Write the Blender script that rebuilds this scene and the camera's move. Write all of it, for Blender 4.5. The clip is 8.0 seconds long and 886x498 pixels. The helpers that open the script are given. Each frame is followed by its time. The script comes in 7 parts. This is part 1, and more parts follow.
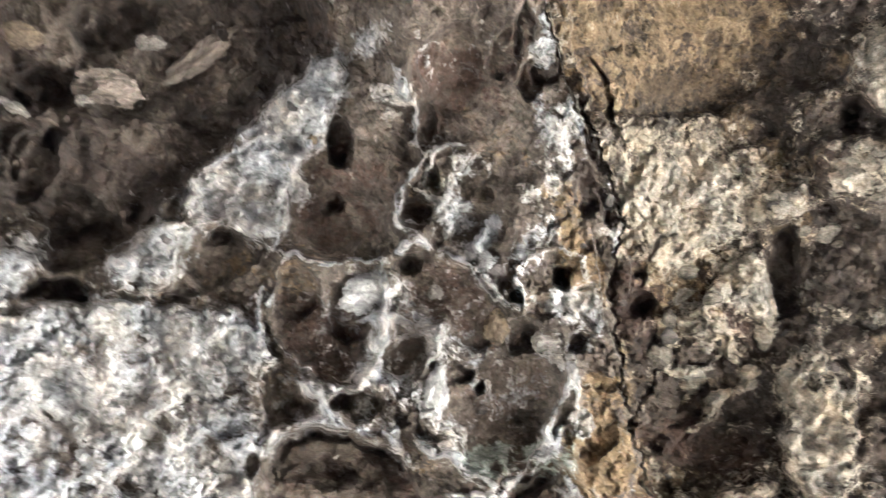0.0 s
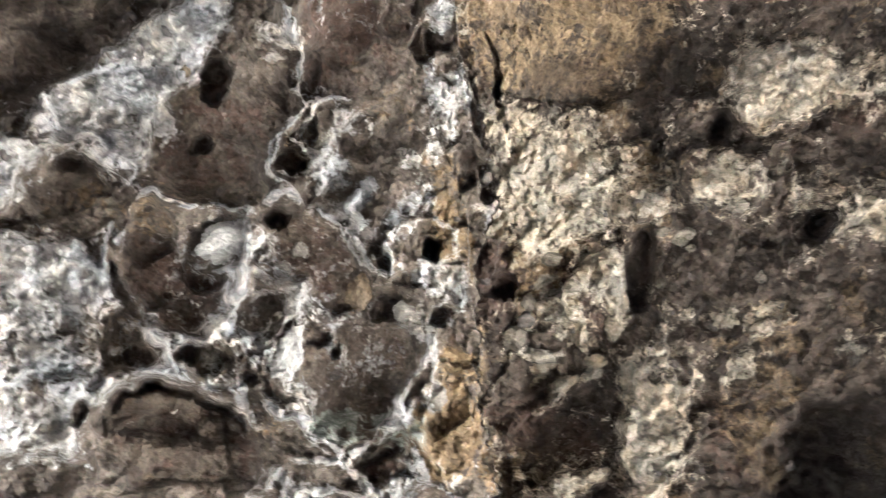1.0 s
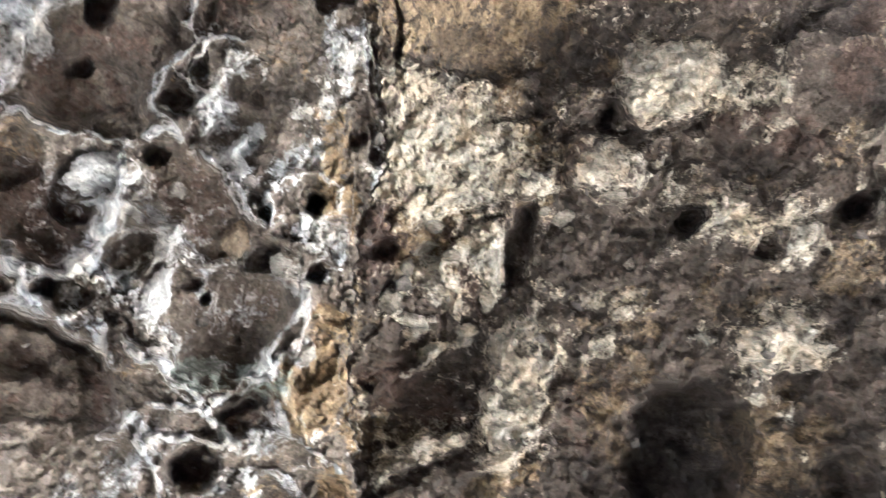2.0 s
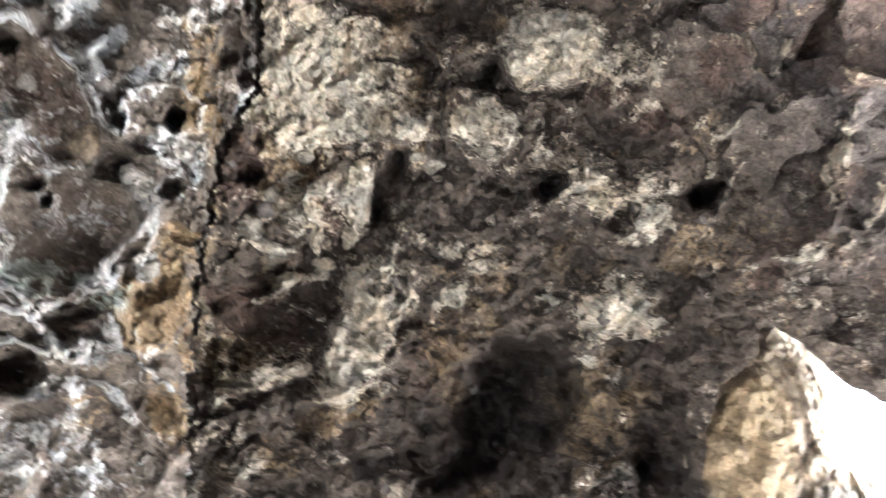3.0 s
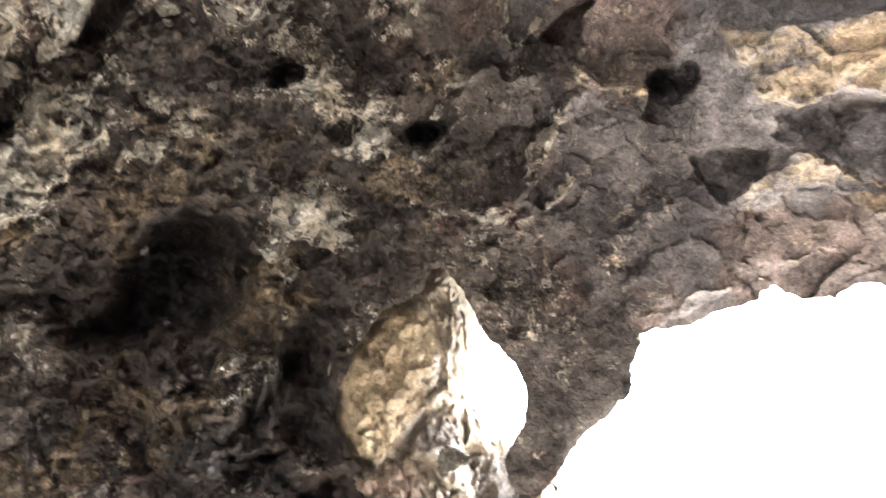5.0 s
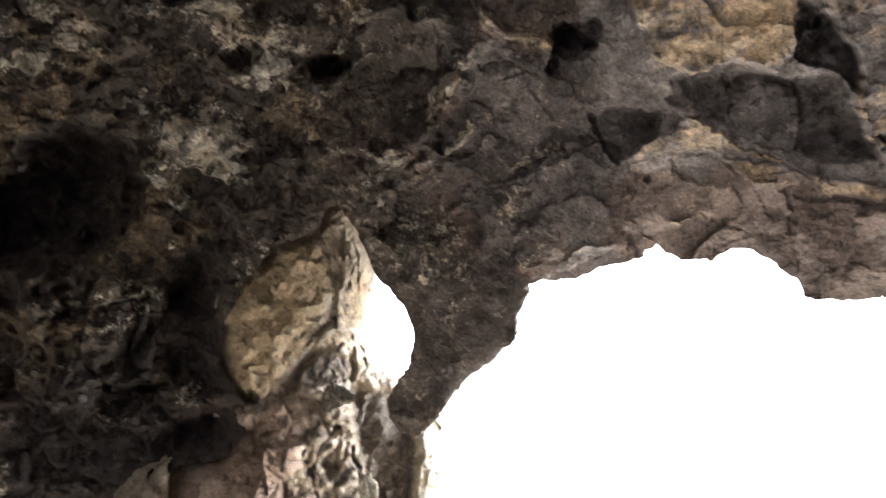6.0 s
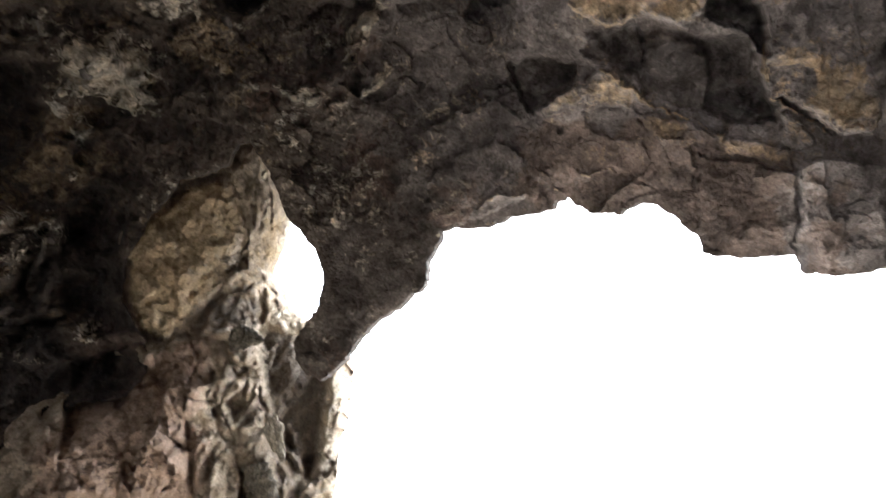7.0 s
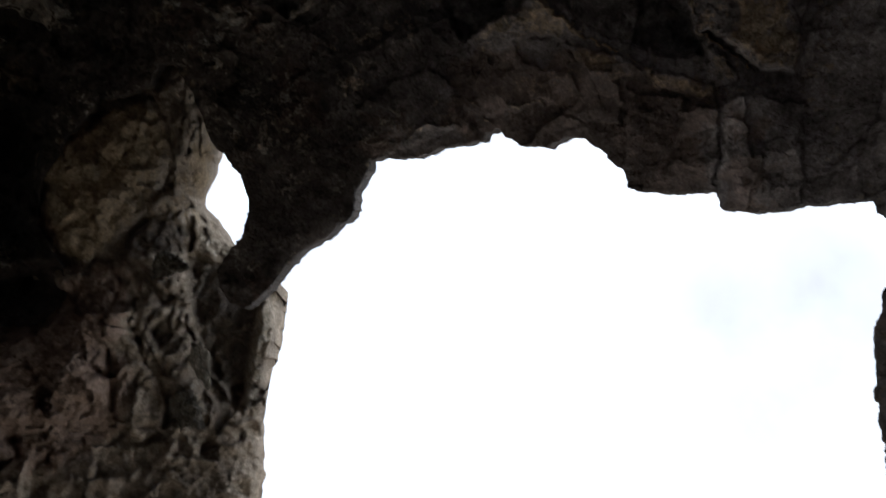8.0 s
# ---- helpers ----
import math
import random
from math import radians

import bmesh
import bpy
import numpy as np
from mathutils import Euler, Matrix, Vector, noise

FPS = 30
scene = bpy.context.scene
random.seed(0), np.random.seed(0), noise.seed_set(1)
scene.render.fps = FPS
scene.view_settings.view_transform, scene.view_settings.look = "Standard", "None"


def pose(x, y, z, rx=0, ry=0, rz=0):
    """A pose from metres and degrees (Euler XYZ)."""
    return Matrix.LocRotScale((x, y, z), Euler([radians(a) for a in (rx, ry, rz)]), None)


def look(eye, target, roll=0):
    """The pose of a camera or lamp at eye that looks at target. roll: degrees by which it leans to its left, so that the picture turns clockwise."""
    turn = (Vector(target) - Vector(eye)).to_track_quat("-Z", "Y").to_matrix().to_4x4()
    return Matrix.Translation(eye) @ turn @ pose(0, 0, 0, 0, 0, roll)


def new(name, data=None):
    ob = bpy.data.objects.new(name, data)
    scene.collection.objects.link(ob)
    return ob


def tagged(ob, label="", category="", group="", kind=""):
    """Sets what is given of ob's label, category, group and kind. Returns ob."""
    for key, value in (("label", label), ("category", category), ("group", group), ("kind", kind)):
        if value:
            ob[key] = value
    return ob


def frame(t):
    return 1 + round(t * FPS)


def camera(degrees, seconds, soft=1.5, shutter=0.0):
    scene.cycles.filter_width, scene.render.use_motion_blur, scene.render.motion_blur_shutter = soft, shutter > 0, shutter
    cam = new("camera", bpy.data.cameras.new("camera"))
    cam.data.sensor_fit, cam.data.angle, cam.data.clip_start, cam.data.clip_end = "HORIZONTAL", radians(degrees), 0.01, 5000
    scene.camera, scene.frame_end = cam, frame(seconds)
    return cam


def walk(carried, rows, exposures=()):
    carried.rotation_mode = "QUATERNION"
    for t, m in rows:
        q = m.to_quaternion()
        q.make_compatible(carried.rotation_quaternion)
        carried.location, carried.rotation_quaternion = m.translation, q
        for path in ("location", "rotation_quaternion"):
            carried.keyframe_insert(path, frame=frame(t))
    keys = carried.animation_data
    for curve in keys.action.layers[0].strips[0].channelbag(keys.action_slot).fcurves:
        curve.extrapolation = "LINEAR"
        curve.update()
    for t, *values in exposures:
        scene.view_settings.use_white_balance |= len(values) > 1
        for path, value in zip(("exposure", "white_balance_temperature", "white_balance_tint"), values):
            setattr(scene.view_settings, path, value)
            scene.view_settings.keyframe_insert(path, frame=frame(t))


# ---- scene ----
EYE = 1.6
cam = camera(58.07, 8.0, 1.25, 0.5)
walk(cam, [
    (0.0, pose(-0.092, 0.089, EYE - 0.029, 137.16, -1.09, -4.38)),
    (0.5, pose(-0.103, 0.144, EYE - 0.008, 136.20, 0.49, -10.02)),
    (1.0, pose(-0.108, 0.158, EYE - 0.007, 135.37, 1.60, -15.94)),
    (2.5, pose(-0.072, 0.119, EYE - 0.014, 129.80, 2.98, -30.78)),
    (3.0, pose(-0.033, 0.066, EYE - 0.020, 127.09, 2.36, -36.74)),
    (3.5, pose(-0.018, 0.057, EYE - 0.018, 124.79, 1.17, -44.96)),
    (4.0, pose(-0.003, 0.057, EYE - 0.016, 123.38, 0.43, -52.93)),
    (5.5, pose(0.023, -0.036, EYE + 0.021, 116.77, -1.97, -66.37)),
    (6.0, pose(0.038, -0.061, EYE + 0.031, 114.79, -1.88, -70.07)),
    (6.5, pose(0.055, -0.092, EYE + 0.026, 113.24, -1.93, -73.03)),
    (7.0, pose(0.077, -0.122, EYE + 0.019, 111.45, -1.97, -75.51)),
    (7.5, pose(0.102, -0.160, EYE + 0.011, 109.45, -1.81, -77.34)),
    (8.0, pose(0.134, -0.220, EYE + 0.005, 107.15, -2.18, -78.85)),
], [(0.0, 4.1, 5550, 10), (1.0, 4.1, 5550, 10), (2.5, 4.35, 5250, 10), (3.0, 4.02, 5300, 10), (3.5, 4.0, 5350, 10), (4.0, 4.15, 5450, 10),
    (5.5, 2.8, 5750, 10), (6.5, 1.7, 5900, 10), (7.5, 0.6, 5850, 10), (8.0, -1.36, 5650, 10)])

# ---- daylight: bright broken cloud, a soft sun ----
SUN_AZ, SUN_EL = 96.0, 40.0
world = bpy.data.worlds.new("sky")
scene.world = world
world.use_nodes = True
wn, wl = world.node_tree.nodes, world.node_tree.links
wn.clear()
sky = wn.new("ShaderNodeTexSky")
sky.sky_type, sky.sun_disc = "NISHITA", False
sky.sun_elevation, sky.sun_rotation = radians(SUN_EL), radians(SUN_AZ)
sky.dust_density, sky.air_density = 3.0, 1.0
tc = wn.new("ShaderNodeTexCoord")
cloud = wn.new("ShaderNodeTexNoise")
cloud.inputs["Scale"].default_value, cloud.inputs["Detail"].default_value = 2.2, 6.0
drift = wn.new("ShaderNodeMapping")
drift.inputs["Location"].default_value = (0.35, 1.9, 0.4)
drift.inputs["Rotation"].default_value = (0, 0, radians(-32))
wl.new(tc.outputs["Generated"], drift.inputs["Vector"])
wl.new(drift.outputs["Vector"], cloud.inputs["Vector"])
cover = wn.new("ShaderNodeValToRGB")
cover.color_ramp.elements[0].position, cover.color_ramp.elements[1].position = 0.30, 0.52
cover.color_ramp.elements[0].color = (0.48, 0.48, 0.48, 1)
wl.new(cloud.outputs["Fac"], cover.inputs["Fac"])
blend = wn.new("ShaderNodeMixRGB")
blend.inputs["Color2"].default_value = (23.0, 23.4, 24.0, 1)
# a thinner place in the cloud, low over the horizon
toward = wn.new("ShaderNodeVectorMath")
toward.operation = "DOT_PRODUCT"
toward.inputs[1].default_value = (0.958, -0.215, 0.192)
wl.new(tc.outputs["Generated"], toward.inputs[0])
thin = wn.new("ShaderNodeMapRange")
thin.interpolation_type = "SMOOTHSTEP"
thin.inputs["From Min"].default_value, thin.inputs["From Max"].default_value = math.cos(radians(12.5)), math.cos(radians(2.0))
wl.new(toward.outputs["Value"], thin.inputs["Value"])
wisp = wn.new("ShaderNodeTexNoise")
wisp.inputs["Scale"].default_value, wisp.inputs["Detail"].default_value = 9.0, 5.0
wl.new(tc.outputs["Generated"], wisp.inputs["Vector"])
part_ = wn.new("ShaderNodeMath")
part_.operation = "MULTIPLY"
wl.new(thin.outputs["Result"], part_.inputs[0])
wl.new(wisp.outputs["Fac"], part_.inputs[1])
left_ = wn.new("ShaderNodeMath")
left_.operation, left_.use_clamp = "MULTIPLY_ADD", True
left_.inputs[1].default_value = -0.95
wl.new(part_.outputs[0], left_.inputs[0])
wl.new(cover.outputs["Color"], left_.inputs[2])
wl.new(left_.outputs[0], blend.inputs["Fac"])
wl.new(sky.outputs["Color"], blend.inputs["Color1"])
back = wn.new("ShaderNodeBackground")
back.inputs["Strength"].default_value = 0.15
wl.new(blend.outputs["Color"], back.inputs["Color"])
wl.new(back.outputs["Background"], wn.new("ShaderNodeOutputWorld").inputs["Surface"])

sun = new("sun", bpy.data.lights.new("sun", "SUN"))
sun.data.energy, sun.data.angle, sun.data.color = 4.5, radians(10), (1.0, 0.95, 0.87)
a, e = radians(SUN_AZ), radians(SUN_EL)
sun.matrix_world = look((20 * math.sin(a) * math.cos(e), 20 * math.cos(a) * math.cos(e), 20 * math.sin(e)), (0, 0, 0))

# ---- materials ----
def rock_material(name, base, alt, pale=(0.62, 0.60, 0.55), ochre=(0.31, 0.222, 0.13), rust=(0.125, 0.085, 0.066),
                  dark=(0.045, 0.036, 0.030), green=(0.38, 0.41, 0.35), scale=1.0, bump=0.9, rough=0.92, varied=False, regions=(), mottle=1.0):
    """Weathered stone: two tones of grain, with mineral crust, ochre, rust, algae, dark mottling and painted shade
    where the masks of the mesh say so.
    """
    m = bpy.data.materials.new(name)
    m.use_nodes = True
    n, l = m.node_tree.nodes, m.node_tree.links
    bsdf = n["Principled BSDF"]
    at = n.new("ShaderNodeTexCoord")

    def tex(size, detail=5.0, rough_=0.62, distort=0.0):
        t = n.new("ShaderNodeTexNoise")
        t.inputs["Scale"].default_value, t.inputs["Detail"].default_value = size * scale, detail
        t.inputs["Roughness"].default_value, t.inputs["Distortion"].default_value = rough_, distort
        l.new(at.outputs["Object"], t.inputs["Vector"])
        return t.outputs["Fac"]

    def flecks(size, blur=0.35):
        """A random tone for each grain of an uneven pattern of angular grains."""
        w = n.new("ShaderNodeTexNoise")
        w.inputs["Scale"].default_value, w.inputs["Detail"].default_value = size * scale * 0.8, 3.0
        l.new(at.outputs["Object"], w.inputs["Vector"])
        v = n.new("ShaderNodeVectorMath")
        v.operation = "MULTIPLY_ADD"
        l.new(w.outputs["Color"], v.inputs[0])
        v.inputs[1].default_value = (1.6 * blur / (size * scale) * 2,) * 3
        l.new(at.outputs["Object"], v.inputs[2])
        t = n.new("ShaderNodeTexVoronoi")
        t.inputs["Scale"].default_value = size * scale
        l.new(v.outputs["Vector"], t.inputs["Vector"])
        k = n.new("ShaderNodeSeparateColor")
        l.new(t.outputs["Color"], k.inputs["Color"])
        return k.outputs["Red"], t.outputs["Distance"]

    def ramp(src, lo, hi):
        r = n.new("ShaderNodeMapRange")
        r.inputs["From Min"].default_value, r.inputs["From Max"].default_value = lo, hi
        l.new(src, r.inputs["Value"])
        return r.outputs["Result"]

    def math_(op, x, y):
        k = n.new("ShaderNodeMath")
        k.operation = op
        for i, v in enumerate((x, y)):
            if isinstance(v, (int, float)):
                k.inputs[i].default_value = v
            else:
                l.new(v, k.inputs[i])
        return k.outputs[0]

    def mix(fac, c1, c2, blend_="MIX"):
        k = n.new("ShaderNodeMixRGB")
        k.blend_type = blend_
        for sock, v in zip(("Fac", "Color1", "Color2"), (fac, c1, c2)):
            if isinstance(v, tuple):
                k.inputs[sock].default_value = (*v, 1)
            elif isinstance(v, (int, float)):
                k.inputs[sock].default_value = v
            else:
                l.new(v, k.inputs[sock])
        return k.outputs["Color"]

    def mask(which, size, spread=0.8, lo=0.30, hi=0.62):
        """A mask of the mesh with its edge broken up by grain."""
        a_ = n.new("ShaderNodeAttribute")
        a_.attribute_name = which
        grainy = math_("MULTIPLY", math_("SUBTRACT", tex(size, 6.0, 0.7), 0.5), spread * 1.2)
        loose = math_("ADD", math_("MULTIPLY", math_("SUBTRACT", fine_grain, 0.5), spread * 0.32), math_("MULTIPLY", math_("SUBTRACT", clast, 0.5), spread * 0.45))
        grainy = math_("ADD", grainy, math_("MULTIPLY", loose, broken_up))
        return ramp(math_("ADD", a_.outputs["Fac"], math_("MULTIPLY", grainy, math_("GREATER_THAN", a_.outputs["Fac"], 0.02))), lo, hi)

    clast, clast_edge = flecks(24)
    fine_grain, grain_edge = flecks(78)
    solid = n.new("ShaderNodeAttribute")
    solid.attribute_name = "roof"
    broken_up = math_("SUBTRACT", mottle, math_("MULTIPLY", solid.outputs["Fac"], 0.65 * mottle))
    for which, base_, alt_, pale_, rust_, ochre_, dark_ in regions:
        w = n.new("ShaderNodeAttribute")
        w.attribute_name = which
        base, alt, pale, rust, ochre, dark = (mix(w.outputs["Fac"], c0, c1) for c0, c1 in (
            (base, base_), (alt, alt_), (pale, pale_), (rust, rust_), (ochre, ochre_), (dark, dark_)))
    colour = mix(ramp(tex(5, 6), 0.38, 0.62), base, alt)
    colour = mix(mask("rust", 22), colour, rust)
    colour = mix(mask("ochre", 26), colour, ochre)
    colour = mix(mask("green", 30), colour, green)
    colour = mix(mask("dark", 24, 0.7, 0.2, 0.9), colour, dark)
    cool, warm = (mix(1.0, pale, tint_, "MULTIPLY") for tint_ in ((0.96, 1.0, 1.04), (1.04, 0.98, 0.89)))
    crust_ = mix(ramp(tex(6.5, 5, 0.6), 0.36, 0.64), cool, warm)
    colour = mix(mask("pale", 42, 0.85), colour, crust_)
    lumps_ = mix(ramp(tex(13, 5, 0.65), 0.32, 0.70), (1 - 0.45 * mottle,) * 3, (1 + 0.30 * mottle,) * 3)
    colour = mix(1.0, colour, lumps_, "MULTIPLY")
    colour = mix(broken_up, colour, mix(1.0, colour, mix(clast, (0.72,) * 3, (1.26,) * 3), "MULTIPLY"))
    colour = mix(broken_up, colour, mix(1.0, colour, mix(fine_grain, (0.84,) * 3, (1.16,) * 3), "MULTIPLY"))
    gray = mix(ramp(tex(70, 5, 0.72), 0.30, 0.72), (0.64, 0.63, 0.62), (1.34, 1.34, 1.34))
    colour = mix(1.0, colour, gray, "MULTIPLY")
    colour = mix(1.0, colour, mix(ramp(tex(185, 3, 0.7), 0.32, 0.68), (0.80, 0.80, 0.80), (1.20, 1.20, 1.20)), "MULTIPLY")
    info = n.new("ShaderNodeObjectInfo")
    tone = math_("ADD", 0.82, math_("MULTIPLY", info.outputs["Random"], 0.36))
    colour = mix(1.0, colour, mix(tone, (0.0, 0.0, 0.0), (1.0, 1.0, 1.0)), "MULTIPLY") if varied else colour
    l.new(colour, bsdf.inputs["Base Color"])
    bsdf.inputs["Roughness"].default_value = rough
    bsdf.inputs["Specular IOR Level"].default_value = 0.25
    height = math_("ADD", math_("MULTIPLY", tex(48, 6, 0.7), 0.6), math_("MULTIPLY", tex(170, 4, 0.6), 0.3))
    height = math_("SUBTRACT", height, math_("MULTIPLY", grain_edge, math_("MULTIPLY", broken_up, 0.4)))
    height = math_("SUBTRACT", height, math_("MULTIPLY", clast_edge, math_("MULTIPLY", broken_up, 0.4)))
    b = n.new("ShaderNodeBump")
    b.inputs["Strength"].default_value, b.inputs["Distance"].default_value = bump, 0.03
    l.new(height, b.inputs["Height"])
    l.new(b.outputs["Normal"], bsdf.inputs["Normal"])
    return m


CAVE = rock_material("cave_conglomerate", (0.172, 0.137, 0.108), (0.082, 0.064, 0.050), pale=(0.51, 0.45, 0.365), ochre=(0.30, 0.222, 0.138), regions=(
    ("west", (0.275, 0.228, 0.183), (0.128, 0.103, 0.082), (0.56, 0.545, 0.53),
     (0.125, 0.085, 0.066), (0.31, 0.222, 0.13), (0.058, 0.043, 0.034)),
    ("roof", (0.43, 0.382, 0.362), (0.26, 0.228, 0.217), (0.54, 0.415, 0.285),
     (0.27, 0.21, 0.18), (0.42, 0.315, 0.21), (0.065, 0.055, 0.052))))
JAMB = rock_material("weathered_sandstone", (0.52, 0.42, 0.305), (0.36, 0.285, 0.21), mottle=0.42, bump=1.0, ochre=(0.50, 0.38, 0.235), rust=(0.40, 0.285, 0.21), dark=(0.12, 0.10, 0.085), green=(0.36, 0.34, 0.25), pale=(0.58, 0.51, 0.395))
EARTH = rock_material("trodden_earth", (0.46, 0.415, 0.35), (0.36, 0.325, 0.275), bump=0.3)
SAND = rock_material("pale_dry_ground", (0.60, 0.55, 0.47), (0.48, 0.44, 0.38), bump=0.3)
HILL = rock_material("weathered_hillside", (0.27, 0.245, 0.205), (0.17, 0.155, 0.13))


# ---- noise ----
def hashed(i, j, k, seed):
    h = (i * 374761393 + j * 668265263 + k * 2147483647 + seed * 1274126177) & 0xFFFFFFFF
    h = ((h ^ (h >> 13)) * 1274126177) & 0xFFFFFFFF
    h = ((h ^ (h >> 16)) * 2246822519) & 0xFFFFFFFF
    return ((h ^ (h >> 15)) & 0xFFFFFF) / float(0x1000000)


def smooth_noise(p, seed=0):
    """Value noise from -1 to 1 at the rows of p."""
    c = np.floor(p).astype(np.int64)
    f = p - c
    f = f * f * f * (f * (f * 6 - 15) + 10)
    total = np.zeros(len(p))
    for dx in (0, 1):
        wx = f[:, 0] if dx else 1 - f[:, 0]
        for dy in (0, 1):
            wy = wx * (f[:, 1] if dy else 1 - f[:, 1])
            for dz in (0, 1):
                total += wy * (f[:, 2] if dz else 1 - f[:, 2]) * hashed(c[:, 0] + dx, c[:, 1] + dy, c[:, 2] + dz, seed)
    return total * 2 - 1


def fractal(p, size, octaves=3, seed=0, gain=0.5):
    total, amp = np.zeros(len(p)), 1.0
    for o in range(octaves):
        total += amp * smooth_noise(p * (size * 2.03 ** o) + 17.3 * o, seed + o)
        amp *= gain
    return total


def cells(p, size, seed=0):
    """Distances to the nearest and second nearest seed of a random cell pattern, that cell's random number, and the height of a facet tilted at random in it."""
    q = p * size
    c = np.floor(q).astype(np.int64)
    f1, f2, who = np.full(len(p), 9.0), np.full(len(p), 9.0), np.zeros(len(p))
    to, at = np.zeros((3, len(p))), np.zeros((3, len(p)), np.int64)
    for dx in (-1, 0, 1):
        for dy in (-1, 0, 1):
            for dz in (-1, 0, 1):
                i, j, k = c[:, 0] + dx, c[:, 1] + dy, c[:, 2] + dz
                own = hashed(i, j, k, seed)
                sx = i + 0.1 + 0.8 * own - q[:, 0]
                sy = j + 0.1 + 0.8 * hashed(i, j, k, seed + 11) - q[:, 1]
                sz = k + 0.1 + 0.8 * hashed(i, j, k, seed + 23) - q[:, 2]
                d = np.sqrt(sx * sx + sy * sy + sz * sz)
                nearer = d < f1
                f2 = np.where(nearer, f1, np.minimum(f2, d))
                who = np.where(nearer, own, who)
                f1 = np.where(nearer, d, f1)
                for row, new_ in zip((*to, *at), (sx, sy, sz, i, j, k)):
                    row[nearer] = new_[nearer]
    tilt = sum(to[n] * (2 * hashed(*at, seed + 37 + n) - 1) for n in range(3))
    return f1, f2, who, tilt


def ease(x, lo, hi):
    t = np.clip((x - lo) / (hi - lo), 0, 1)
    return t * t * (3 - 2 * t)


# ---- the cave in polar form about its middle: bearing (az, to the right of +y) and height (el), in degrees ----
CENTRE = Vector((0, 0, EYE))


def ways(az, el):
    a_, e_ = np.radians(az), np.radians(el)
    return np.stack([np.sin(a_) * np.cos(e_), np.cos(a_) * np.cos(e_), np.sin(e_)], -1)


# where the cave is looked at from along the turn: bearing and height, the standpoint in metres, the twist in degrees
TURN = np.array([
    (-0.0, 46.0, -0.092, 0.089, -0.029, 1.21, 0.89, -2.24),
    (13.1, 43.8, -0.108, 0.158, -0.007, 2.01, 1.39, -2.64),
    (30.2, 38.8, -0.072, 0.119, -0.014, 1.46, 0.65, -2.01),
    (44.7, 34.2, -0.018, 0.057, -0.018, 0.55, -0.23, -0.96),
    (52.2, 32.8, -0.003, 0.057, -0.016, 0.60, -0.28, -0.80),
    (66.3, 26.9, 0.023, -0.036, 0.021, -0.67, -0.14, 0.60),
    (74.4, 23.3, 0.055, -0.092, 0.026, -1.23, -0.34, 1.63),
    (80.3, 18.8, 0.102, -0.160, 0.011, -1.74, -1.01, 2.93),
    (83.0, 16.1, 0.134, -0.220, 0.005, -2.20, -1.38, 4.07),
])


def place(az, el, r):
    """The point r metres off in a direction from the standpoint that belongs to it, from CENTRE."""
    d = ways(az, el)
    cosine = np.clip(d @ ways(TURN[:, 0], TURN[:, 1]).T, -1, 1)
    away = np.degrees(np.arccos(cosine)) ** 2
    w = np.exp(-(away - away.min(-1, keepdims=True)) / 9.0 ** 2)
    w /= w.sum(-1, keepdims=True)
    stand, twist = w @ TURN[:, 2:5], np.radians(w @ TURN[:, 5:8])
    once = np.cross(twist, d)
    return stand + (d + once + 0.5 * np.cross(twist, once)) * np.asarray(r)[..., None]


def crack_bearing(el):
    bent = np.interp(el, [18, 28, 35, 38.2, 43, 46.5, 52.9, 57.2, 63], [18.6, 17.0, 16.1, 16.3, 16.4, 18.6, 17.8, 14.8, 13.5])
    return bent + 0.22 * np.sin(el * 1.9) + 0.15 * np.sin(el * 4.7 + 1) + 0.09 * np.sin(el * 10.3 + 2)


def set_back(az, el):
    """How much further off the rock lies than the plain room: behind the crack, high in the west, and nearer by the far edge."""
    beyond = ease(az - crack_bearing(el), -0.08, 0.08)
    far = np.interp(az, [20, 30, 52, 60, 70, 80, 88, 96, 106, 125, 160], [0.40, 0.46, 0.46, 0.32, 0.24, 0.20, 0.0, -0.22, -0.36, -0.30, 0.0])
    far = far + 0.013 * np.clip(el - 34, -16, 22) * ease(az, 18, 30) * ease(92 - az, 0, 12)
    return np.where(az > 200, 0.0, beyond * far) + (1 - beyond) * 0.26 * ease(el, 43, 51) * ease(-az, 6, 18)


def room_radius(az, el):
    """The plain vaulted room: walls 2.4 to 3 m off, a vault 2.1 m above the middle."""
    wide = 2.55 + 0.45 * np.cos(np.radians(az - 95)) 
    tall = 2.15
    up = np.maximum(np.sin(np.radians(el)), 0)
    return ((np.cos(np.radians(el)) / wide) ** 2.6 + (up / tall) ** 2.6) ** (-1 / 2.6)


def outline_distance(az, el, points, squeeze):
    """Signed distance in degrees to a closed outline, positive inside."""
    x, y = az * squeeze, el
    px = np.array([p[0] for p in points]) * squeeze
    py = np.array([p[1] for p in points])
    best, inside = np.full(x.shape, 1e9), np.zeros(x.shape, bool)
    for k in range(len(px)):
        x0, y0, x1, y1 = px[k - 1], py[k - 1], px[k], py[k]
        dx, dy = x1 - x0, y1 - y0
        t = np.clip(((x - x0) * dx + (y - y0) * dy) / (dx * dx + dy * dy + 1e-12), 0, 1)
        best = np.minimum(best, (x - x0 - t * dx) ** 2 + (y - y0 - t * dy) ** 2)
        if y0 != y1:
            inside ^= ((y0 > y) != (y1 > y)) & (x < (x1 - x0) * (y - y0) / (y1 - y0) + x0)
    return np.where(inside, 1, -1) * np.sqrt(best)


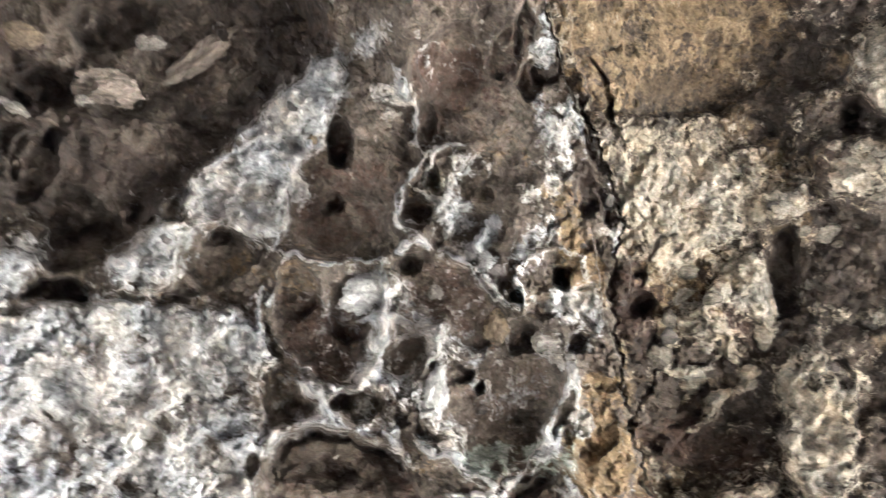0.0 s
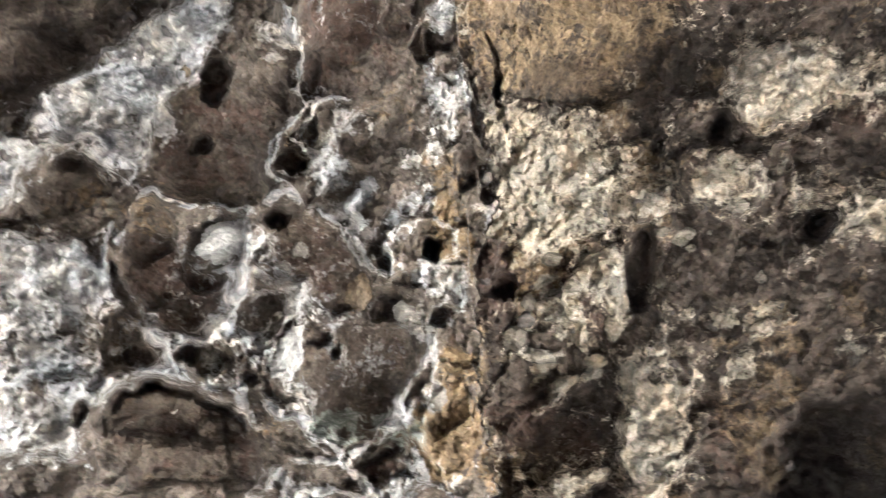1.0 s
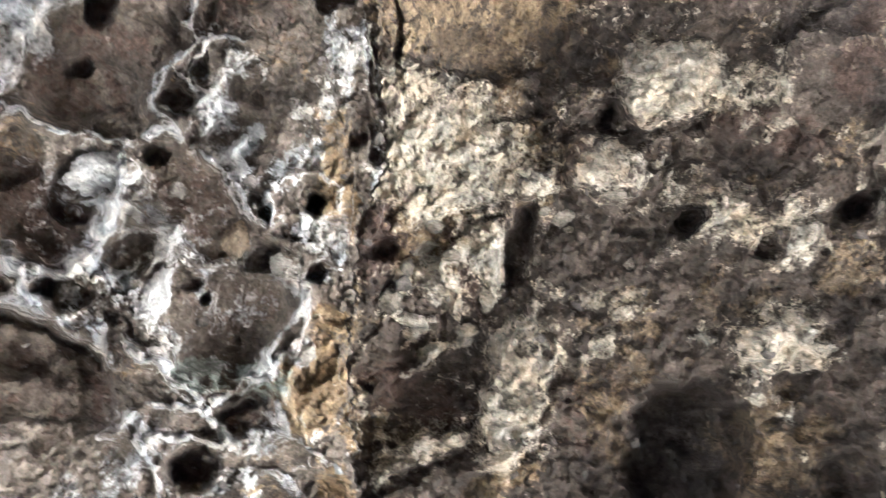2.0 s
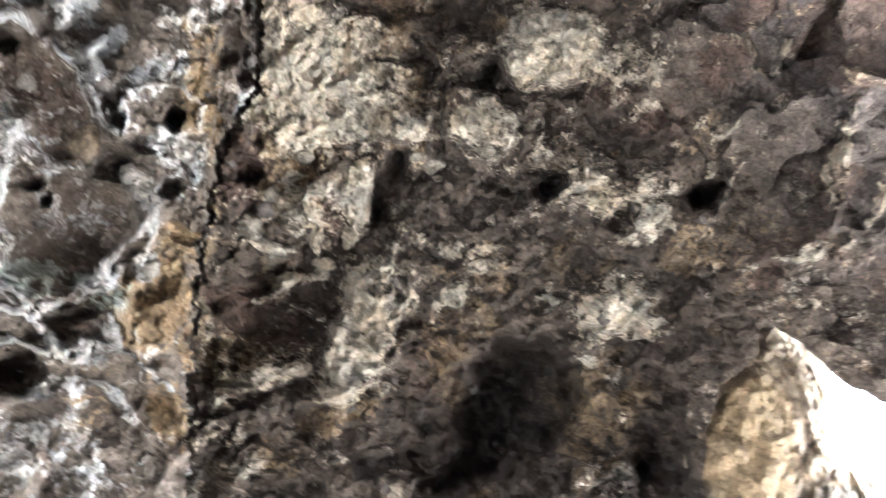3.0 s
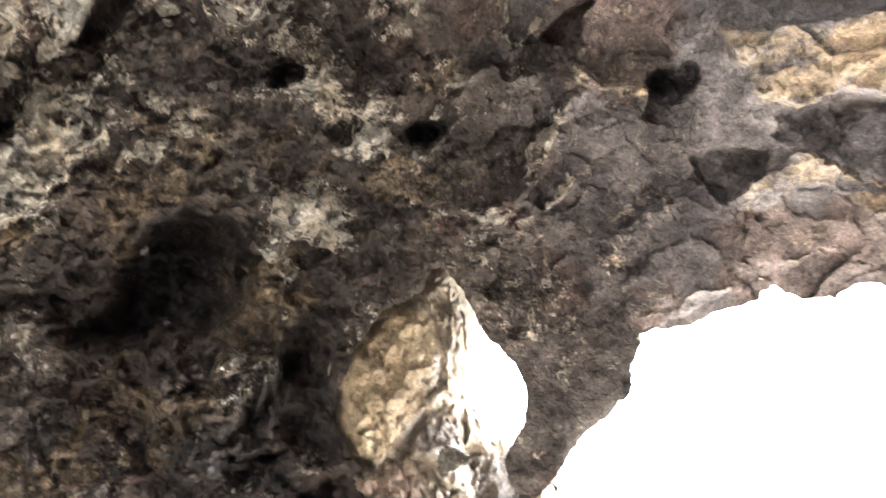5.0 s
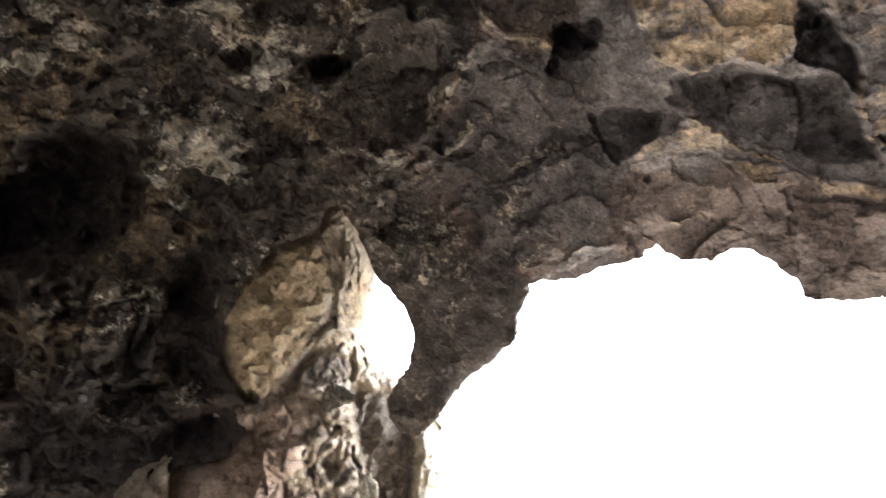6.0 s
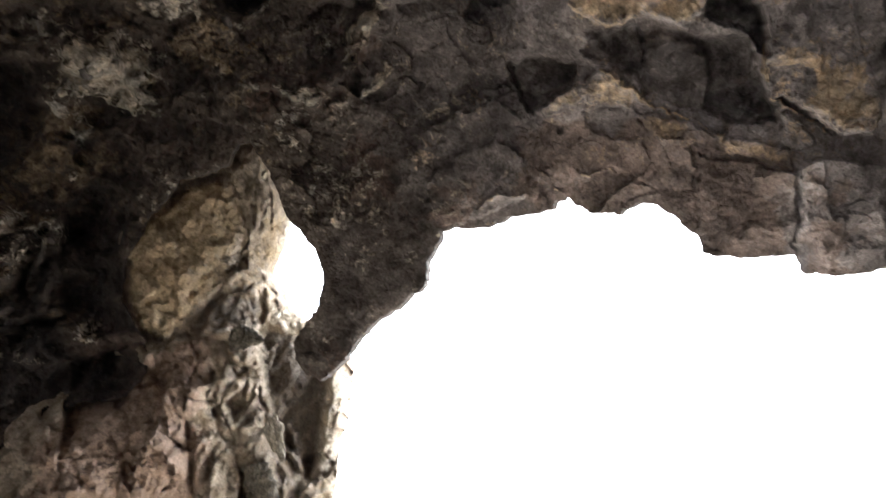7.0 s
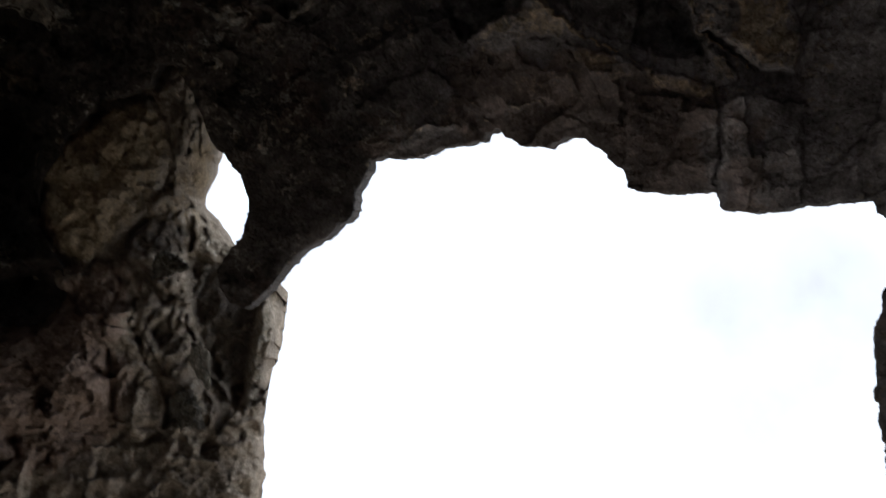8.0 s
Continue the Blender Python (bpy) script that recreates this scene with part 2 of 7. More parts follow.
# edges of the window, of the side cleft and of the rib between them
WALL_EDGE = [(51.4, 7.4), (53.1, 8.9), (55.9, 9.9), (56.8, 11.4), (56.6, 13.4), (55.0, 16.1), (54.6, 18.6), (55.7, 21.8),
             (57.6, 24.6), (60.6, 26.0), (61.1, 27.4), (62.2, 27.9)]
RIB_INNER = [(63.5, 26.3), (64.7, 24.1), (65.7, 22.6), (67.3, 21.2), (68.2, 20.1), (68.6, 18.5), (68.2, 16.5), (67.6, 15.3),
             (66.8, 14.3), (67.0, 13.0), (67.8, 12.0), (68.8, 11.5)]
RIB_OUTER = [(69.7, 12.2), (70.6, 13.3), (71.6, 14.8), (72.6, 15.7), (74.2, 16.7), (76.1, 18.4), (76.5, 20.4),
             (77.5, 22.3), (79.2, 22.7), (80.6, 22.5)]
ARCH = [(83.2, 23.3), (85.9, 24.0), (87.2, 24.8), (89.1, 23.4), (91.0, 23.2), (92.3, 23.7), (94.0, 23.6), (95.4, 22.4),
        (96.5, 20.9), (96.6, 19.7), (99.3, 19.2), (102.9, 19.0), (103.1, 17.8), (105.1, 17.4), (110.8, 17.3)]
FAR_EDGE = [(112.5, 17.1), (112.8, 16.3), (114.3, 15.4), (114.6, 13.4), (112.3, 11.4), (111.6, 8.4), (111.2, 5.0), (111.1, 2.9),
            (111.2, 1.5), (111.0, -1.2), (110.0, -12.0), (108.0, -40.0), (50.0, -40.0), (40.0, -14.0), (38.0, -6.0), (44.0, 2.0)]
WINDOW = WALL_EDGE + RIB_INNER + RIB_OUTER + ARCH + FAR_EDGE
MOUTH = [(256, -40), (254, 6), (257, 15), (263, 21), (273, 24), (284, 23), (293, 17), (298, 5), (297, -40)]


def spaced(stops):
    """Rising values from stretches of (start, end, count)."""
    return np.concatenate([np.linspace(lo, hi, count, endpoint=False) for lo, hi, count in stops])


FINENESS = 1.18
AZ = spaced([(-52, 118, int(1420 * FINENESS)), (118, 308, 110)])
low = np.interp(AZ, [-52, 0, 22, 36, 55, 118, 122, 300], [23, 19, 12, 6, -3, -3, 5, 20])
high = np.interp(AZ, [-52, 10, 40, 60, 75, 92, 118, 300], [66, 66, 57, 53, 50, 46, 43, 60])
rows_ = np.concatenate([np.linspace(0, 1, 26, endpoint=False), np.linspace(1, 2, int(425 * FINENESS), endpoint=False), np.linspace(2, 3, 26)])
bottom = -38.0
EL = np.where(rows_[None] < 1, bottom + (low[:, None] - bottom) * rows_[None],
              np.where(rows_[None] < 2, low[:, None] + (high - low)[:, None] * (rows_[None] - 1), high[:, None] + (89.5 - high[:, None]) * (rows_[None] - 2)))
AZG = np.repeat(AZ[:, None], len(rows_), 1)
SHAPE = AZG.shape
P0 = (ways(AZG, EL) * room_radius(AZG, EL)[..., None]).reshape(-1, 3)
PROUD = np.zeros(SHAPE)  # metres by which the rock stands out into the room
MASKS = {k: np.zeros(SHAPE) for k in ("pale", "ochre", "rust", "dark", "green", "west", "roof")}


def near(az, reach):
    """The columns of the shell within reach degrees of a bearing."""
    gap = np.abs((AZ - az + 180) % 360 - 180)
    return np.nonzero(gap < reach)[0]


def lay(mask_name, where, cols, strength=1.0, broken=0.55):
    MASKS[mask_name][cols] = np.maximum(MASKS[mask_name][cols], where * strength * np.clip(0.85 + broken * BROKEN[cols], 0.15, 1.15))


EDGE_NOISE = (fractal(P0, 5.0, 3, 5) * 0.35 + smooth_noise(P0 * 40, 9) * 0.16 + smooth_noise(P0 * 95, 10) * 0.09).reshape(SHAPE)


# ---- relief: noise first, then the single forms that stand out ----
def local(az, el, reach):
    """Columns near a place and their offsets from it in degrees, across and up, wobbled a little."""
    cols = near(az, reach / max(math.cos(radians(min(el + 8, 80))), 0.2))
    u = ((AZG[cols] - az + 180) % 360 - 180) * math.cos(radians(el))
    return cols, u + WOBBLE_U[cols], EL[cols] - el + WOBBLE_V[cols]


def oval(az, el, across, up, lean):
    """1 at the middle of a leaning oval, 0 on its edge, negative beyond."""
    cols, u, v = local(az, el, max(across, up) * 1.8 + 0.6)
    c_, s_ = math.cos(radians(lean)), math.sin(radians(lean))
    return cols, 1 - np.hypot((u * c_ + v * s_) / across, (v * c_ - u * s_) / up) + 0.28 * (UNEVEN[cols] - 1) * (az > 16)


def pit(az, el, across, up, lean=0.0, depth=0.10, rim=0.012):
    """A weathered hollow with a steep edge and a slightly raised rim, its shade painted inside."""
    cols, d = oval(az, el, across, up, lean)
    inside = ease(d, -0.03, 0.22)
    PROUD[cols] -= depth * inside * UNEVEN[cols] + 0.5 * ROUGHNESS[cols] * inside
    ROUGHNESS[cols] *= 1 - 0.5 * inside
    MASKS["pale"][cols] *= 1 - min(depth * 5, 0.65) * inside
    # the deeper, the browner and darker: shade put into the colour
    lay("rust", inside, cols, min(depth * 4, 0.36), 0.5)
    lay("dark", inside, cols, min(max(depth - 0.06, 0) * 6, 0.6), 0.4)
    PROUD[cols] += rim * np.exp(-((d + 0.15) / 0.13) ** 2)


def knob(az, el, across, up, lean=0.0, height=0.04, what="", strength=0.8):
    """A rounded lump that stands out of the wall."""
    cols, d = oval(az, el, across, up, lean)
    PROUD[cols] += height * np.sqrt(np.clip(d, 0, 1) * (2 - np.clip(d, 0, 1))) * UNEVEN[cols]
    if what:
        lay(what, ease(d, -0.05, 0.3), cols, strength)


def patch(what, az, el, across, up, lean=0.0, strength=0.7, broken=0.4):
    """A stain, crust or painted shade, of colour alone."""
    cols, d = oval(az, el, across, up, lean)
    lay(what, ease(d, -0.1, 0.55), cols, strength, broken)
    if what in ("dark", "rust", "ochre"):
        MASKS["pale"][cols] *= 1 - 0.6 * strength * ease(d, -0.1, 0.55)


def ridge(points, width=0.5, height=0.05, what="", strength=0.8):
    """A crooked thin wall of harder rock along a line."""
    az = sum(p[0] for p in points) / len(points)
    el = sum(p[1] for p in points) / len(points)
    reach = max(math.hypot(p[0] - az, p[1] - el) for p in points) + 3
    cols, u, v = local(az, el, reach)
    sq = math.cos(radians(el))
    best = np.full(u.shape, 1e9)
    for (a0, e0), (a1, e1) in zip(points, points[1:]):
        x0, y0, dx, dy = (a0 - az) * sq, e0 - el, (a1 - a0) * sq, e1 - e0
        t = np.clip(((u - x0) * dx + (v - y0) * dy) / (dx * dx + dy * dy), 0, 1)
        best = np.minimum(best, np.hypot(u - x0 - t * dx, v - y0 - t * dy))
    worn = np.clip(UNEVEN[cols] * 1.9 - 0.85 + WOBBLE_U[cols] * 0.7, 0.08, 1.9)
    crest = np.clip(1 - best / (width * worn * 0.62), 0, 1)
    PROUD[cols] += (2.0 if az < 17 else 1.5) * height * (0.40 * crest ** 0.6 + 0.75 * np.exp(-best / (1.5 * width))) * worn
    if what:
        lay(what, ease(crest, 0, 0.35), cols, strength * np.clip(worn, 0.25, 1), 0.9)
        lay(what, np.exp(-(best / (2.0 * width)) ** 2), cols, strength * 0.22 * np.clip(worn, 0.2, 1), 1.3)


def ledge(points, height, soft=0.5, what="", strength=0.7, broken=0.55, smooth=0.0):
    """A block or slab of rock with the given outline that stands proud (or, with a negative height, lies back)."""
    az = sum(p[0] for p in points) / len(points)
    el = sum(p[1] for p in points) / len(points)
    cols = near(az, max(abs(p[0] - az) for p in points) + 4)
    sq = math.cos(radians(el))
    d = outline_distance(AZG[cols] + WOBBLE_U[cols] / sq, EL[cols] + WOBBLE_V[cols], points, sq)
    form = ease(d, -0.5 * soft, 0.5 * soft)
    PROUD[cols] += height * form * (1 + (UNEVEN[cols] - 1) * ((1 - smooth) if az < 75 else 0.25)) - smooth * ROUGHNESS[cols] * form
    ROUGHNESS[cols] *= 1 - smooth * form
    # dark on a form that lies back paints the shade of the hollow
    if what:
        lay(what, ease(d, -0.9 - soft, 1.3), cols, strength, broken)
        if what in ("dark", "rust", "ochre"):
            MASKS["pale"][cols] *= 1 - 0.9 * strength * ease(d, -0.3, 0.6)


WOBBLE_U = (fractal(P0, 8.0, 5, 31, 0.68) * 0.30).reshape(SHAPE)
WOBBLE_V = (fractal(P0, 8.0, 5, 41, 0.68) * 0.30).reshape(SHAPE)
UNEVEN = (1 + 0.45 * fractal(P0, 11.0, 3, 45, 0.6)).reshape(SHAPE)

az_, el_ = AZG.ravel(), EL.ravel()
crack_az = crack_bearing(el_)
west = ease(crack_az - az_, -0.2, 0.2) * ease(az_, -80, -60)   # the pitted mass before the crack
roof = ease(az_ + 0.2 * (el_ - 25) + 4 * fractal(P0, 3.0, 3, 15), 57, 73) * ease(250 - az_, 0, 60)  # the blockier rock of the arch
mid = np.clip(1 - west - roof, 0, 1)
MASKS["west"] += west.reshape(SHAPE)
MASKS["roof"] += (ease(az_ + 0.2 * (el_ - 25) + 4 * fractal(P0, 3.0, 3, 15), 60, 98) * ease(250 - az_, 0, 60)).reshape(SHAPE)  # browner by the wall, paler by the window, whose light is put into the colour

relief = 0.16 * fractal(P0, 0.9, 3, 1) + 0.05 * fractal(P0, 4.0, 3, 2)
coarse = relief.copy()
warp = P0 + np.stack([fractal(P0, 3.5, 3, s, 0.45) for s in (51, 53, 55)], -1) * 0.05
lean_ = np.stack([warp[:, 0] + 0.5 * warp[:, 2], warp[:, 1] * 0.7, warp[:, 2] - 0.4 * warp[:, 0]], -1)
c1, c2, own, tilt1 = cells(lean_, 6.0, 3)
blocks = np.clip((c2 - c1) * 2.2, 0, 1)
d1, d2, own2, tilt2 = cells(lean_, 15.0, 7)
pebbles = np.clip((d2 - d1) * 2.0, 0, 1)
h1, h2, own3, tilt3 = cells(warp, 9.5, 13)
g1, g2, own4, tilt4 = cells(warp, 26.0, 19)
crumbs = np.clip((g2 - g1) * 2.0, 0, 1)
b1, b2, own6, tilt6 = cells(warp, 5.2, 33)
relief += mid * (0.036 * blocks ** 0.6 + 0.060 * (own - 0.5) + 0.012 * pebbles ** 0.6 + 0.014 * (own2 - 0.5) + 0.008 * crumbs ** 0.6 + 0.012 * (own4 - 0.5))
relief += mid * (0.065 * tilt1 + 0.020 * tilt2 + 0.008 * tilt4 + 0.035 * fractal(P0, 7.0, 4, 69, 0.6))
relief += west * (0.020 * (own2 - 0.5) + 0.008 * pebbles + 0.006 * crumbs ** 0.6 + 0.010 * (own4 - 0.5) + 0.03 * tilt1 + 0.016 * tilt2 + 0.008 * tilt4)
flat_ = P0 * (1, 1, 0.8) + np.stack([fractal(P0, 2.4, 4, s, 0.5) for s in (57, 58, 59)], -1) * 0.12
n1, n2, own7, tilt7 = cells(flat_, 2.8, 27)
o1, o2, own8, tilt8 = cells(flat_, 7.0, 29)
rib = ease(83 - az_, 0, 4) * ease(az_, 60, 64) * ease(27 - el_, 0, 6)  # the smooth rib between the openings
calm = 1 - 0.55 * ease(az_, 80, 88)  # broad plain slabs over the window
relief += roof * (1 - 0.85 * rib) * calm * (0.22 * tilt7 + 0.09 * (own7 - 0.5) + 0.012 * (own8 - 0.5) + 0.035 * tilt8 + 0.006 * (own2 - 0.5) + 0.010 * tilt2)
relief -= west * 0.075 * ease(0.62 - b1, 0, 0.4) * (own6 > 0.3)
relief -= (0.8 * west + mid) * 0.04 * ease(0.58 - h1, 0, 0.3) * (own3 > 0.62)
relief -= (west + mid + 0.3 * roof) * 0.012 * ease(0.55 - g1, 0, 0.3) * (own4 > 0.65)
x1, x2, own9, tilt9 = cells(P0 + np.stack([fractal(P0, 30.0, 2, s) for s in (46, 47, 48)], -1) * 0.006, 52.0, 43)
grains = np.clip(1 - (x1 / 0.8) ** 2, 0, 1) * (0.4 + own9)
knobs = np.clip(1 - (g1 / 0.8) ** 2, 0, 1) * (0.4 + own4)
relief += (mid + west) * (0.009 * grains + 0.012 * tilt4 + 0.006 * tilt9) + roof * (0.003 * grains + 0.003 * tilt9)
lumpy = np.abs(fractal(P0, 10.0, 4, 65, 0.6))
fine = fractal(P0, 24.0, 4, 61, 0.62)
relief += fine * (0.015 * mid + 0.011 * west + 0.007 * roof) - lumpy * (0.010 * mid + 0.010 * west + 0.005 * roof)
PROUD += relief.reshape(SHAPE)
ROUGHNESS = (relief - coarse).reshape(SHAPE)
PROUD += (west * 0.09).reshape(SHAPE)

blotch = fractal(P0, 3.2, 5, 71, 0.62)
grainy = blotch + 0.9 * (own2 - 0.5) + 0.5 * (own - 0.5) + 0.5 * (own4 - 0.5)
BROKEN = grainy.reshape(SHAPE)
MASKS["pale"] += (mid * ease(grainy, 0.2, 0.8) * 0.34 + west * ease(grainy, 0.3, 1.0) * 0.5 + roof * ease(grainy, 0.4, 1.1) * 0.35).reshape(SHAPE)
MASKS["dark"] += (mid * ease(-grainy, 0.1, 0.8) * 0.40 + roof * ease(-grainy, 0.2, 1.0) * 0.5 + west * ease(-grainy, 0.3, 0.9) * 0.3).reshape(SHAPE)
stain = fractal(P0, 2.2, 4, 81) + 0.5 * (own - 0.5)
MASKS["rust"] += ((mid + roof) * ease(stain, 0.05, 0.7) * 0.68).reshape(SHAPE)
MASKS["ochre"] += (west * ease(-stain, 0.35, 0.9) * 0.35).reshape(SHAPE)

scab = fractal(P0, 5.5, 5, 83, 0.66)
MASKS["pale"] = np.maximum(MASKS["pale"], (mid * ease(scab, -0.05, 0.55) * (0.20 + 0.22 * ease(46 - az_, 0, 22) * ease(el_, 14, 26))).reshape(SHAPE))
veined = fractal(P0, 6.5, 5, 91, 0.68)
MASKS["pale"] = np.maximum(MASKS["pale"], (roof * ease(veined, 0.2, 0.8) * 0.28).reshape(SHAPE))
MASKS["dark"] = np.maximum(MASKS["dark"], (roof * ease(-veined, 0.1, 0.8) * 0.42).reshape(SHAPE))
# small gaps, set back a little and darkened with painted shade
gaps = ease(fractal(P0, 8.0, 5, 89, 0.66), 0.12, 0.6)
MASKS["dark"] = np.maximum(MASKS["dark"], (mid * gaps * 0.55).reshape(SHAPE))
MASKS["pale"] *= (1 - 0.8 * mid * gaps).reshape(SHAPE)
PROUD -= (0.030 * mid * gaps).reshape(SHAPE)
MASKS["ochre"] = np.maximum(MASKS["ochre"], (mid * ease(fractal(P0, 4.0, 5, 87, 0.62), 0.05, 0.65) * 0.58).reshape(SHAPE))

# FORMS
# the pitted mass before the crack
# lies back; dark paints in shade that the mouth would light away
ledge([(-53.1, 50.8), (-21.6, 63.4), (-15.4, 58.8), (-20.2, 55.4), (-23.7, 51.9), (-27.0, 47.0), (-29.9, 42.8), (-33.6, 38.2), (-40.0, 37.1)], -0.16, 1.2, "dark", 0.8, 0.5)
ledge([(-35.6, 34.3), (-31.4, 36.2), (-28.4, 37.4), (-22.6, 38.5), (-19.0, 39.4), (-15.7, 38.4), (-14.3, 36.1), (-14.1, 33.4), (-14.1, 30.3), (-13.6, 26.7), (-30.8, 23.1), (-37.1, 34.0)], 0.09, 0.7, "pale", 1.0, 0.28)
patch("pale", -1.2, 37.5, 12.88, 10.22, 4, 0.38, 1.1)
patch("dark", 5.7, 37.6, 2.00, 2.37, -1, 0.5, 0.6)
patch("dark", 1.3, 38.8, 1.81, 1.40, 2, 0.5, 0.6)
patch("dark", 34.8, 39.0, 2.94, 3.63, -20, 0.55, 0.6)
patch("dark", 25.2, 31.7, 4.15, 3.26, -11, 0.5, 0.6)
patch("rust", -21.3, 31.8, 2.75, 1.63, -6, 0.5, 0.9)
patch("ochre", -28.1, 34.1, 2.04, 1.47, 20, 0.55, 0.9)
patch("green", -29.5, 29.5, 1.93, 1.76, 19, 0.4, 0.9)
patch("rust", -16.8, 30.2, 1.83, 2.21, 11, 0.5, 0.9)
patch("rust", -26.4, 27.1, 1.96, 1.39, 16, 0.4, 0.9)
patch("green", -22.0, 36.9, 2.19, 1.53, 17, 0.45, 0.6)
patch("ochre", -15.3, 34.3, 1.74, 3.58, -66, 0.6)
patch("ochre", -24.4, 34.4, 1.42, 1.87, 17, 0.35)
pit(-30.0, 27.3, 1.40, 1.54, 18, 0.045, rim=0)
pit(-22.2, 28.8, 1.21, 2.15, 14, 0.045, rim=0)
pit(-24.9, 33.4, 1.40, 2.22, 17, 0.038, rim=0)
knob(-20.6, 36.0, 2.21, 1.72, 16, 0.03, "pale", 0.8)
pit(-12.9, 29.0, 0.58, 1.05, 30, 0.09)
pit(-15.7, 38.4, 0.23, 1.02, 14, 0.075, rim=0)
ledge([(-29.3, 37.7), (-30.5, 40.3), (-28.9, 42.8), (-25.6, 44.0), (-26.8, 46.7), (-24.7, 49.9), (-23.1, 51.9), (-19.6, 55.4), (-18.1, 57.5), (-15.3, 58.2), (-13.6, 57.3), (-14.1, 54.4), (-14.2, 51.9), (-16.9, 49.9), (-16.4, 46.3), (-17.0, 44.1), (-20.1, 44.3), (-22.8, 44.0), (-24.2, 41.4), (-25.0, 38.9)], 0.1, 0.5, "pale", 0.9, 0.3)
ledge([(-38.8, 37.3), (-37.0, 40.2), (-35.2, 40.4), (-34.2, 38.6), (-35.2, 36.8), (-34.7, 35.0), (-36.6, 34.0)], 0.06, 0.5, "pale", 0.8)
patch("green", -36.3, 39.6, 1.64, 1.42, 51, 0.5)
pit(-31.1, 41.3, 3.86, 1.66, 51, 0.105, rim=0)
knob(-30.9, 47.7, 6.81, 2.62, 35, 0.05)
pit(-39.3, 43.3, 1.43, 2.68, 10, 0.12, rim=0)
pit(-43.0, 47.9, 2.38, 1.39, 38, 0.15, rim=0)
pit(-40.5, 53.3, 2.68, 1.58, 37, 0.12, rim=0)
pit(-23.7, 54.2, 2.30, 1.31, 42, 0.045, rim=0)
pit(-24.2, 38.8, 1.64, 0.53, 14, 0.075, rim=0)
pit(-22.1, 43.6, 0.82, 0.70, 18, 0.075, rim=0)
pit(-12.4, 52.3, 1.03, 1.59, 3, 0.09, rim=0.008)
pit(-11.6, 48.2, 0.64, 0.68, 11, 0.105, rim=0)
pit(-10.4, 47.0, 3.40, 1.81, 31, 0.045, rim=0)
# shade over the two high hollows, painted
patch("dark", -43.0, 47.9, 2.54, 1.92, 38, 0.5)
patch("dark", -40.3, 53.2, 3.36, 1.76, 37, 0.5)
patch("rust", -19.0, 59.6, 3.05, 1.49, 19, 0.5)
patch("pale", -10.6, 60.0, 1.93, 1.53, -8, 0.75)
patch("pale", -6.0, 56.7, 1.18, 1.38, -32, 0.7)
pit(-13.9, 41.4, 1.76, 2.18, 2, 0.075, rim=0)
pit(-8.3, 40.3, 1.68, 1.99, 8, 0.09, rim=0)
pit(-8.0, 34.6, 0.94, 0.54, 7, 0.12, rim=0)
pit(-6.2, 34.4, 1.19, 0.85, -13, 0.09, rim=0)
pit(-11.6, 33.7, 1.15, 1.00, 9, 0.075, rim=0)
pit(-2.2, 50.6, 0.81, 0.96, 5, 0.09, rim=0)
pit(-3.2, 48.3, 1.22, 0.81, -5, 0.09, rim=0)
pit(-3.3, 44.8, 0.97, 0.81, 5, 0.12, rim=0)
pit(1.1, 46.0, 0.41, 0.33, 2, 0.06, rim=0)
pit(-3.5, 54.7, 1.20, 1.97, 6, 0.075, rim=0)
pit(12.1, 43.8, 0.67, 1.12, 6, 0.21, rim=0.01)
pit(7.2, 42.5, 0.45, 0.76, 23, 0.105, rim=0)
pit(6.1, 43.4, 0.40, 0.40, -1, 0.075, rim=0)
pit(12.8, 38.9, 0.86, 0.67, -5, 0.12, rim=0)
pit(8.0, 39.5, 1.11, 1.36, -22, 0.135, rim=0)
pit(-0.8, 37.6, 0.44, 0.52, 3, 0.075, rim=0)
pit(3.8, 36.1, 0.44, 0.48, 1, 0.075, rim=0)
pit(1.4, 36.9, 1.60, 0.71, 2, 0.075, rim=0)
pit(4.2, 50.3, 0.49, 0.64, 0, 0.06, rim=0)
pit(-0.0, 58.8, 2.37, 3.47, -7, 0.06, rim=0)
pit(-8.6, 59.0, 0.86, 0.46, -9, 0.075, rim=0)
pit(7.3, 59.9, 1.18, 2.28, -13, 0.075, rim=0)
patch("ochre", 13.4, 46.1, 1.58, 5.59, 1, 0.9, 0.3)
patch("pale", 10.4, 47.5, 1.80, 3.62, -5, 0.75, 0.4)
patch("pale", 11.5, 38.6, 2.36, 1.97, -4, 0.7, 0.4)
patch("pale", -0.8, 39.5, 2.42, 2.40, 3, 0.55)
patch("pale", 13.9, 40.8, 1.56, 3.16, -6, 0.75, 0.3)
patch("pale", 0.8, 48.5, 2.02, 2.43, 2, 0.6)
patch("ochre", 9.6, 51.6, 1.59, 2.40, -5, 0.5)
patch("pale", -3.5, 36.1, 2.78, 1.97, 5, 0.65)
patch("pale", 3.3, 45.3, 2.83, 1.62, -29, 0.6)
patch("ochre", 12.2, 49.6, 1.79, 1.20, -6, 0.6)
patch("ochre", 5.8, 53.7, 2.40, 1.99, -2, 0.35)
patch("pale", 12.5, 53.2, 1.77, 3.75, -2, 0.85)
patch("pale", 9.2, 50.2, 1.12, 1.20, -4, 0.9)
patch("pale", 4.6, 47.3, 0.97, 2.22, -10, 0.85)
patch("pale", 8.4, 45.2, 1.81, 1.62, -3, 0.8)
patch("pale", 12.2, 41.8, 2.17, 1.99, -5, 0.75)
patch("pale", 0.1, 49.7, 1.62, 2.42, -17, 0.5)
patch("pale", -5.7, 37.2, 2.40, 2.36, -14, 0.55)
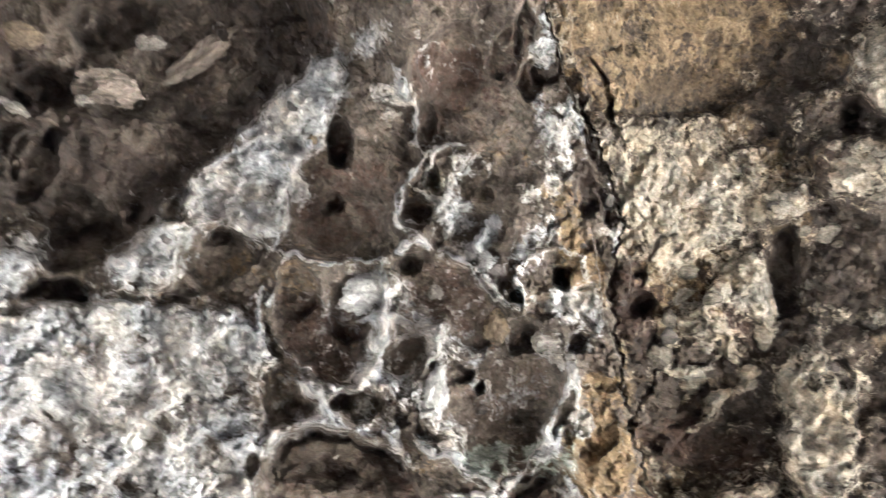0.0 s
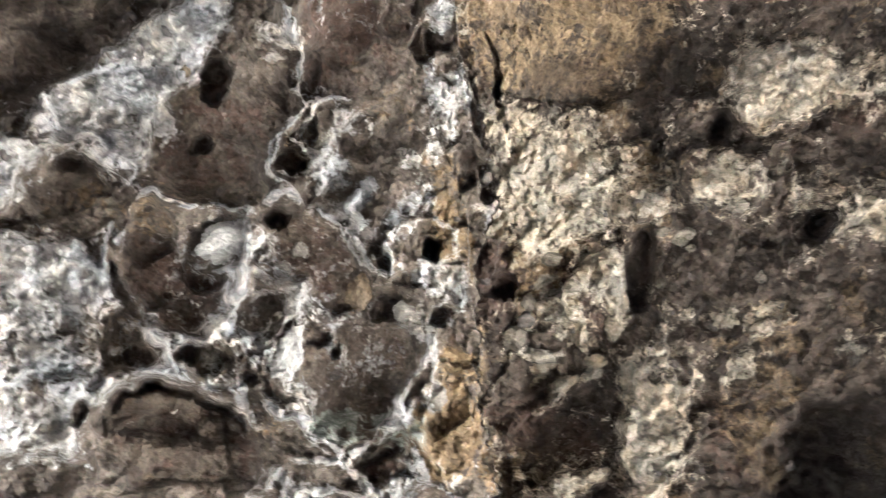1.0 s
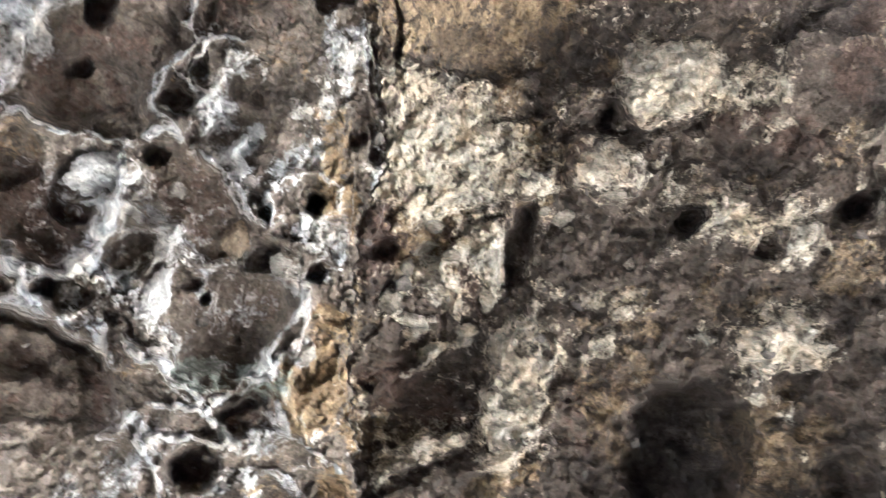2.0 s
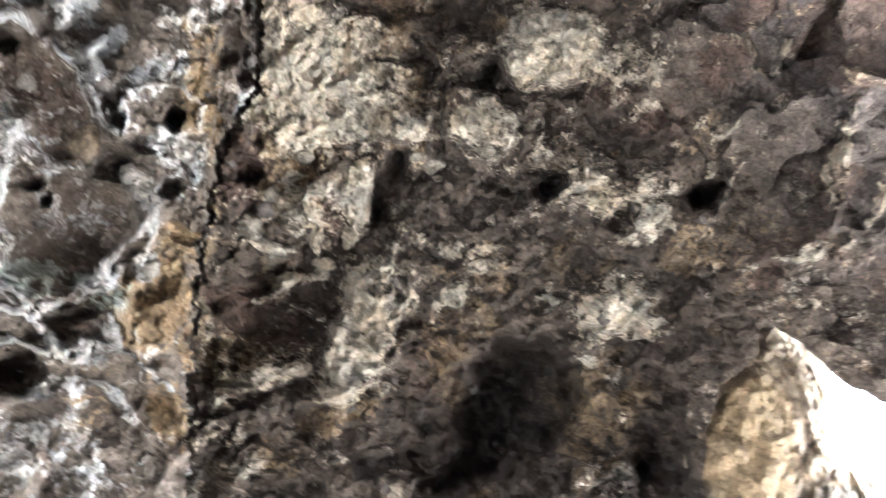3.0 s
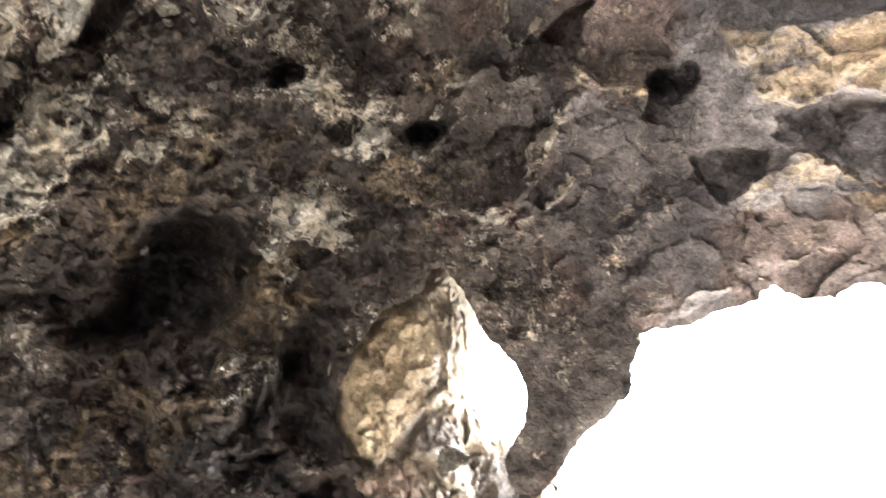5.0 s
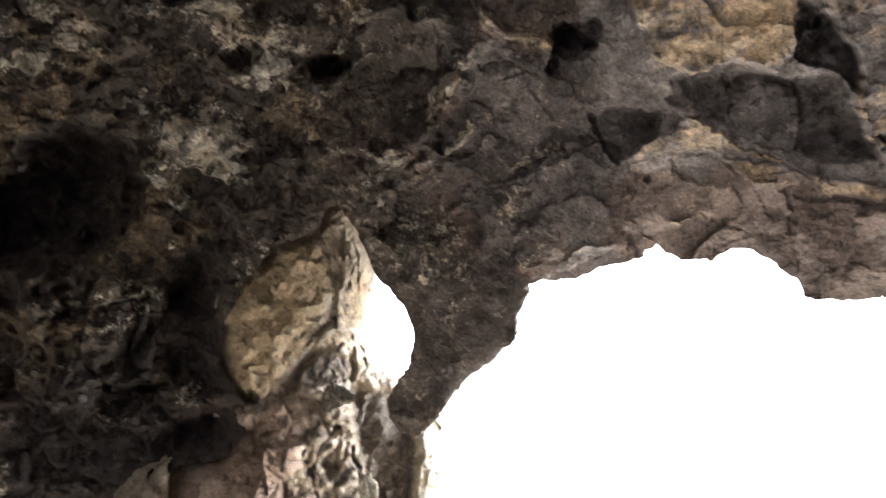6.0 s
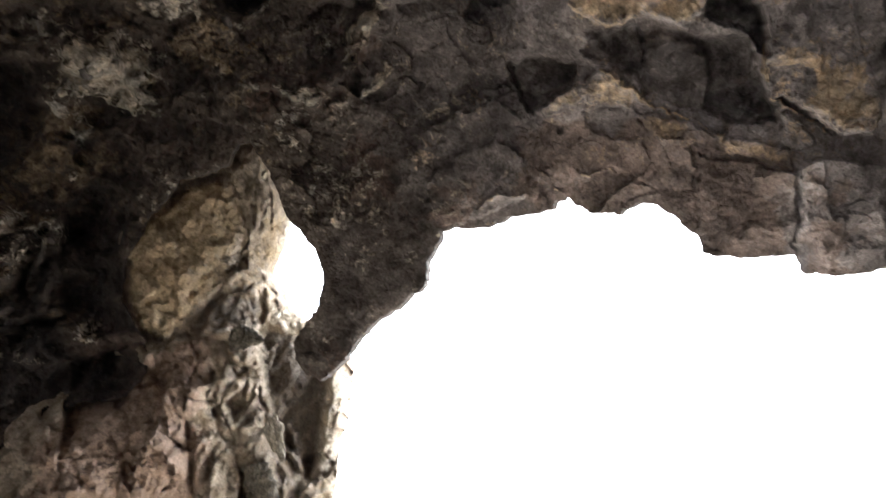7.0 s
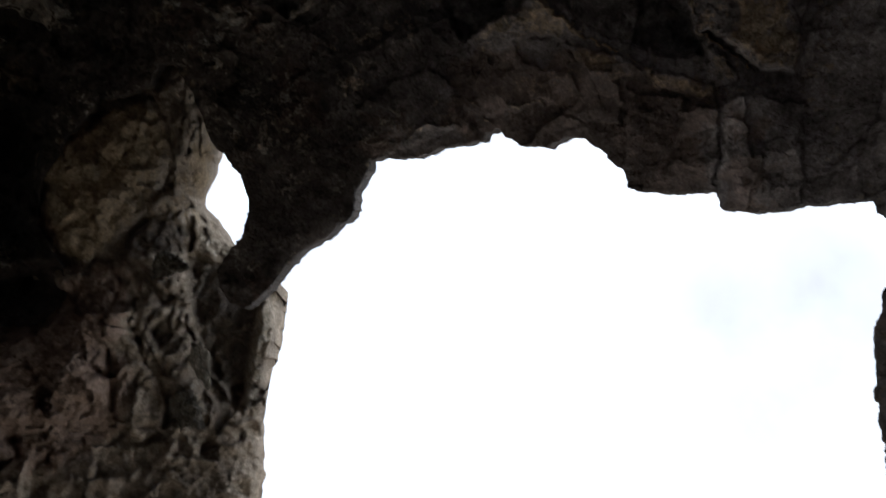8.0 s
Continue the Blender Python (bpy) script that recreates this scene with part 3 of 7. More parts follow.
patch("pale", -5.2, 33.9, 2.37, 1.16, -19, 0.55)
patch("pale", 0.6, 32.1, 2.36, 1.15, 2, 0.5)
patch("green", 4.4, 31.0, 2.93, 1.52, 1, 0.8)
patch("green", 8.9, 31.8, 1.95, 1.05, 27, 0.75)
patch("pale", 9.6, 31.7, 1.36, 1.12, 36, 0.7)
knob(13.3, 30.8, 3.02, 3.53, -4, 0.05, "ochre", 1)
patch("ochre", 14.5, 35.3, 2.30, 1.93, -5, 0.7)
patch("ochre", -1.1, 30.9, 1.96, 1.51, 4, 0.5)
pit(7.5, 29.5, 2.32, 0.92, 13, 0.105, rim=0)
pit(14.1, 36.1, 1.92, 0.78, -16, 0.06, rim=0)
patch("dark", 15.7, 50.3, 1.01, 2.98, 6, 0.7)
pit(16.8, 53.2, 0.43, 2.17, 10, 0.15, rim=0)
pit(17.6, 48.3, 0.66, 1.98, 8, 0.195, rim=0)
pit(12.4, 58.5, 1.01, 1.15, -8, 0.15, rim=0)
pit(9.8, 61.0, 0.70, 2.27, -1, 0.09, rim=0)
pit(19.4, 55.1, 0.30, 3.50, 8, 0.105, rim=0)
patch("pale", 15.3, 55.1, 0.85, 2.16, 16, 0.85)
patch("pale", 18.1, 45.6, 0.97, 1.78, -10, 0.8)
patch("pale", 13.6, 61.9, 1.07, 1.49, -9, 0.8)
patch("pale", 12.3, 59.9, 1.36, 1.33, -8, 0.7)
knob(17.7, 44.9, 1.08, 2.37, -10, 0.05)
pit(18.6, 41.0, 1.22, 1.02, -35, 0.105, rim=0)
patch("pale", 0.9, 25.6, 2.58, 3.53, 11, 0.7)
patch("pale", 9.8, 27.6, 2.54, 2.25, 7, 0.6)
patch("ochre", 15.8, 24.4, 1.31, 2.24, 4, 0.8)
patch("ochre", 17.0, 28.6, 0.96, 2.31, 4, 0.6)
pit(5.0, 25.3, 1.43, 1.37, 9, 0.1)
pit(7.6, 29.2, 1.42, 0.95, 20, 0.05, rim=0)
pit(11.5, 25.5, 2.55, 2.22, 6, 0.05, rim=0)
# dark patches that paint more shade high on the left
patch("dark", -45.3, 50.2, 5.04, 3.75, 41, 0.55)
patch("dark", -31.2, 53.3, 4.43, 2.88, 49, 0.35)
patch("rust", -46.3, 50.1, 2.49, 1.69, 42, 0.6)
ridge([(-8.6, 59.2), (-5.7, 57.3), (-4.2, 55.9), (-3.9, 53.3), (-5.0, 50.6), (-5.0, 48.0), (-3.0, 46.7)], 0.35, 0.05, "pale", 0.85)
ridge([(-3.0, 46.7), (-5.3, 45.0), (-6.9, 44.3), (-10.9, 44.2), (-14.8, 44.2), (-16.1, 43.0), (-16.2, 40.2)], 0.35, 0.05, "pale", 0.8)
ridge([(-3.7, 53.1), (-1.0, 53.2), (-2.4, 51.6), (-3.1, 50.3), (-0.8, 49.4), (-1.6, 48.0), (-4.0, 47.6)], 0.33, 0.045, "pale", 0.8)
ridge([(-3.0, 46.6), (1.0, 45.4), (4.0, 44.0), (6.2, 42.2), (8.4, 41.4), (11.2, 39.8)], 0.36, 0.055, "pale", 0.95)
ridge([(11.2, 39.8), (12.1, 38.6), (12.2, 36.4), (10.4, 34.8), (9.3, 32.1), (6.3, 29.5)], 0.42, 0.05, "pale", 0.9)
ridge([(6.3, 42.0), (6.8, 40.0), (7.8, 39.2)], 0.25, 0.03, "pale", 0.7)
ridge([(3.8, 47.7), (3.1, 46.1), (5.0, 44.5), (6.4, 43.6)], 0.4, 0.035, "pale", 0.85)
ridge([(8.5, 45.6), (6.9, 43.6), (8.7, 41.1), (12.3, 41.0), (14.2, 42.4), (14.1, 45.2), (11.7, 46.2), (8.8, 45.6)], 0.45, 0.03, "pale", 0.85)
ridge([(-14.8, 38.2), (-12.0, 36.2), (-9.2, 35.2), (-8.8, 33.5), (-6.9, 32.9), (-3.5, 31.9), (-1.9, 30.3)], 0.42, 0.05, "pale", 0.85)
ridge([(-5.8, 44.4), (-5.1, 40.8), (-5.6, 38.0), (-6.4, 35.5), (-8.8, 35.1)], 0.42, 0.045, "pale", 0.75)
ridge([(-5.2, 40.6), (-1.1, 39.9), (0.4, 40.4), (-1.1, 37.9), (-2.3, 35.8), (-1.8, 33.1), (0.2, 31.7)], 0.42, 0.04, "pale", 0.8)
ridge([(-12.3, 32.1), (-10.0, 33.0), (-7.9, 32.8)], 0.4, 0.045, "pale", 0.8)
ridge([(9.8, 31.8), (12.7, 27.9), (14.8, 25.8), (16.6, 24.4), (17.8, 21.5)], 0.3, 0.04, "ochre", 0.7)
ridge([(-0.4, 26.4), (1.5, 28.6), (5.8, 28.9), (9.1, 25.3), (13.0, 24.2), (15.3, 22.1)], 0.5, 0.04, "pale", 0.8)
# the conglomerate beyond the crack
ledge([(16.8, 64.9), (16.1, 58.2), (17.3, 55.1), (24.0, 54.0), (32.1, 52.4), (37.2, 52.7), (41.0, 55.1), (44.8, 58.6)], -0.06, 0.3, "ochre", 0.72, 0.4, 0.6)
patch("rust", 32.3, 55.0, 4.26, 2.25, -13, 0.8)
patch("dark", 37.6, 54.3, 2.71, 2.25, -8, 0.5)
patch("pale", 34.9, 53.8, 1.37, 1.13, -6, 0.7)
ledge([(17.7, 53.8), (24.9, 53.4), (32.0, 52.4), (35.4, 51.0), (34.9, 49.9), (31.1, 49.3), (31.6, 47.3), (36.7, 45.8), (37.0, 44.2), (30.8, 44.1), (25.7, 43.4), (20.2, 43.2), (18.5, 48.2)], 0.05, 0.35, "pale", 0.8, 0.35, 0.35)
pit(35.4, 48.7, 1.26, 0.48, 24, 0.05, rim=0)
pit(33.3, 46.8, 1.00, 0.56, -4, 0.05, rim=0)
pit(25.1, 45.8, 1.00, 1.20, 1, 0.025, rim=0)
ledge([(37.6, 47.5), (39.4, 47.9), (42.5, 47.4), (45.0, 45.8), (44.6, 43.2), (42.2, 42.4), (38.5, 43.2), (37.1, 45.0)], 0.06, 0.35, "pale", 0.75, 0.3, 0.5)
patch("pale", 35.4, 45.1, 1.61, 1.99, -26, 0.6)
knob(36.8, 50.1, 0.99, 1.74, -17, 0.03, "pale", 0.6)
pit(42.4, 49.0, 0.86, 0.96, -11, 0.07, rim=0)
pit(42.4, 52.5, 1.74, 1.70, -12, 0.05, rim=0)
knob(48.0, 50.2, 3.00, 3.07, 4, 0.045, "pale", 0.68)
knob(56.4, 46.7, 2.53, 2.42, -22, 0.04, "pale", 0.5)
pit(57.0, 46.4, 1.26, 1.30, -22, 0.035, rim=0)
ridge([(36.8, 50.1), (38.3, 51.2), (42.1, 51.5), (43.8, 51.9)], 0.3, 0.03, "pale", 0.6)
pit(52.0, 43.0, 2.27, 1.91, -33, 0.05, rim=0)
pit(54.7, 51.5, 2.11, 1.33, 20, 0.05, rim=0)
ledge([(44.9, 44.4), (48.7, 44.3), (54.0, 41.3), (53.0, 40.0), (47.5, 38.9), (46.6, 39.2), (48.7, 40.9), (44.8, 42.0)], 0.05, 0.5, "pale", 0.65)
pit(47.0, 40.3, 1.62, 0.87, 12, 0.08, rim=0)
patch("rust", 55.2, 44.2, 4.49, 2.22, -45, 0.6)
ledge([(25.8, 43.0), (30.2, 44.1), (30.9, 40.5), (29.9, 37.3), (26.9, 38.9), (25.2, 40.5)], 0.04, 0.5, "pale", 0.6)
pit(31.9, 40.9, 0.97, 3.04, -11, 0.1, rim=0)
pit(18.6, 40.7, 1.58, 0.88, -5, 0.07, rim=0)
pit(22.9, 40.7, 1.28, 0.81, -7, 0.05, rim=0)
pit(26.8, 36.5, 1.21, 0.89, -20, 0.05, rim=0)
pit(20.6, 39.2, 0.80, 0.48, -26, 0.04, rim=0)
pit(28.6, 36.5, 0.73, 1.62, 19, 0.05, rim=0)
patch("pale", 21.7, 38.8, 2.20, 1.81, -17, 0.75)
patch("pale", 24.8, 37.7, 1.21, 2.22, -9, 0.75)
patch("pale", 19.5, 37.3, 0.99, 1.20, 4, 0.7)
ridge([(21.2, 32.2), (23.0, 33.4), (24.3, 34.1)], 0.5, 0.035, "pale", 0.9)
knob(23.2, 39.3, 1.41, 2.02, 22, 0.03, "pale", 0.6)
patch("pale", 29.4, 38.1, 0.57, 1.62, -12, 0.75)
patch("pale", 32.6, 39.2, 0.57, 1.01, -18, 0.7)
pit(35.1, 42.5, 2.22, 1.61, -6, 0.05, rim=0)
pit(37.8, 39.2, 2.01, 1.41, -7, 0.035, rim=0)
pit(20.1, 33.9, 2.37, 1.20, 24, 0.05, rim=0)
ledge([(32.3, 35.4), (33.7, 32.9), (32.6, 30.3), (31.3, 27.6), (28.8, 25.3), (27.5, 25.6), (26.9, 28.5), (27.8, 30.9), (29.3, 33.9)], 0.09, 0.35, "pale", 1, 0.15, 0.4)
ledge([(19.1, 26.8), (21.4, 28.0), (25.9, 28.5), (26.6, 27.5), (24.2, 26.5), (21.6, 25.6), (18.7, 24.5)], 0.08, 0.35, "pale", 1, 0.15, 0.4)
patch("dark", 22.2, 30.0, 3.16, 1.57, 7, 0.6)
pit(21.7, 30.8, 2.96, 1.38, 7, 0.04, rim=0)
pit(26.8, 27.7, 0.63, 1.01, -10, 0.06, rim=0)
pit(19.8, 26.3, 1.54, 0.38, 3, 0.04, rim=0)
patch("ochre", 29.4, 25.0, 2.74, 0.96, 23, 0.7)
patch("ochre", 38.3, 32.3, 1.79, 1.79, -6, 0.35)
patch("ochre", 26.8, 23.9, 2.33, 1.14, 19, 0.45)
ridge([(18.4, 23.4), (22.5, 24.6), (26.8, 25.4), (30.4, 26.9), (32.8, 28.7)], 0.5, 0.05, "pale", 0.4)
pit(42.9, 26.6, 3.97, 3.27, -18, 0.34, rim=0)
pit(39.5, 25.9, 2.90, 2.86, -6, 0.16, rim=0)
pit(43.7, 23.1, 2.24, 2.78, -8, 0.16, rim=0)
# shade of the deep hollow, painted over it
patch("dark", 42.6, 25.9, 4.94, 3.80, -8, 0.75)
knob(49.1, 30.4, 2.28, 3.28, -28, 0.06, "pale", 0.9)
patch("pale", 45.8, 32.5, 1.53, 1.96, -11, 0.6)
patch("pale", 38.3, 32.7, 1.99, 1.19, -7, 0.45)
patch("pale", 54.9, 36.2, 1.47, 2.25, -49, 0.6)
pit(52.8, 37.0, 1.10, 1.08, -16, 0.06, rim=0)
patch("dark", 58.8, 42.0, 2.11, 2.24, -22, 0.5)
pit(34.4, 31.4, 0.88, 0.80, -4, 0.05, rim=0)
pit(51.5, 26.4, 2.10, 1.13, -33, 0.05, rim=0)
# the hollows towards the window, their shade painted dark
pit(40.6, 24.8, 3.10, 2.60, -3, 0.12, rim=0)
patch("dark", 42.3, 25.9, 5.27, 4.15, 12, 0.75)
pit(51.6, 28.2, 1.74, 1.18, 19, 0.06, rim=0)
pit(55.2, 27.9, 1.57, 1.12, 7, 0.06, rim=0)
knob(49.7, 31.1, 2.23, 2.31, 31, 0.05)
patch("pale", 49.7, 31.1, 2.69, 2.51, 30, 0.85, 1)
patch("pale", 54.1, 35.9, 1.75, 1.36, 9, 0.85)
patch("pale", 51.5, 39.2, 3.51, 1.16, -25, 0.65)
patch("pale", 47.8, 27.7, 1.12, 1.17, 11, 0.6)
patch("pale", 54.6, 29.0, 1.37, 1.00, 7, 0.6)
pit(47.1, 40.4, 1.18, 1.17, 14, 0.08, rim=0)
pit(52.9, 36.9, 0.97, 0.96, 10, 0.06, rim=0)
pit(56.3, 41.0, 1.91, 1.72, -12, 0.06, rim=0)
pit(60.3, 37.1, 1.35, 1.09, 20, 0.1, rim=0)
pit(62.4, 39.8, 0.99, 0.57, 23, 0.05, rim=0)
pit(44.6, 32.2, 1.27, 1.14, 13, 0.06, rim=0)
pit(55.1, 30.4, 1.38, 0.56, 17, 0.05, rim=0)
patch("pale", 32.6, 32.5, 1.67, 1.14, 52, 0.7)
patch("pale", 38.3, 33.6, 1.40, 0.77, 38, 0.7)
patch("pale", 33.2, 36.5, 1.91, 0.86, 23, 0.5)
patch("pale", 46.8, 32.6, 2.61, 1.14, 23, 0.4)
knob(45.5, 16.8, 4.41, 5.58, 8, 0.12, "dark", 0.15)
patch("pale", 45.5, 20.3, 2.91, 1.12, -12, 0.5)
patch("pale", 43.3, 16.5, 2.06, 1.84, 8, 0.4)
patch("pale", 52.8, 14.2, 1.88, 0.94, 5, 0.5)
patch("pale", 49.4, 11.3, 2.55, 1.08, -5, 0.4)
pit(52.2, 21.1, 2.49, 2.35, 7, 0.14, rim=0)
pit(54.4, 10.6, 3.33, 1.86, 14, 0.08, rim=0)
pit(49.4, 13.7, 2.16, 0.45, 16, 0.07, rim=0)
pit(37.3, 20.3, 3.21, 1.08, 12, 0.1, rim=0)
pit(42.6, 10.0, 1.64, 2.08, 6, 0.05, rim=0)
pit(38.3, 16.5, 1.59, 0.89, 21, 0.07, rim=0)
patch("dark", 53.0, 15.8, 4.16, 7.23, 5, 0.7)
patch("dark", 56.2, 26.3, 2.38, 3.60, 26, 0.6)
patch("rust", 39.1, 16.3, 3.23, 3.21, 10, 0.8)
patch("ochre", 39.2, 15.6, 2.24, 0.72, 37, 0.4)
patch("pale", 39.7, 9.7, 2.19, 2.04, 6, 0.5)
patch("ochre", 39.0, 19.4, 1.98, 0.44, 6, 0.5)
patch("rust", 37.0, 29.6, 3.64, 2.18, 17, 0.6)
patch("rust", 54.5, 26.6, 3.52, 1.60, 7, 0.5)
ridge([(61.7, 31.2), (64.1, 32.1), (68.4, 31.6), (69.8, 33.4), (70.8, 35.4), (71.8, 38.5), (73.4, 39.6)], 0.55, 0.04, "pale", 0.4)
# broad dark patches put the shade left of the pillar into the colour
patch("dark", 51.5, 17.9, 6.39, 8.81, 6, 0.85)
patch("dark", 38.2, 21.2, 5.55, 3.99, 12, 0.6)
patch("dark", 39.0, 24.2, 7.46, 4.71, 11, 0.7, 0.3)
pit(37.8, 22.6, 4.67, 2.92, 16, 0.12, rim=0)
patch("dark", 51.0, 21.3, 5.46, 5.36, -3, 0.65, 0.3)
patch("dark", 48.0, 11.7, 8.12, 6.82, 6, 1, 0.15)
# the roof, after dark patches that paint shade on it and the wall
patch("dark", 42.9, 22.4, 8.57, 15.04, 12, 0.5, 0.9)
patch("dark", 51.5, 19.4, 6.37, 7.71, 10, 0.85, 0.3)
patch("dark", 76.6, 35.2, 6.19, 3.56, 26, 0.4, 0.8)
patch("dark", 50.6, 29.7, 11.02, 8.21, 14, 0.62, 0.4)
pit(66.7, 34.5, 0.52, 0.64, 1, 0.06, rim=0)
pit(68.7, 35.0, 0.80, 0.48, 10, 0.06, rim=0)
pit(68.2, 34.4, 0.56, 0.36, 1, 0.05, rim=0)
patch("pale", 67.4, 34.8, 0.80, 0.96, 1, 0.7)
ridge([(73.0, 33.5), (70.7, 31.8), (67.1, 31.1), (64.3, 31.4)], 0.6, 0.05, "pale", 0.8)
knob(73.7, 26.0, 4.43, 2.41, 52, 0.05)
# slabs, veins and hollows between wall and roof
ridge([(61.1, 38.6), (63.2, 40.8), (65.8, 41.4), (68.0, 41.5), (71.2, 41.5), (73.7, 41.7), (76.0, 40.1), (79.8, 39.1)], 0.5, 0.05, "pale", 0.55)
ridge([(68.4, 32.1), (69.9, 35.4), (71.4, 37.6), (72.9, 38.9)], 0.6, 0.04, "pale", 0.6)
ridge([(67.9, 46.2), (67.4, 43.9), (68.6, 43.0), (70.7, 45.0)], 0.3, 0.04, "pale", 0.6)
ridge([(61.3, 31.7), (65.1, 31.7), (68.1, 32.2), (69.5, 33.6)], 0.4, 0.04, "pale", 0.55)
# recesses with their shade painted dark
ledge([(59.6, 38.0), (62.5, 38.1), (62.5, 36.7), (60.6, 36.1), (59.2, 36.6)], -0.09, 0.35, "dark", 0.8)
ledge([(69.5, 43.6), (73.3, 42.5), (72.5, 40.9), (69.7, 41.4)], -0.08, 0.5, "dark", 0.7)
ledge([(67.9, 49.4), (72.5, 48.3), (71.8, 46.9), (69.2, 46.7), (67.4, 47.5)], 0.06, 0.5, "rust", 0.7)
pit(67.4, 34.7, 0.48, 0.42, -36, 0.09, rim=0)
pit(69.1, 35.3, 0.47, 0.41, -37, 0.09, rim=0)
pit(68.6, 34.5, 0.47, 0.41, -36, 0.09, rim=0)
patch("pale", 68.1, 35.0, 0.95, 0.46, 27, 0.9)
ledge([(17.5, 48.6), (27.0, 50.9), (35.5, 49.8), (34.1, 47.4), (37.0, 46.0), (36.0, 44.5), (31.5, 43.9), (28.4, 44.9), (23.5, 43.6), (19.7, 42.3)], 0.02, 0.5, "pale", 0.6, 0.7)
ledge([(31.7, 43.9), (33.8, 43.8), (32.8, 40.5), (30.9, 38.1), (29.4, 37.9), (30.3, 40.3), (30.7, 42.2)], -0.05, 0.35, "dark", 0.7, 0.3, 0.5)
ledge([(38.1, 47.9), (41.3, 47.7), (45.6, 45.5), (45.2, 42.9), (42.9, 41.2), (39.1, 43.6), (37.4, 45.7)], 0.03, 0.35, "pale", 0.78, 0.7, 0.4)
patch("rust", 39.8, 46.5, 1.38, 1.08, 2, 0.8)
ledge([(43.8, 50.9), (52.3, 50.8), (52.1, 47.1), (48.5, 46.9), (44.1, 48.2)], 0.03, 0.35, "pale", 0.8, 0.6, 0.3)
patch("pale", 24.3, 37.8, 1.70, 2.10, 32, 0.75)
patch("pale", 28.2, 41.9, 2.28, 1.37, -0, 0.65)
patch("pale", 20.6, 39.0, 1.61, 1.14, -7, 0.65)
patch("dark", 18.9, 37.3, 1.60, 2.26, 15, 0.6)
patch("dark", 39.0, 38.9, 3.60, 1.61, -18, 0.55)
patch("dark", 47.3, 40.3, 2.02, 1.60, -3, 0.7)
ledge([(28.1, 31.1), (29.5, 33.4), (32.4, 33.7), (32.1, 30.2), (30.6, 28.0), (28.2, 26.6), (27.1, 28.3)], 0.03, 0.35, "pale", 0.95, 0.2)
ledge([(20.9, 28.0), (23.2, 28.6), (25.7, 28.6), (26.1, 27.6), (24.0, 26.5), (21.6, 26.0)], 0.03, 0.35, "pale", 0.95, 0.2)
patch("ochre", 26.4, 24.0, 1.82, 0.96, 27, 0.8)
patch("ochre", 23.4, 21.4, 1.38, 1.31, 28, 0.7)
patch("ochre", 39.1, 19.1, 1.15, 0.38, 20, 0.8)
# the deep hollow again, set back and painted with its shade
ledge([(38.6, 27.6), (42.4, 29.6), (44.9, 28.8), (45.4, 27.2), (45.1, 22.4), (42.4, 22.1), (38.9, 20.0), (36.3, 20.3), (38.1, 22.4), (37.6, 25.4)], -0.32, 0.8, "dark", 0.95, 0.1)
patch("pale", 49.6, 30.4, 2.01, 2.34, -24, 0.95, 0.1)
patch("pale", 45.6, 19.4, 2.94, 1.71, -1, 0.6)
patch("pale", 19.9, 20.7, 2.36, 1.08, 8, 0.65)
ledge([(34.8, 23.2), (37.4, 24.0), (38.5, 22.4), (37.6, 20.9), (35.0, 20.8)], 0.05, 0.4, "rust", 0.8)
patch("ochre", 13.9, 31.5, 2.83, 3.37, -4, 1, 0.1)
patch("ochre", 14.1, 35.7, 1.54, 1.55, -5, 0.8, 0.2)
# the palest crusts of the conglomerate
ledge([(32.3, 35.4), (33.7, 32.9), (32.6, 30.3), (31.3, 27.6), (28.8, 25.3), (27.5, 25.6), (26.9, 28.5), (27.8, 30.9), (29.3, 33.9)], 0.025, 0.35, "pale", 1, 0.12)
ledge([(19.1, 26.8), (21.4, 28.0), (25.9, 28.5), (26.6, 27.5), (24.2, 26.5), (21.6, 25.6), (18.7, 24.5)], 0.025, 0.35, "pale", 1, 0.12)
patch("pale", 21.7, 38.8, 1.80, 1.13, -17, 0.85, 0.7)
patch("pale", 25.3, 37.7, 0.89, 2.02, -9, 0.85, 0.7)
patch("pale", 19.5, 37.3, 1.11, 0.96, 4, 0.85, 0.7)
patch("pale", 22.6, 41.1, 1.60, 0.65, 13, 0.85, 0.7)
patch("pale", 28.9, 38.7, 0.73, 1.83, -11, 0.85, 0.7)
patch("pale", 32.1, 39.2, 0.65, 1.05, -3, 0.85, 0.7)
patch("pale", 25.9, 34.1, 1.28, 0.60, 20, 0.85, 0.7)
patch("pale", 21.0, 34.6, 1.51, 0.56, 23, 0.85, 0.7)
patch("pale", 49.1, 30.4, 1.66, 2.32, -28, 0.85, 0.7)
patch("pale", 48.0, 50.2, 2.06, 2.30, 4, 0.85, 0.7)
patch("pale", 42.0, 45.0, 1.97, 1.78, -11, 0.85, 0.7)
patch("pale", 45.5, 32.4, 1.15, 1.37, -11, 0.85, 0.7)
patch("pale", 20.1, 22.7, 2.26, 0.94, 12, 0.85, 0.7)
patch("pale", 34.0, 37.5, 1.21, 0.81, -25, 0.85, 0.7)
patch("pale", 54.8, 35.9, 1.10, 1.50, -49, 0.85, 0.7)
patch("pale", 51.5, 39.2, 2.59, 1.00, -25, 0.75, 0.9)
patch("pale", 37.2, 33.1, 1.55, 0.70, 39, 0.75, 0.9)
patch("pale", 32.7, 32.3, 1.51, 0.98, 52, 0.75, 0.9)
patch("pale", 45.6, 19.9, 2.55, 0.94, -12, 0.75, 0.9)
patch("pale", 46.9, 17.4, 2.16, 1.51, 7, 0.75, 0.9)
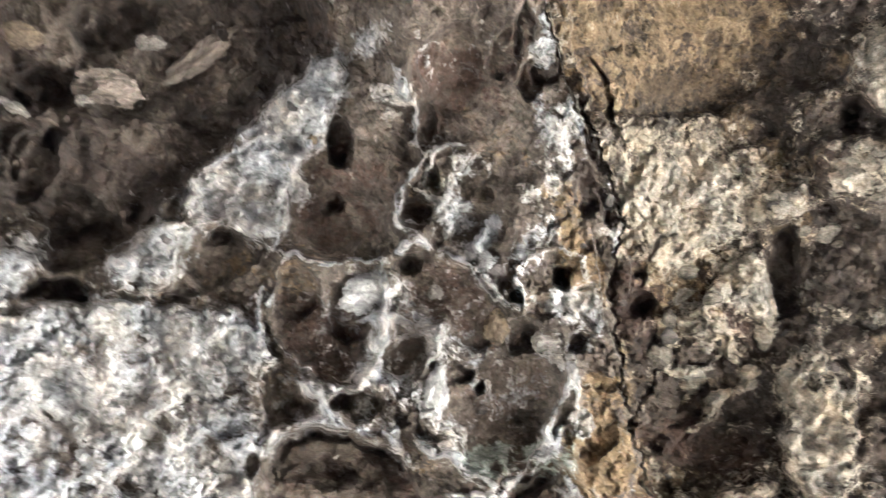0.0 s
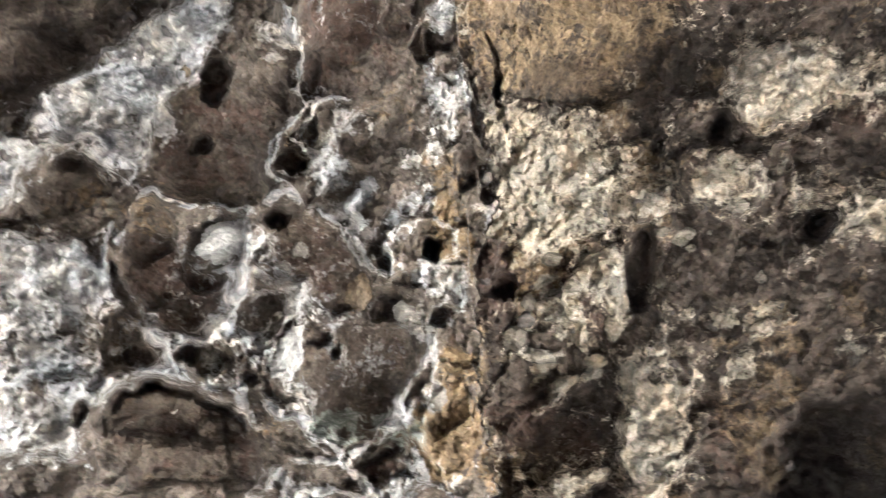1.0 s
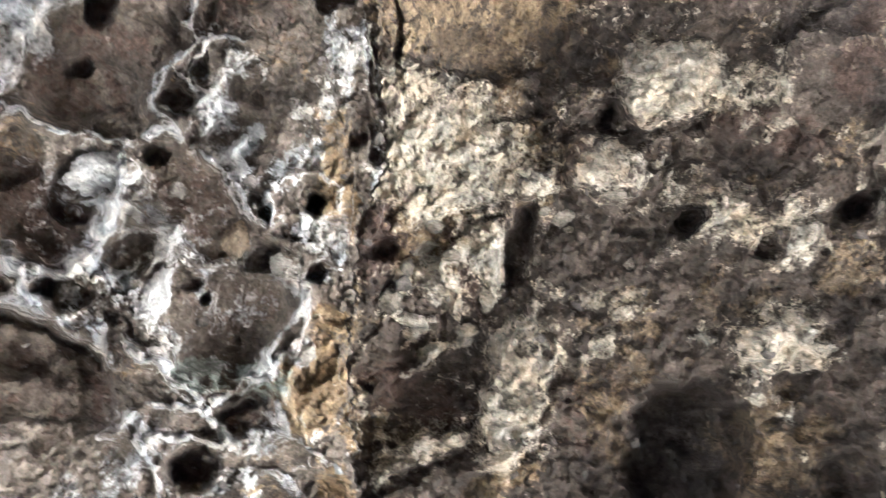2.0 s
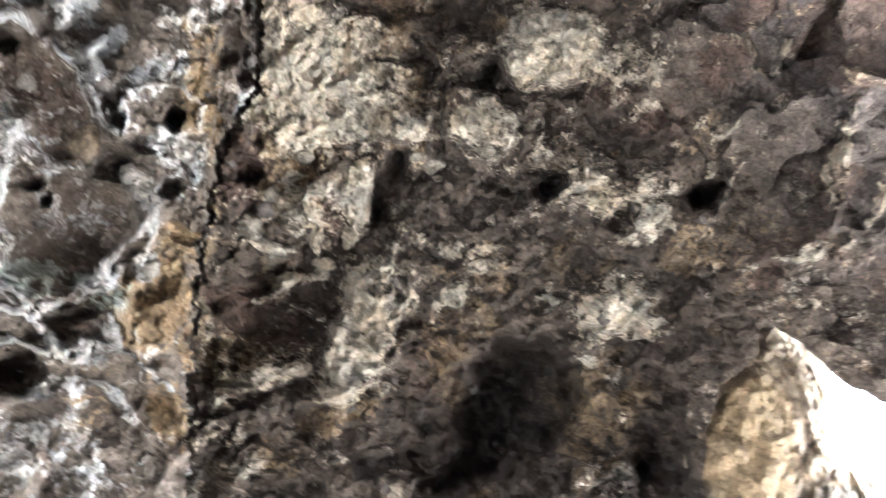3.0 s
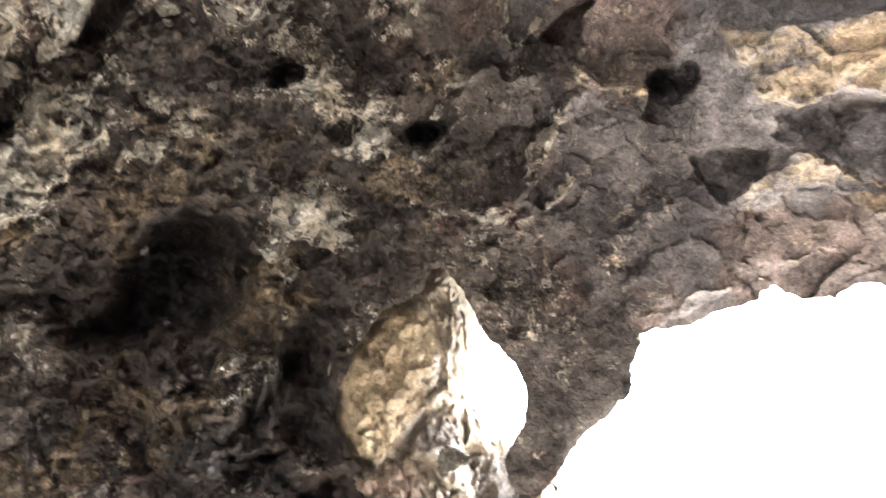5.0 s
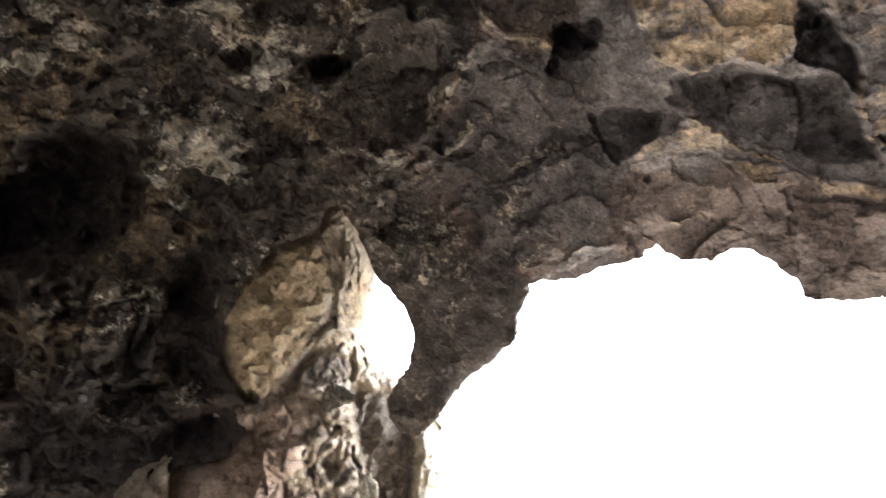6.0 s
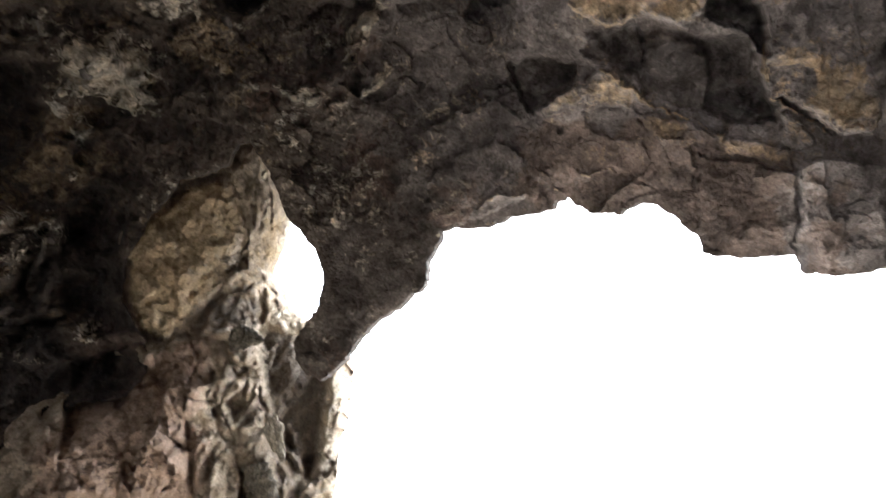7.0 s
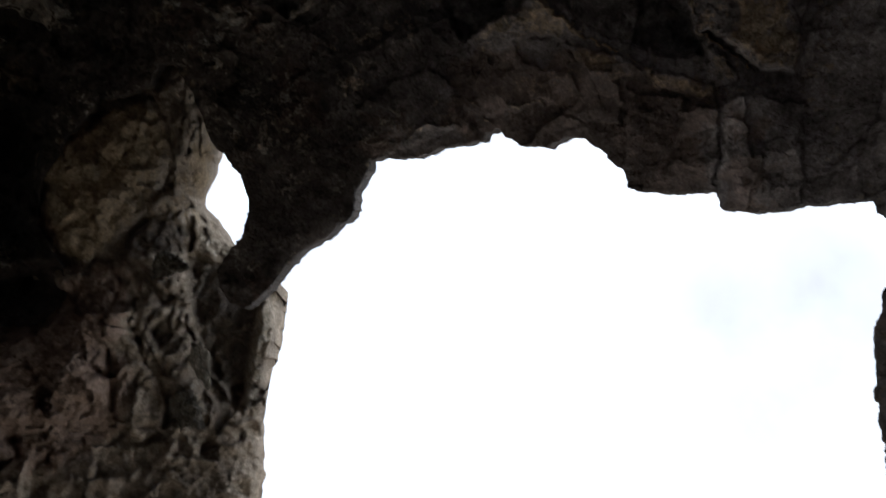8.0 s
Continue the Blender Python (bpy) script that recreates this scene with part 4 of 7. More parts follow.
patch("pale", 54.6, 29.0, 1.18, 0.88, 7, 0.75, 0.9)
patch("pale", 37.4, 36.5, 1.64, 1.09, -2, 0.75, 0.9)
# the honeycomb of the pitted mass: smooth brown hollows between thin walls
ledge([(-17.5, 49.4), (-12.5, 52.3), (-6.7, 52.4), (-5.4, 48.3), (-6.3, 45.7), (-9.8, 44.8), (-13.7, 44.7), (-15.7, 45.7)], -0.024, 0.5, "rust", 0.55, 0.3, 0.5)
ledge([(-15.0, 37.3), (-15.4, 41.7), (-12.0, 41.6), (-9.4, 40.0), (-6.4, 40.4), (-6.1, 37.3), (-8.1, 35.2), (-10.0, 35.1), (-12.6, 36.0)], -0.060, 0.5, "rust", 0.6, 0.3, 0.6)
ledge([(-4.0, 44.4), (-2.0, 46.0), (2.7, 44.8), (5.4, 42.6), (6.9, 39.8), (3.3, 38.5), (-0.5, 40.3), (-3.2, 41.6)], -0.054, 0.5, "rust", 0.5, 0.3, 0.6)
ledge([(-0.4, 37.3), (2.3, 38.0), (5.9, 38.2), (10.0, 38.2), (11.2, 35.0), (7.5, 31.7), (3.0, 31.0), (1.2, 34.0)], -0.048, 0.5, "rust", 0.4, 0.4, 0.6)
ledge([(-12.5, 31.5), (-9.8, 32.7), (-6.5, 32.6), (-3.6, 31.7), (-1.4, 29.9), (-0.1, 27.7), (-2.7, 26.5), (-9.3, 25.8), (-12.1, 28.6)], -0.09, 0.6, "rust", 0.5, 0.3, 0.7)
# two deeper cells whose shade is painted dark
ledge([(-5.7, 38.4), (-3.1, 39.8), (-1.2, 39.7), (-1.3, 38.1), (-3.5, 36.5), (-5.3, 36.9)], -0.096, 0.35, "dark", 0.6, 0.2, 0.5)
ledge([(-24.3, 41.5), (-23.5, 43.8), (-21.1, 44.2), (-18.0, 43.3), (-19.6, 41.1), (-22.2, 39.8), (-24.2, 38.6)], -0.072, 0.4, "dark", 0.6, 0.3, 0.5)
ledge([(-5.8, 60.5), (6.0, 60.8), (9.9, 58.2), (4.3, 54.2), (-3.1, 53.8), (-5.4, 57.1)], -0.030, 0.6, "rust", 0.5, 0.5, 0.4)
ledge([(-15.4, 35.7), (-13.6, 36.0), (-11.6, 34.1), (-12.1, 32.8), (-14.1, 32.8)], -0.036, 0.4, "rust", 0.5, 0.3, 0.4)
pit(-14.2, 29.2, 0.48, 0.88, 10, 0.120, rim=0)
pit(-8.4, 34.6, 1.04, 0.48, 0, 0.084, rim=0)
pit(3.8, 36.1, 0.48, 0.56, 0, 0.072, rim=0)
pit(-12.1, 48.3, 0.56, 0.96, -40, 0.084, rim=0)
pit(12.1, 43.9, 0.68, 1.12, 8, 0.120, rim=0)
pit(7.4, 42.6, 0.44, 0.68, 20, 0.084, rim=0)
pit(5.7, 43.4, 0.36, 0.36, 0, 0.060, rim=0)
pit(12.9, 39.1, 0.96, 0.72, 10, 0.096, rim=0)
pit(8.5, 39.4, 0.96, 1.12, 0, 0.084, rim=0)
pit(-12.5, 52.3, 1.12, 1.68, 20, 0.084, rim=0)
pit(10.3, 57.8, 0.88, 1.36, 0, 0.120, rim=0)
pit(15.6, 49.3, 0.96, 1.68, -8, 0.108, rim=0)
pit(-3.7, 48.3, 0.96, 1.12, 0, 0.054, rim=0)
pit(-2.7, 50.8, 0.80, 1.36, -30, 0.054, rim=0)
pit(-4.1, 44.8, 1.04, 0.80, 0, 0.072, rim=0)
ridge([(-10.0, 60.0), (-8.2, 58.7), (-6.2, 57.8), (-5.1, 56.5)], 0.22, 0.03, "pale", 1.0)
ridge([(-4.7, 53.4), (-2.8, 52.4), (-4.6, 50.8), (-5.8, 49.5), (-5.4, 48.1), (-3.0, 46.5)], 0.22, 0.03, "pale", 1.0)
ridge([(-2.8, 52.4), (-0.3, 53.4), (2.3, 54.0)], 0.22, 0.03, "pale", 1.0)
ridge([(-4.8, 50.4), (-1.8, 49.5)], 0.22, 0.03, "pale", 1.0)
ridge([(-3.0, 46.5), (-4.2, 45.4), (-6.5, 44.1), (-9.6, 44.4), (-14.0, 44.2), (-17.4, 43.9)], 0.22, 0.03, "pale", 1.0)
ridge([(-3.0, 46.5), (0.3, 45.6), (2.8, 44.5), (4.3, 43.0), (7.4, 41.2), (10.6, 39.8)], 0.22, 0.03, "pale", 1.0)
ridge([(-7.4, 40.3), (-5.4, 40.6), (-4.8, 39.0), (-5.7, 37.7)], 0.22, 0.03, "pale", 1.0)
ridge([(-1.3, 40.0), (-0.0, 40.3), (-0.3, 38.3), (-2.1, 37.3), (-4.4, 35.9)], 0.22, 0.03, "pale", 1.0)
ridge([(-15.2, 36.5), (-12.6, 35.8), (-9.7, 35.0), (-9.5, 34.2)], 0.22, 0.03, "pale", 1.0)
ridge([(-4.4, 35.9), (-2.1, 34.1), (-1.8, 32.2), (0.2, 31.2), (2.4, 31.5)], 0.22, 0.03, "pale", 1.0)
ridge([(11.6, 39.0), (12.0, 36.6), (9.9, 33.5), (7.6, 30.7)], 0.22, 0.03, "pale", 1.0)
ridge([(-17.3, 43.7), (-17.1, 41.3), (-16.5, 38.6), (-15.8, 35.6)], 0.22, 0.03, "pale", 1.0)
ledge([(-30.2, 40.0), (-28.9, 42.6), (-25.8, 44.1), (-21.6, 46.3), (-19.8, 44.9), (-17.2, 44.0), (-23.2, 44.1), (-24.2, 41.4), (-25.0, 38.3), (-28.4, 37.9)], 0.03, 0.4, "pale", 0.9, 0.5, 0.0)
ledge([(-22.9, 50.4), (-20.3, 54.4), (-17.0, 58.2), (-14.5, 57.7), (-14.4, 54.9), (-16.6, 50.0), (-14.6, 48.4), (-16.6, 47.6), (-20.1, 48.7)], 0.03, 0.4, "pale", 0.9, 0.5, 0.0)
patch("pale", -16.4, 34.7, 1.20, 2.80, 0, 0.9, 0.6)
patch("pale", 12.4, 52.7, 1.20, 3.60, -8, 0.9, 0.5)
patch("pale", 4.0, 46.6, 0.88, 1.80, -10, 0.95, 0.4)
patch("pale", -0.9, 35.4, 1.28, 1.92, 10, 0.8, 0.3)
patch("ochre", 13.3, 48.2, 0.88, 3.20, 0, 0.8, 0.4)
patch("ochre", 15.4, 43.7, 0.56, 3.60, 0, 0.7, 0.4)
patch("ochre", -15.1, 32.2, 0.96, 1.60, 0, 0.5, 0.5)
patch("ochre", 13.5, 30.3, 2.60, 3.20, 0, 1, 0.2)
patch("pale", 12.3, 33.2, 1.12, 1.12, 0, 0.8, 0.3)
patch("ochre", 4.8, 39.7, 0.88, 1.36, 0, 0.7, 0.3)
# plates and gaps of the conglomerate beside the crack
ledge([(13.4, 61.9), (30.2, 60.1), (42.7, 57.1), (39.5, 53.6), (32.1, 53.0), (24.6, 53.8), (17.5, 54.9), (16.5, 57.5)], 0.0, 0.3, "ochre", 0.55, 0.5, 0.5)
ledge([(31.2, 59.1), (38.8, 57.4), (40.7, 55.3), (38.2, 53.6), (31.4, 55.6)], -0.02, 0.4, "rust", 0.6, 0.5, 0.3)
ledge([(38.9, 51.8), (41.8, 52.1), (43.2, 51.4), (41.4, 50.2), (38.3, 49.7), (36.8, 47.1), (35.8, 47.3), (37.3, 50.6)], 0.04, 0.3, "pale", 0.7, 0.6, 0.0)
ledge([(45.7, 52.8), (49.9, 52.7), (53.3, 50.3), (50.2, 47.2), (46.8, 47.4), (43.8, 48.6), (43.3, 50.8)], 0.05, 0.35, "pale", 0.85, 0.5, 0.2)
ledge([(38.0, 47.7), (40.5, 47.8), (44.6, 45.8), (45.0, 44.1), (43.2, 42.7), (39.6, 43.4), (37.1, 44.6)], 0.05, 0.35, "pale", 0.7, 0.6, 0.3)
patch("rust", 39.1, 47.2, 1.28, 1.44, 0, 0.45, 0.3)
# gaps between the plates, their shade put into the colour
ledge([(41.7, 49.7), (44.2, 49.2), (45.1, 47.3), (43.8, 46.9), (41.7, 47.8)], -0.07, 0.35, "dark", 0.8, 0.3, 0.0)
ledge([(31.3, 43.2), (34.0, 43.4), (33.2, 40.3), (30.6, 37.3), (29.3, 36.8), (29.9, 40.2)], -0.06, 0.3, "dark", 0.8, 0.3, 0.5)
knob(25.3, 40.6, 2.00, 0.64, 20, 0.022, "pale", 0.8)
knob(23.4, 43.7, 0.80, 1.04, 0, 0.022, "pale", 0.8)
knob(20.3, 39.2, 1.44, 0.80, 0, 0.022, "pale", 0.8)
knob(24.7, 38.3, 1.20, 1.20, -20, 0.022, "pale", 0.8)
knob(19.2, 36.8, 0.88, 1.04, 0, 0.022, "pale", 0.8)
knob(21.2, 35.8, 1.36, 0.56, -25, 0.022, "pale", 0.8)
knob(25.3, 37.0, 0.72, 1.60, 10, 0.022, "pale", 0.8)
knob(22.6, 33.5, 1.60, 0.48, 40, 0.022, "pale", 0.8)
knob(29.7, 40.3, 0.72, 2.80, 0, 0.022, "pale", 0.8)
knob(28.5, 37.3, 0.56, 1.20, 0, 0.022, "pale", 0.8)
knob(26.2, 35.0, 1.20, 0.56, 0, 0.022, "pale", 0.8)
knob(32.1, 35.1, 0.56, 1.60, -20, 0.022, "pale", 0.8)
knob(40.2, 35.4, 1.76, 1.36, 0, 0.022, "pale", 0.8)
knob(37.6, 33.1, 1.20, 1.04, 0, 0.022, "pale", 0.8)
knob(31.9, 31.3, 0.80, 2.40, 0, 0.022, "pale", 0.8)
pit(18.5, 40.6, 0.88, 0.64, 0, 0.030, rim=0)
pit(23.4, 41.3, 0.88, 0.40, 0, 0.030, rim=0)
pit(22.7, 36.4, 0.88, 0.48, 0, 0.030, rim=0)
pit(19.9, 34.1, 1.20, 0.64, 0, 0.030, rim=0)
pit(25.2, 32.8, 1.20, 0.64, 0, 0.030, rim=0)
pit(22.1, 37.9, 0.56, 0.40, 0, 0.030, rim=0)
pit(27.5, 37.9, 0.48, 0.80, 0, 0.030, rim=0)
pit(32.8, 38.1, 0.56, 1.04, 0, 0.030, rim=0)
pit(32.9, 33.4, 0.96, 0.64, 0, 0.030, rim=0)
pit(19.6, 32.2, 1.20, 0.72, 0, 0.030, rim=0)
pit(37.6, 42.4, 0.64, 0.56, 0, 0.030, rim=0)
pit(36.3, 36.5, 0.72, 1.20, 0, 0.030, rim=0)
pit(34.8, 30.8, 0.96, 1.36, 0, 0.030, rim=0)
pit(17.7, 35.1, 0.80, 0.96, 0, 0.030, rim=0)
ledge([(29.1, 34.9), (31.6, 36.0), (32.0, 33.6), (32.9, 31.2), (31.5, 28.5), (28.7, 25.7), (27.4, 26.6), (26.8, 29.2), (28.0, 32.0)], 0.03, 0.3, "pale", 0.95, 0.35, 0.0)
ledge([(18.5, 27.8), (23.0, 29.3), (26.8, 29.2), (26.0, 27.5), (22.5, 26.7), (18.8, 27.0)], 0.03, 0.3, "pale", 0.9, 0.5, 0.0)
ledge([(19.5, 31.5), (24.5, 31.7), (26.9, 31.0), (26.0, 29.3), (20.8, 29.1)], -0.03, 0.4, "rust", 0.6, 0.3, 0.5)
patch("ochre", 36.4, 29.7, 1.80, 2.80, 0, 0.5, 0.6)
# plates, gaps and hollows of the wall further on
ledge([(44.9, 50.5), (48.4, 52.5), (55.0, 51.3), (55.1, 47.8), (50.8, 46.9), (45.1, 47.4)], 0.04, 0.35, "pale", 0.85, 0.6, 0.2)
# dark here and in the gaps below is painted shade
ledge([(41.7, 49.5), (44.5, 47.4), (50.7, 46.1), (52.9, 43.4), (55.9, 40.6), (57.8, 39.8), (59.3, 41.5), (56.5, 42.9), (53.3, 45.4), (50.8, 46.9), (45.7, 47.3), (44.2, 49.8)], -0.05, 0.4, "dark", 0.75, 0.4, 0.0)
ledge([(41.0, 47.2), (43.4, 47.5), (46.0, 45.4), (45.0, 42.2), (41.3, 42.8), (39.1, 44.7)], 0.03, 0.35, "pale", 0.75, 0.6, 0.0)
ledge([(47.0, 44.5), (52.2, 42.7), (54.8, 40.3), (56.7, 39.6), (55.7, 35.8), (53.9, 36.4), (51.2, 37.6), (47.3, 39.2), (49.2, 41.1), (45.5, 41.8)], 0.03, 0.4, "pale", 0.7, 0.8, 0.0)
ledge([(46.0, 41.0), (49.0, 40.3), (47.3, 39.0), (44.8, 39.9)], -0.06, 0.35, "dark", 0.8, 0.3, 0.0)
ledge([(35.8, 44.1), (39.1, 44.1), (40.4, 42.5), (38.0, 41.7)], -0.05, 0.4, "dark", 0.7, 0.4, 0.0)
ledge([(39.4, 52.2), (44.8, 52.0), (43.7, 50.5), (40.6, 50.7)], -0.06, 0.4, "dark", 0.8, 0.3, 0.0)
pit(53.2, 37.6, 0.80, 0.64, 0, 0.036, rim=0)
pit(55.4, 42.8, 0.80, 0.64, 0, 0.036, rim=0)
pit(41.0, 38.4, 0.80, 0.72, 0, 0.036, rim=0)
pit(48.9, 42.7, 0.56, 0.40, 0, 0.036, rim=0)
pit(33.4, 47.6, 0.64, 0.48, 0, 0.036, rim=0)
pit(26.1, 46.3, 0.88, 0.72, 0, 0.036, rim=0)
pit(35.2, 46.1, 0.64, 0.40, 0, 0.036, rim=0)
pit(33.1, 30.8, 0.56, 0.48, 0, 0.036, rim=0)
pit(31.5, 33.5, 0.56, 0.48, 0, 0.036, rim=0)
pit(56.7, 41.6, 0.88, 0.72, 0, 0.036, rim=0)
pit(60.8, 37.6, 0.64, 1.20, 0, 0.036, rim=0)
pit(42.9, 48.7, 0.64, 0.48, 0, 0.036, rim=0)
patch("rust", 58.5, 42.5, 2.40, 2.40, 0, 0.75, 0.4)
patch("rust", 65.2, 44.9, 2.40, 2.80, 0, 0.7, 0.5)
patch("rust", 68.6, 47.5, 2.40, 1.20, 0, 0.8, 0.3)
patch("rust", 35.9, 27.6, 2.40, 2.80, 0, 0.75, 0.4)
patch("rust", 36.8, 22.1, 2.00, 2.00, 0, 0.6, 0.4)
patch("pale", 55.9, 36.5, 1.36, 1.44, 0, 0.85, 0.7)
patch("pale", 56.4, 35.5, 0.96, 0.80, 0, 0.8, 0.7)
patch("pale", 53.7, 46.9, 1.04, 1.04, 0, 0.6, 0.9)
patch("pale", 56.8, 44.0, 1.60, 0.56, 0, 0.7, 0.9)
patch("pale", 62.9, 41.0, 0.64, 0.88, 0, 0.8, 0.5)
ledge([(47.8, 30.3), (49.5, 32.1), (52.2, 32.6), (54.2, 32.0), (54.6, 29.9), (53.6, 28.1), (51.0, 28.8), (48.5, 28.6)], 0.03, 0.35, "pale", 0.95, 0.3, 0.0)
patch("pale", 50.1, 26.9, 0.96, 1.36, 0, 0.7, 0.7)
patch("pale", 48.4, 19.7, 2.80, 1.84, 0, 0.6, 1.0)
patch("pale", 50.1, 23.0, 0.80, 0.80, 0, 0.5, 0.8)
# the same hollow and its slot, shade put into the colour
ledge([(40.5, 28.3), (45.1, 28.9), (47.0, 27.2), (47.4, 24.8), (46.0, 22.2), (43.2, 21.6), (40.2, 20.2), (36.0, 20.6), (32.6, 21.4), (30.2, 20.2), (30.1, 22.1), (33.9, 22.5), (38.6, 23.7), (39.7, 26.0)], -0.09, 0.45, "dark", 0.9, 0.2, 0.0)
ledge([(22.1, 26.2), (26.2, 27.3), (29.8, 25.9), (26.5, 25.0), (23.1, 25.1), (19.1, 24.3), (19.4, 25.1)], 0.02, 0.4, "pale", 0.6, 0.6, 0.0)
patch("ochre", 27.9, 23.7, 1.44, 1.44, 0, 0.6, 0.4)
patch("ochre", 25.2, 21.5, 1.20, 1.20, 0, 0.5, 0.4)
patch("pale", 21.6, 20.9, 2.40, 1.60, 0, 0.6, 0.8)
patch("pale", 32.7, 19.5, 1.36, 0.88, 0, 0.7, 0.4)
ridge([(60.4, 35.3), (62.8, 37.6), (63.8, 38.5), (67.6, 40.9), (72.1, 41.3), (75.1, 42.5)], 0.35, 0.035, "pale", 0.5)
ridge([(72.7, 38.5), (70.9, 36.1), (69.2, 33.5), (67.5, 31.3)], 0.5, 0.04, "pale", 0.6)
ledge([(69.4, 43.7), (72.9, 43.8), (74.8, 42.7), (73.1, 41.3), (69.8, 41.4), (68.7, 42.2)], -0.05, 0.4, "dark", 0.6, 0.3, 0.0)
# hanging slabs, facets and thin edges of the roof over the window
# pale on the slabs paints in window light, dark between them paints shade
ledge([(86.7, 42.2), (88.4, 37.7), (89.9, 36.6), (91.4, 36.0), (93.5, 36.3), (95.7, 36.2), (97.7, 35.1), (99.6, 36.1), (99.7, 38.3), (100.6, 40.2)], 0.24, 0.22, "pale", 0.9, 0.5, 0.0)
ledge([(102.1, 39.9), (102.6, 36.2), (103.2, 34.2), (103.3, 32.7), (102.9, 31.0), (103.1, 29.6), (104.4, 29.5), (106.3, 27.6), (107.1, 26.8), (109.5, 26.1), (112.3, 37.1)], 0.24, 0.22, "pale", 0.6, 0.7, 0.0)
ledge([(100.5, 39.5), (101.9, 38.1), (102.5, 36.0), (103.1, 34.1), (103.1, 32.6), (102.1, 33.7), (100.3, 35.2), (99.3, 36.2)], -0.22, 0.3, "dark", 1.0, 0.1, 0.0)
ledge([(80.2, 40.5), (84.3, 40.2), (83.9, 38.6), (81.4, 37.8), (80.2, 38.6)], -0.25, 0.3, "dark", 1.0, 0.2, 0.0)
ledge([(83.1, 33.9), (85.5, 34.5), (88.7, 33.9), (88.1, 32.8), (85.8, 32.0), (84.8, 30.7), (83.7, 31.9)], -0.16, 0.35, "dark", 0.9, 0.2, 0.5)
ledge([(76.3, 26.1), (78.7, 28.0), (81.9, 29.1), (83.7, 27.9), (84.1, 24.7), (80.8, 23.5), (77.3, 22.8)], 0.035, 0.3, "", 0.0, 0.5, 0.75)
ledge([(85.0, 30.8), (87.2, 32.3), (89.0, 32.3), (90.4, 33.3), (91.7, 33.0), (93.3, 31.3), (92.9, 30.5), (88.9, 31.4), (87.0, 30.5), (85.6, 30.1)], 0.05, 0.25, "pale", 0.55, 0.7, 0.0)
ledge([(86.1, 30.1), (88.9, 31.2), (92.9, 30.2), (93.6, 28.7), (96.9, 27.2), (96.5, 24.4), (93.4, 25.1), (90.6, 26.4), (86.6, 25.7), (85.2, 27.4)], 0.03, 0.3, "", 0.0, 0.5, 0.6)
ledge([(88.8, 30.7), (91.1, 31.1), (92.9, 30.2), (92.9, 28.3), (90.8, 28.5), (89.1, 29.3)], -0.03, 0.3, "dark", 0.35, 0.4, 0.0)
ledge([(93.2, 30.4), (94.3, 29.7), (97.1, 28.6), (99.4, 27.7), (96.9, 27.3), (94.9, 27.8), (93.6, 28.9)], 0.05, 0.22, "pale", 0.6, 0.6, 0.0)
ledge([(99.2, 27.6), (101.6, 27.0), (103.8, 26.2), (103.5, 24.9), (101.4, 25.7), (99.2, 26.6)], 0.045, 0.22, "pale", 0.65, 0.6, 0.0)
ledge([(103.7, 28.7), (104.8, 27.9), (105.6, 26.3), (104.4, 25.7), (103.2, 26.3)], 0.04, 0.25, "pale", 0.4, 0.6, 0.0)
ledge([(97.3, 26.9), (100.6, 25.7), (103.4, 24.6), (103.3, 22.5), (103.0, 18.0), (96.9, 18.8), (96.7, 22.4)], 0.05, 0.2, "rust", 0.55, 0.6, 0.0)
ledge([(104.0, 25.3), (106.7, 24.9), (109.7, 23.8), (107.9, 15.8), (102.9, 16.6), (103.5, 21.7)], 0.09, 0.16, "rust", 0.55, 0.6, 0.0)
# hollows behind the slabs, shade painted dark
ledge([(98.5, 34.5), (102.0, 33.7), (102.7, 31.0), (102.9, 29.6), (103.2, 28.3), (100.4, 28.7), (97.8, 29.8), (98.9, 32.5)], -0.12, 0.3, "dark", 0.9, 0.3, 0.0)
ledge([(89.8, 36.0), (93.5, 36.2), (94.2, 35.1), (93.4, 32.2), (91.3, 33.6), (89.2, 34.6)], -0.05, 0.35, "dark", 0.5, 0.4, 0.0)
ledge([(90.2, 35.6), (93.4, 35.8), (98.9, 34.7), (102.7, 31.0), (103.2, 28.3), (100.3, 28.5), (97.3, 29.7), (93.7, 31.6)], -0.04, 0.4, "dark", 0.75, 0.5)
knob(95.7, 33.4, 2.4, 1.7, -10, 0.05, "rust", 0.3)
ridge([(90.4, 33.2), (93.3, 31.4), (94.8, 30.2), (97.2, 28.9), (99.3, 27.8)], 0.14, 0.03, "pale", 0.7)
ridge([(88.4, 26.2), (90.6, 26.2), (92.6, 25.4), (94.3, 24.2)], 0.14, 0.025, "pale", 0.5)
ridge([(85.4, 26.6), (87.0, 25.1)], 0.14, 0.025, "pale", 0.5)
ridge([(103.4, 24.8), (103.4, 23.6), (103.3, 22.5)], 0.12, 0.03, "pale", 0.6)
ridge([(103.1, 29.6), (104.9, 28.1), (106.2, 27.4), (106.7, 26.0)], 0.12, 0.025, "pale", 0.6)
ridge([(80.0, 31.9), (82.0, 31.4), (83.6, 30.4)], 0.2, 0.03, "pale", 0.4)
ridge([(77.3, 23.7), (79.5, 23.8), (82.2, 25.0), (84.0, 24.8)], 0.14, 0.02, "pale", 0.4)
ridge([(88.4, 37.7), (89.9, 36.5), (91.4, 36.0), (93.5, 36.3)], 0.2, 0.02, "pale", 0.7)
ridge([(102.5, 36.9), (103.2, 34.2), (103.0, 30.9)], 0.16, 0.02, "pale", 0.6)
patch("rust", 100.3, 23.8, 2.80, 1.44, 0, 0.7, 0.6)
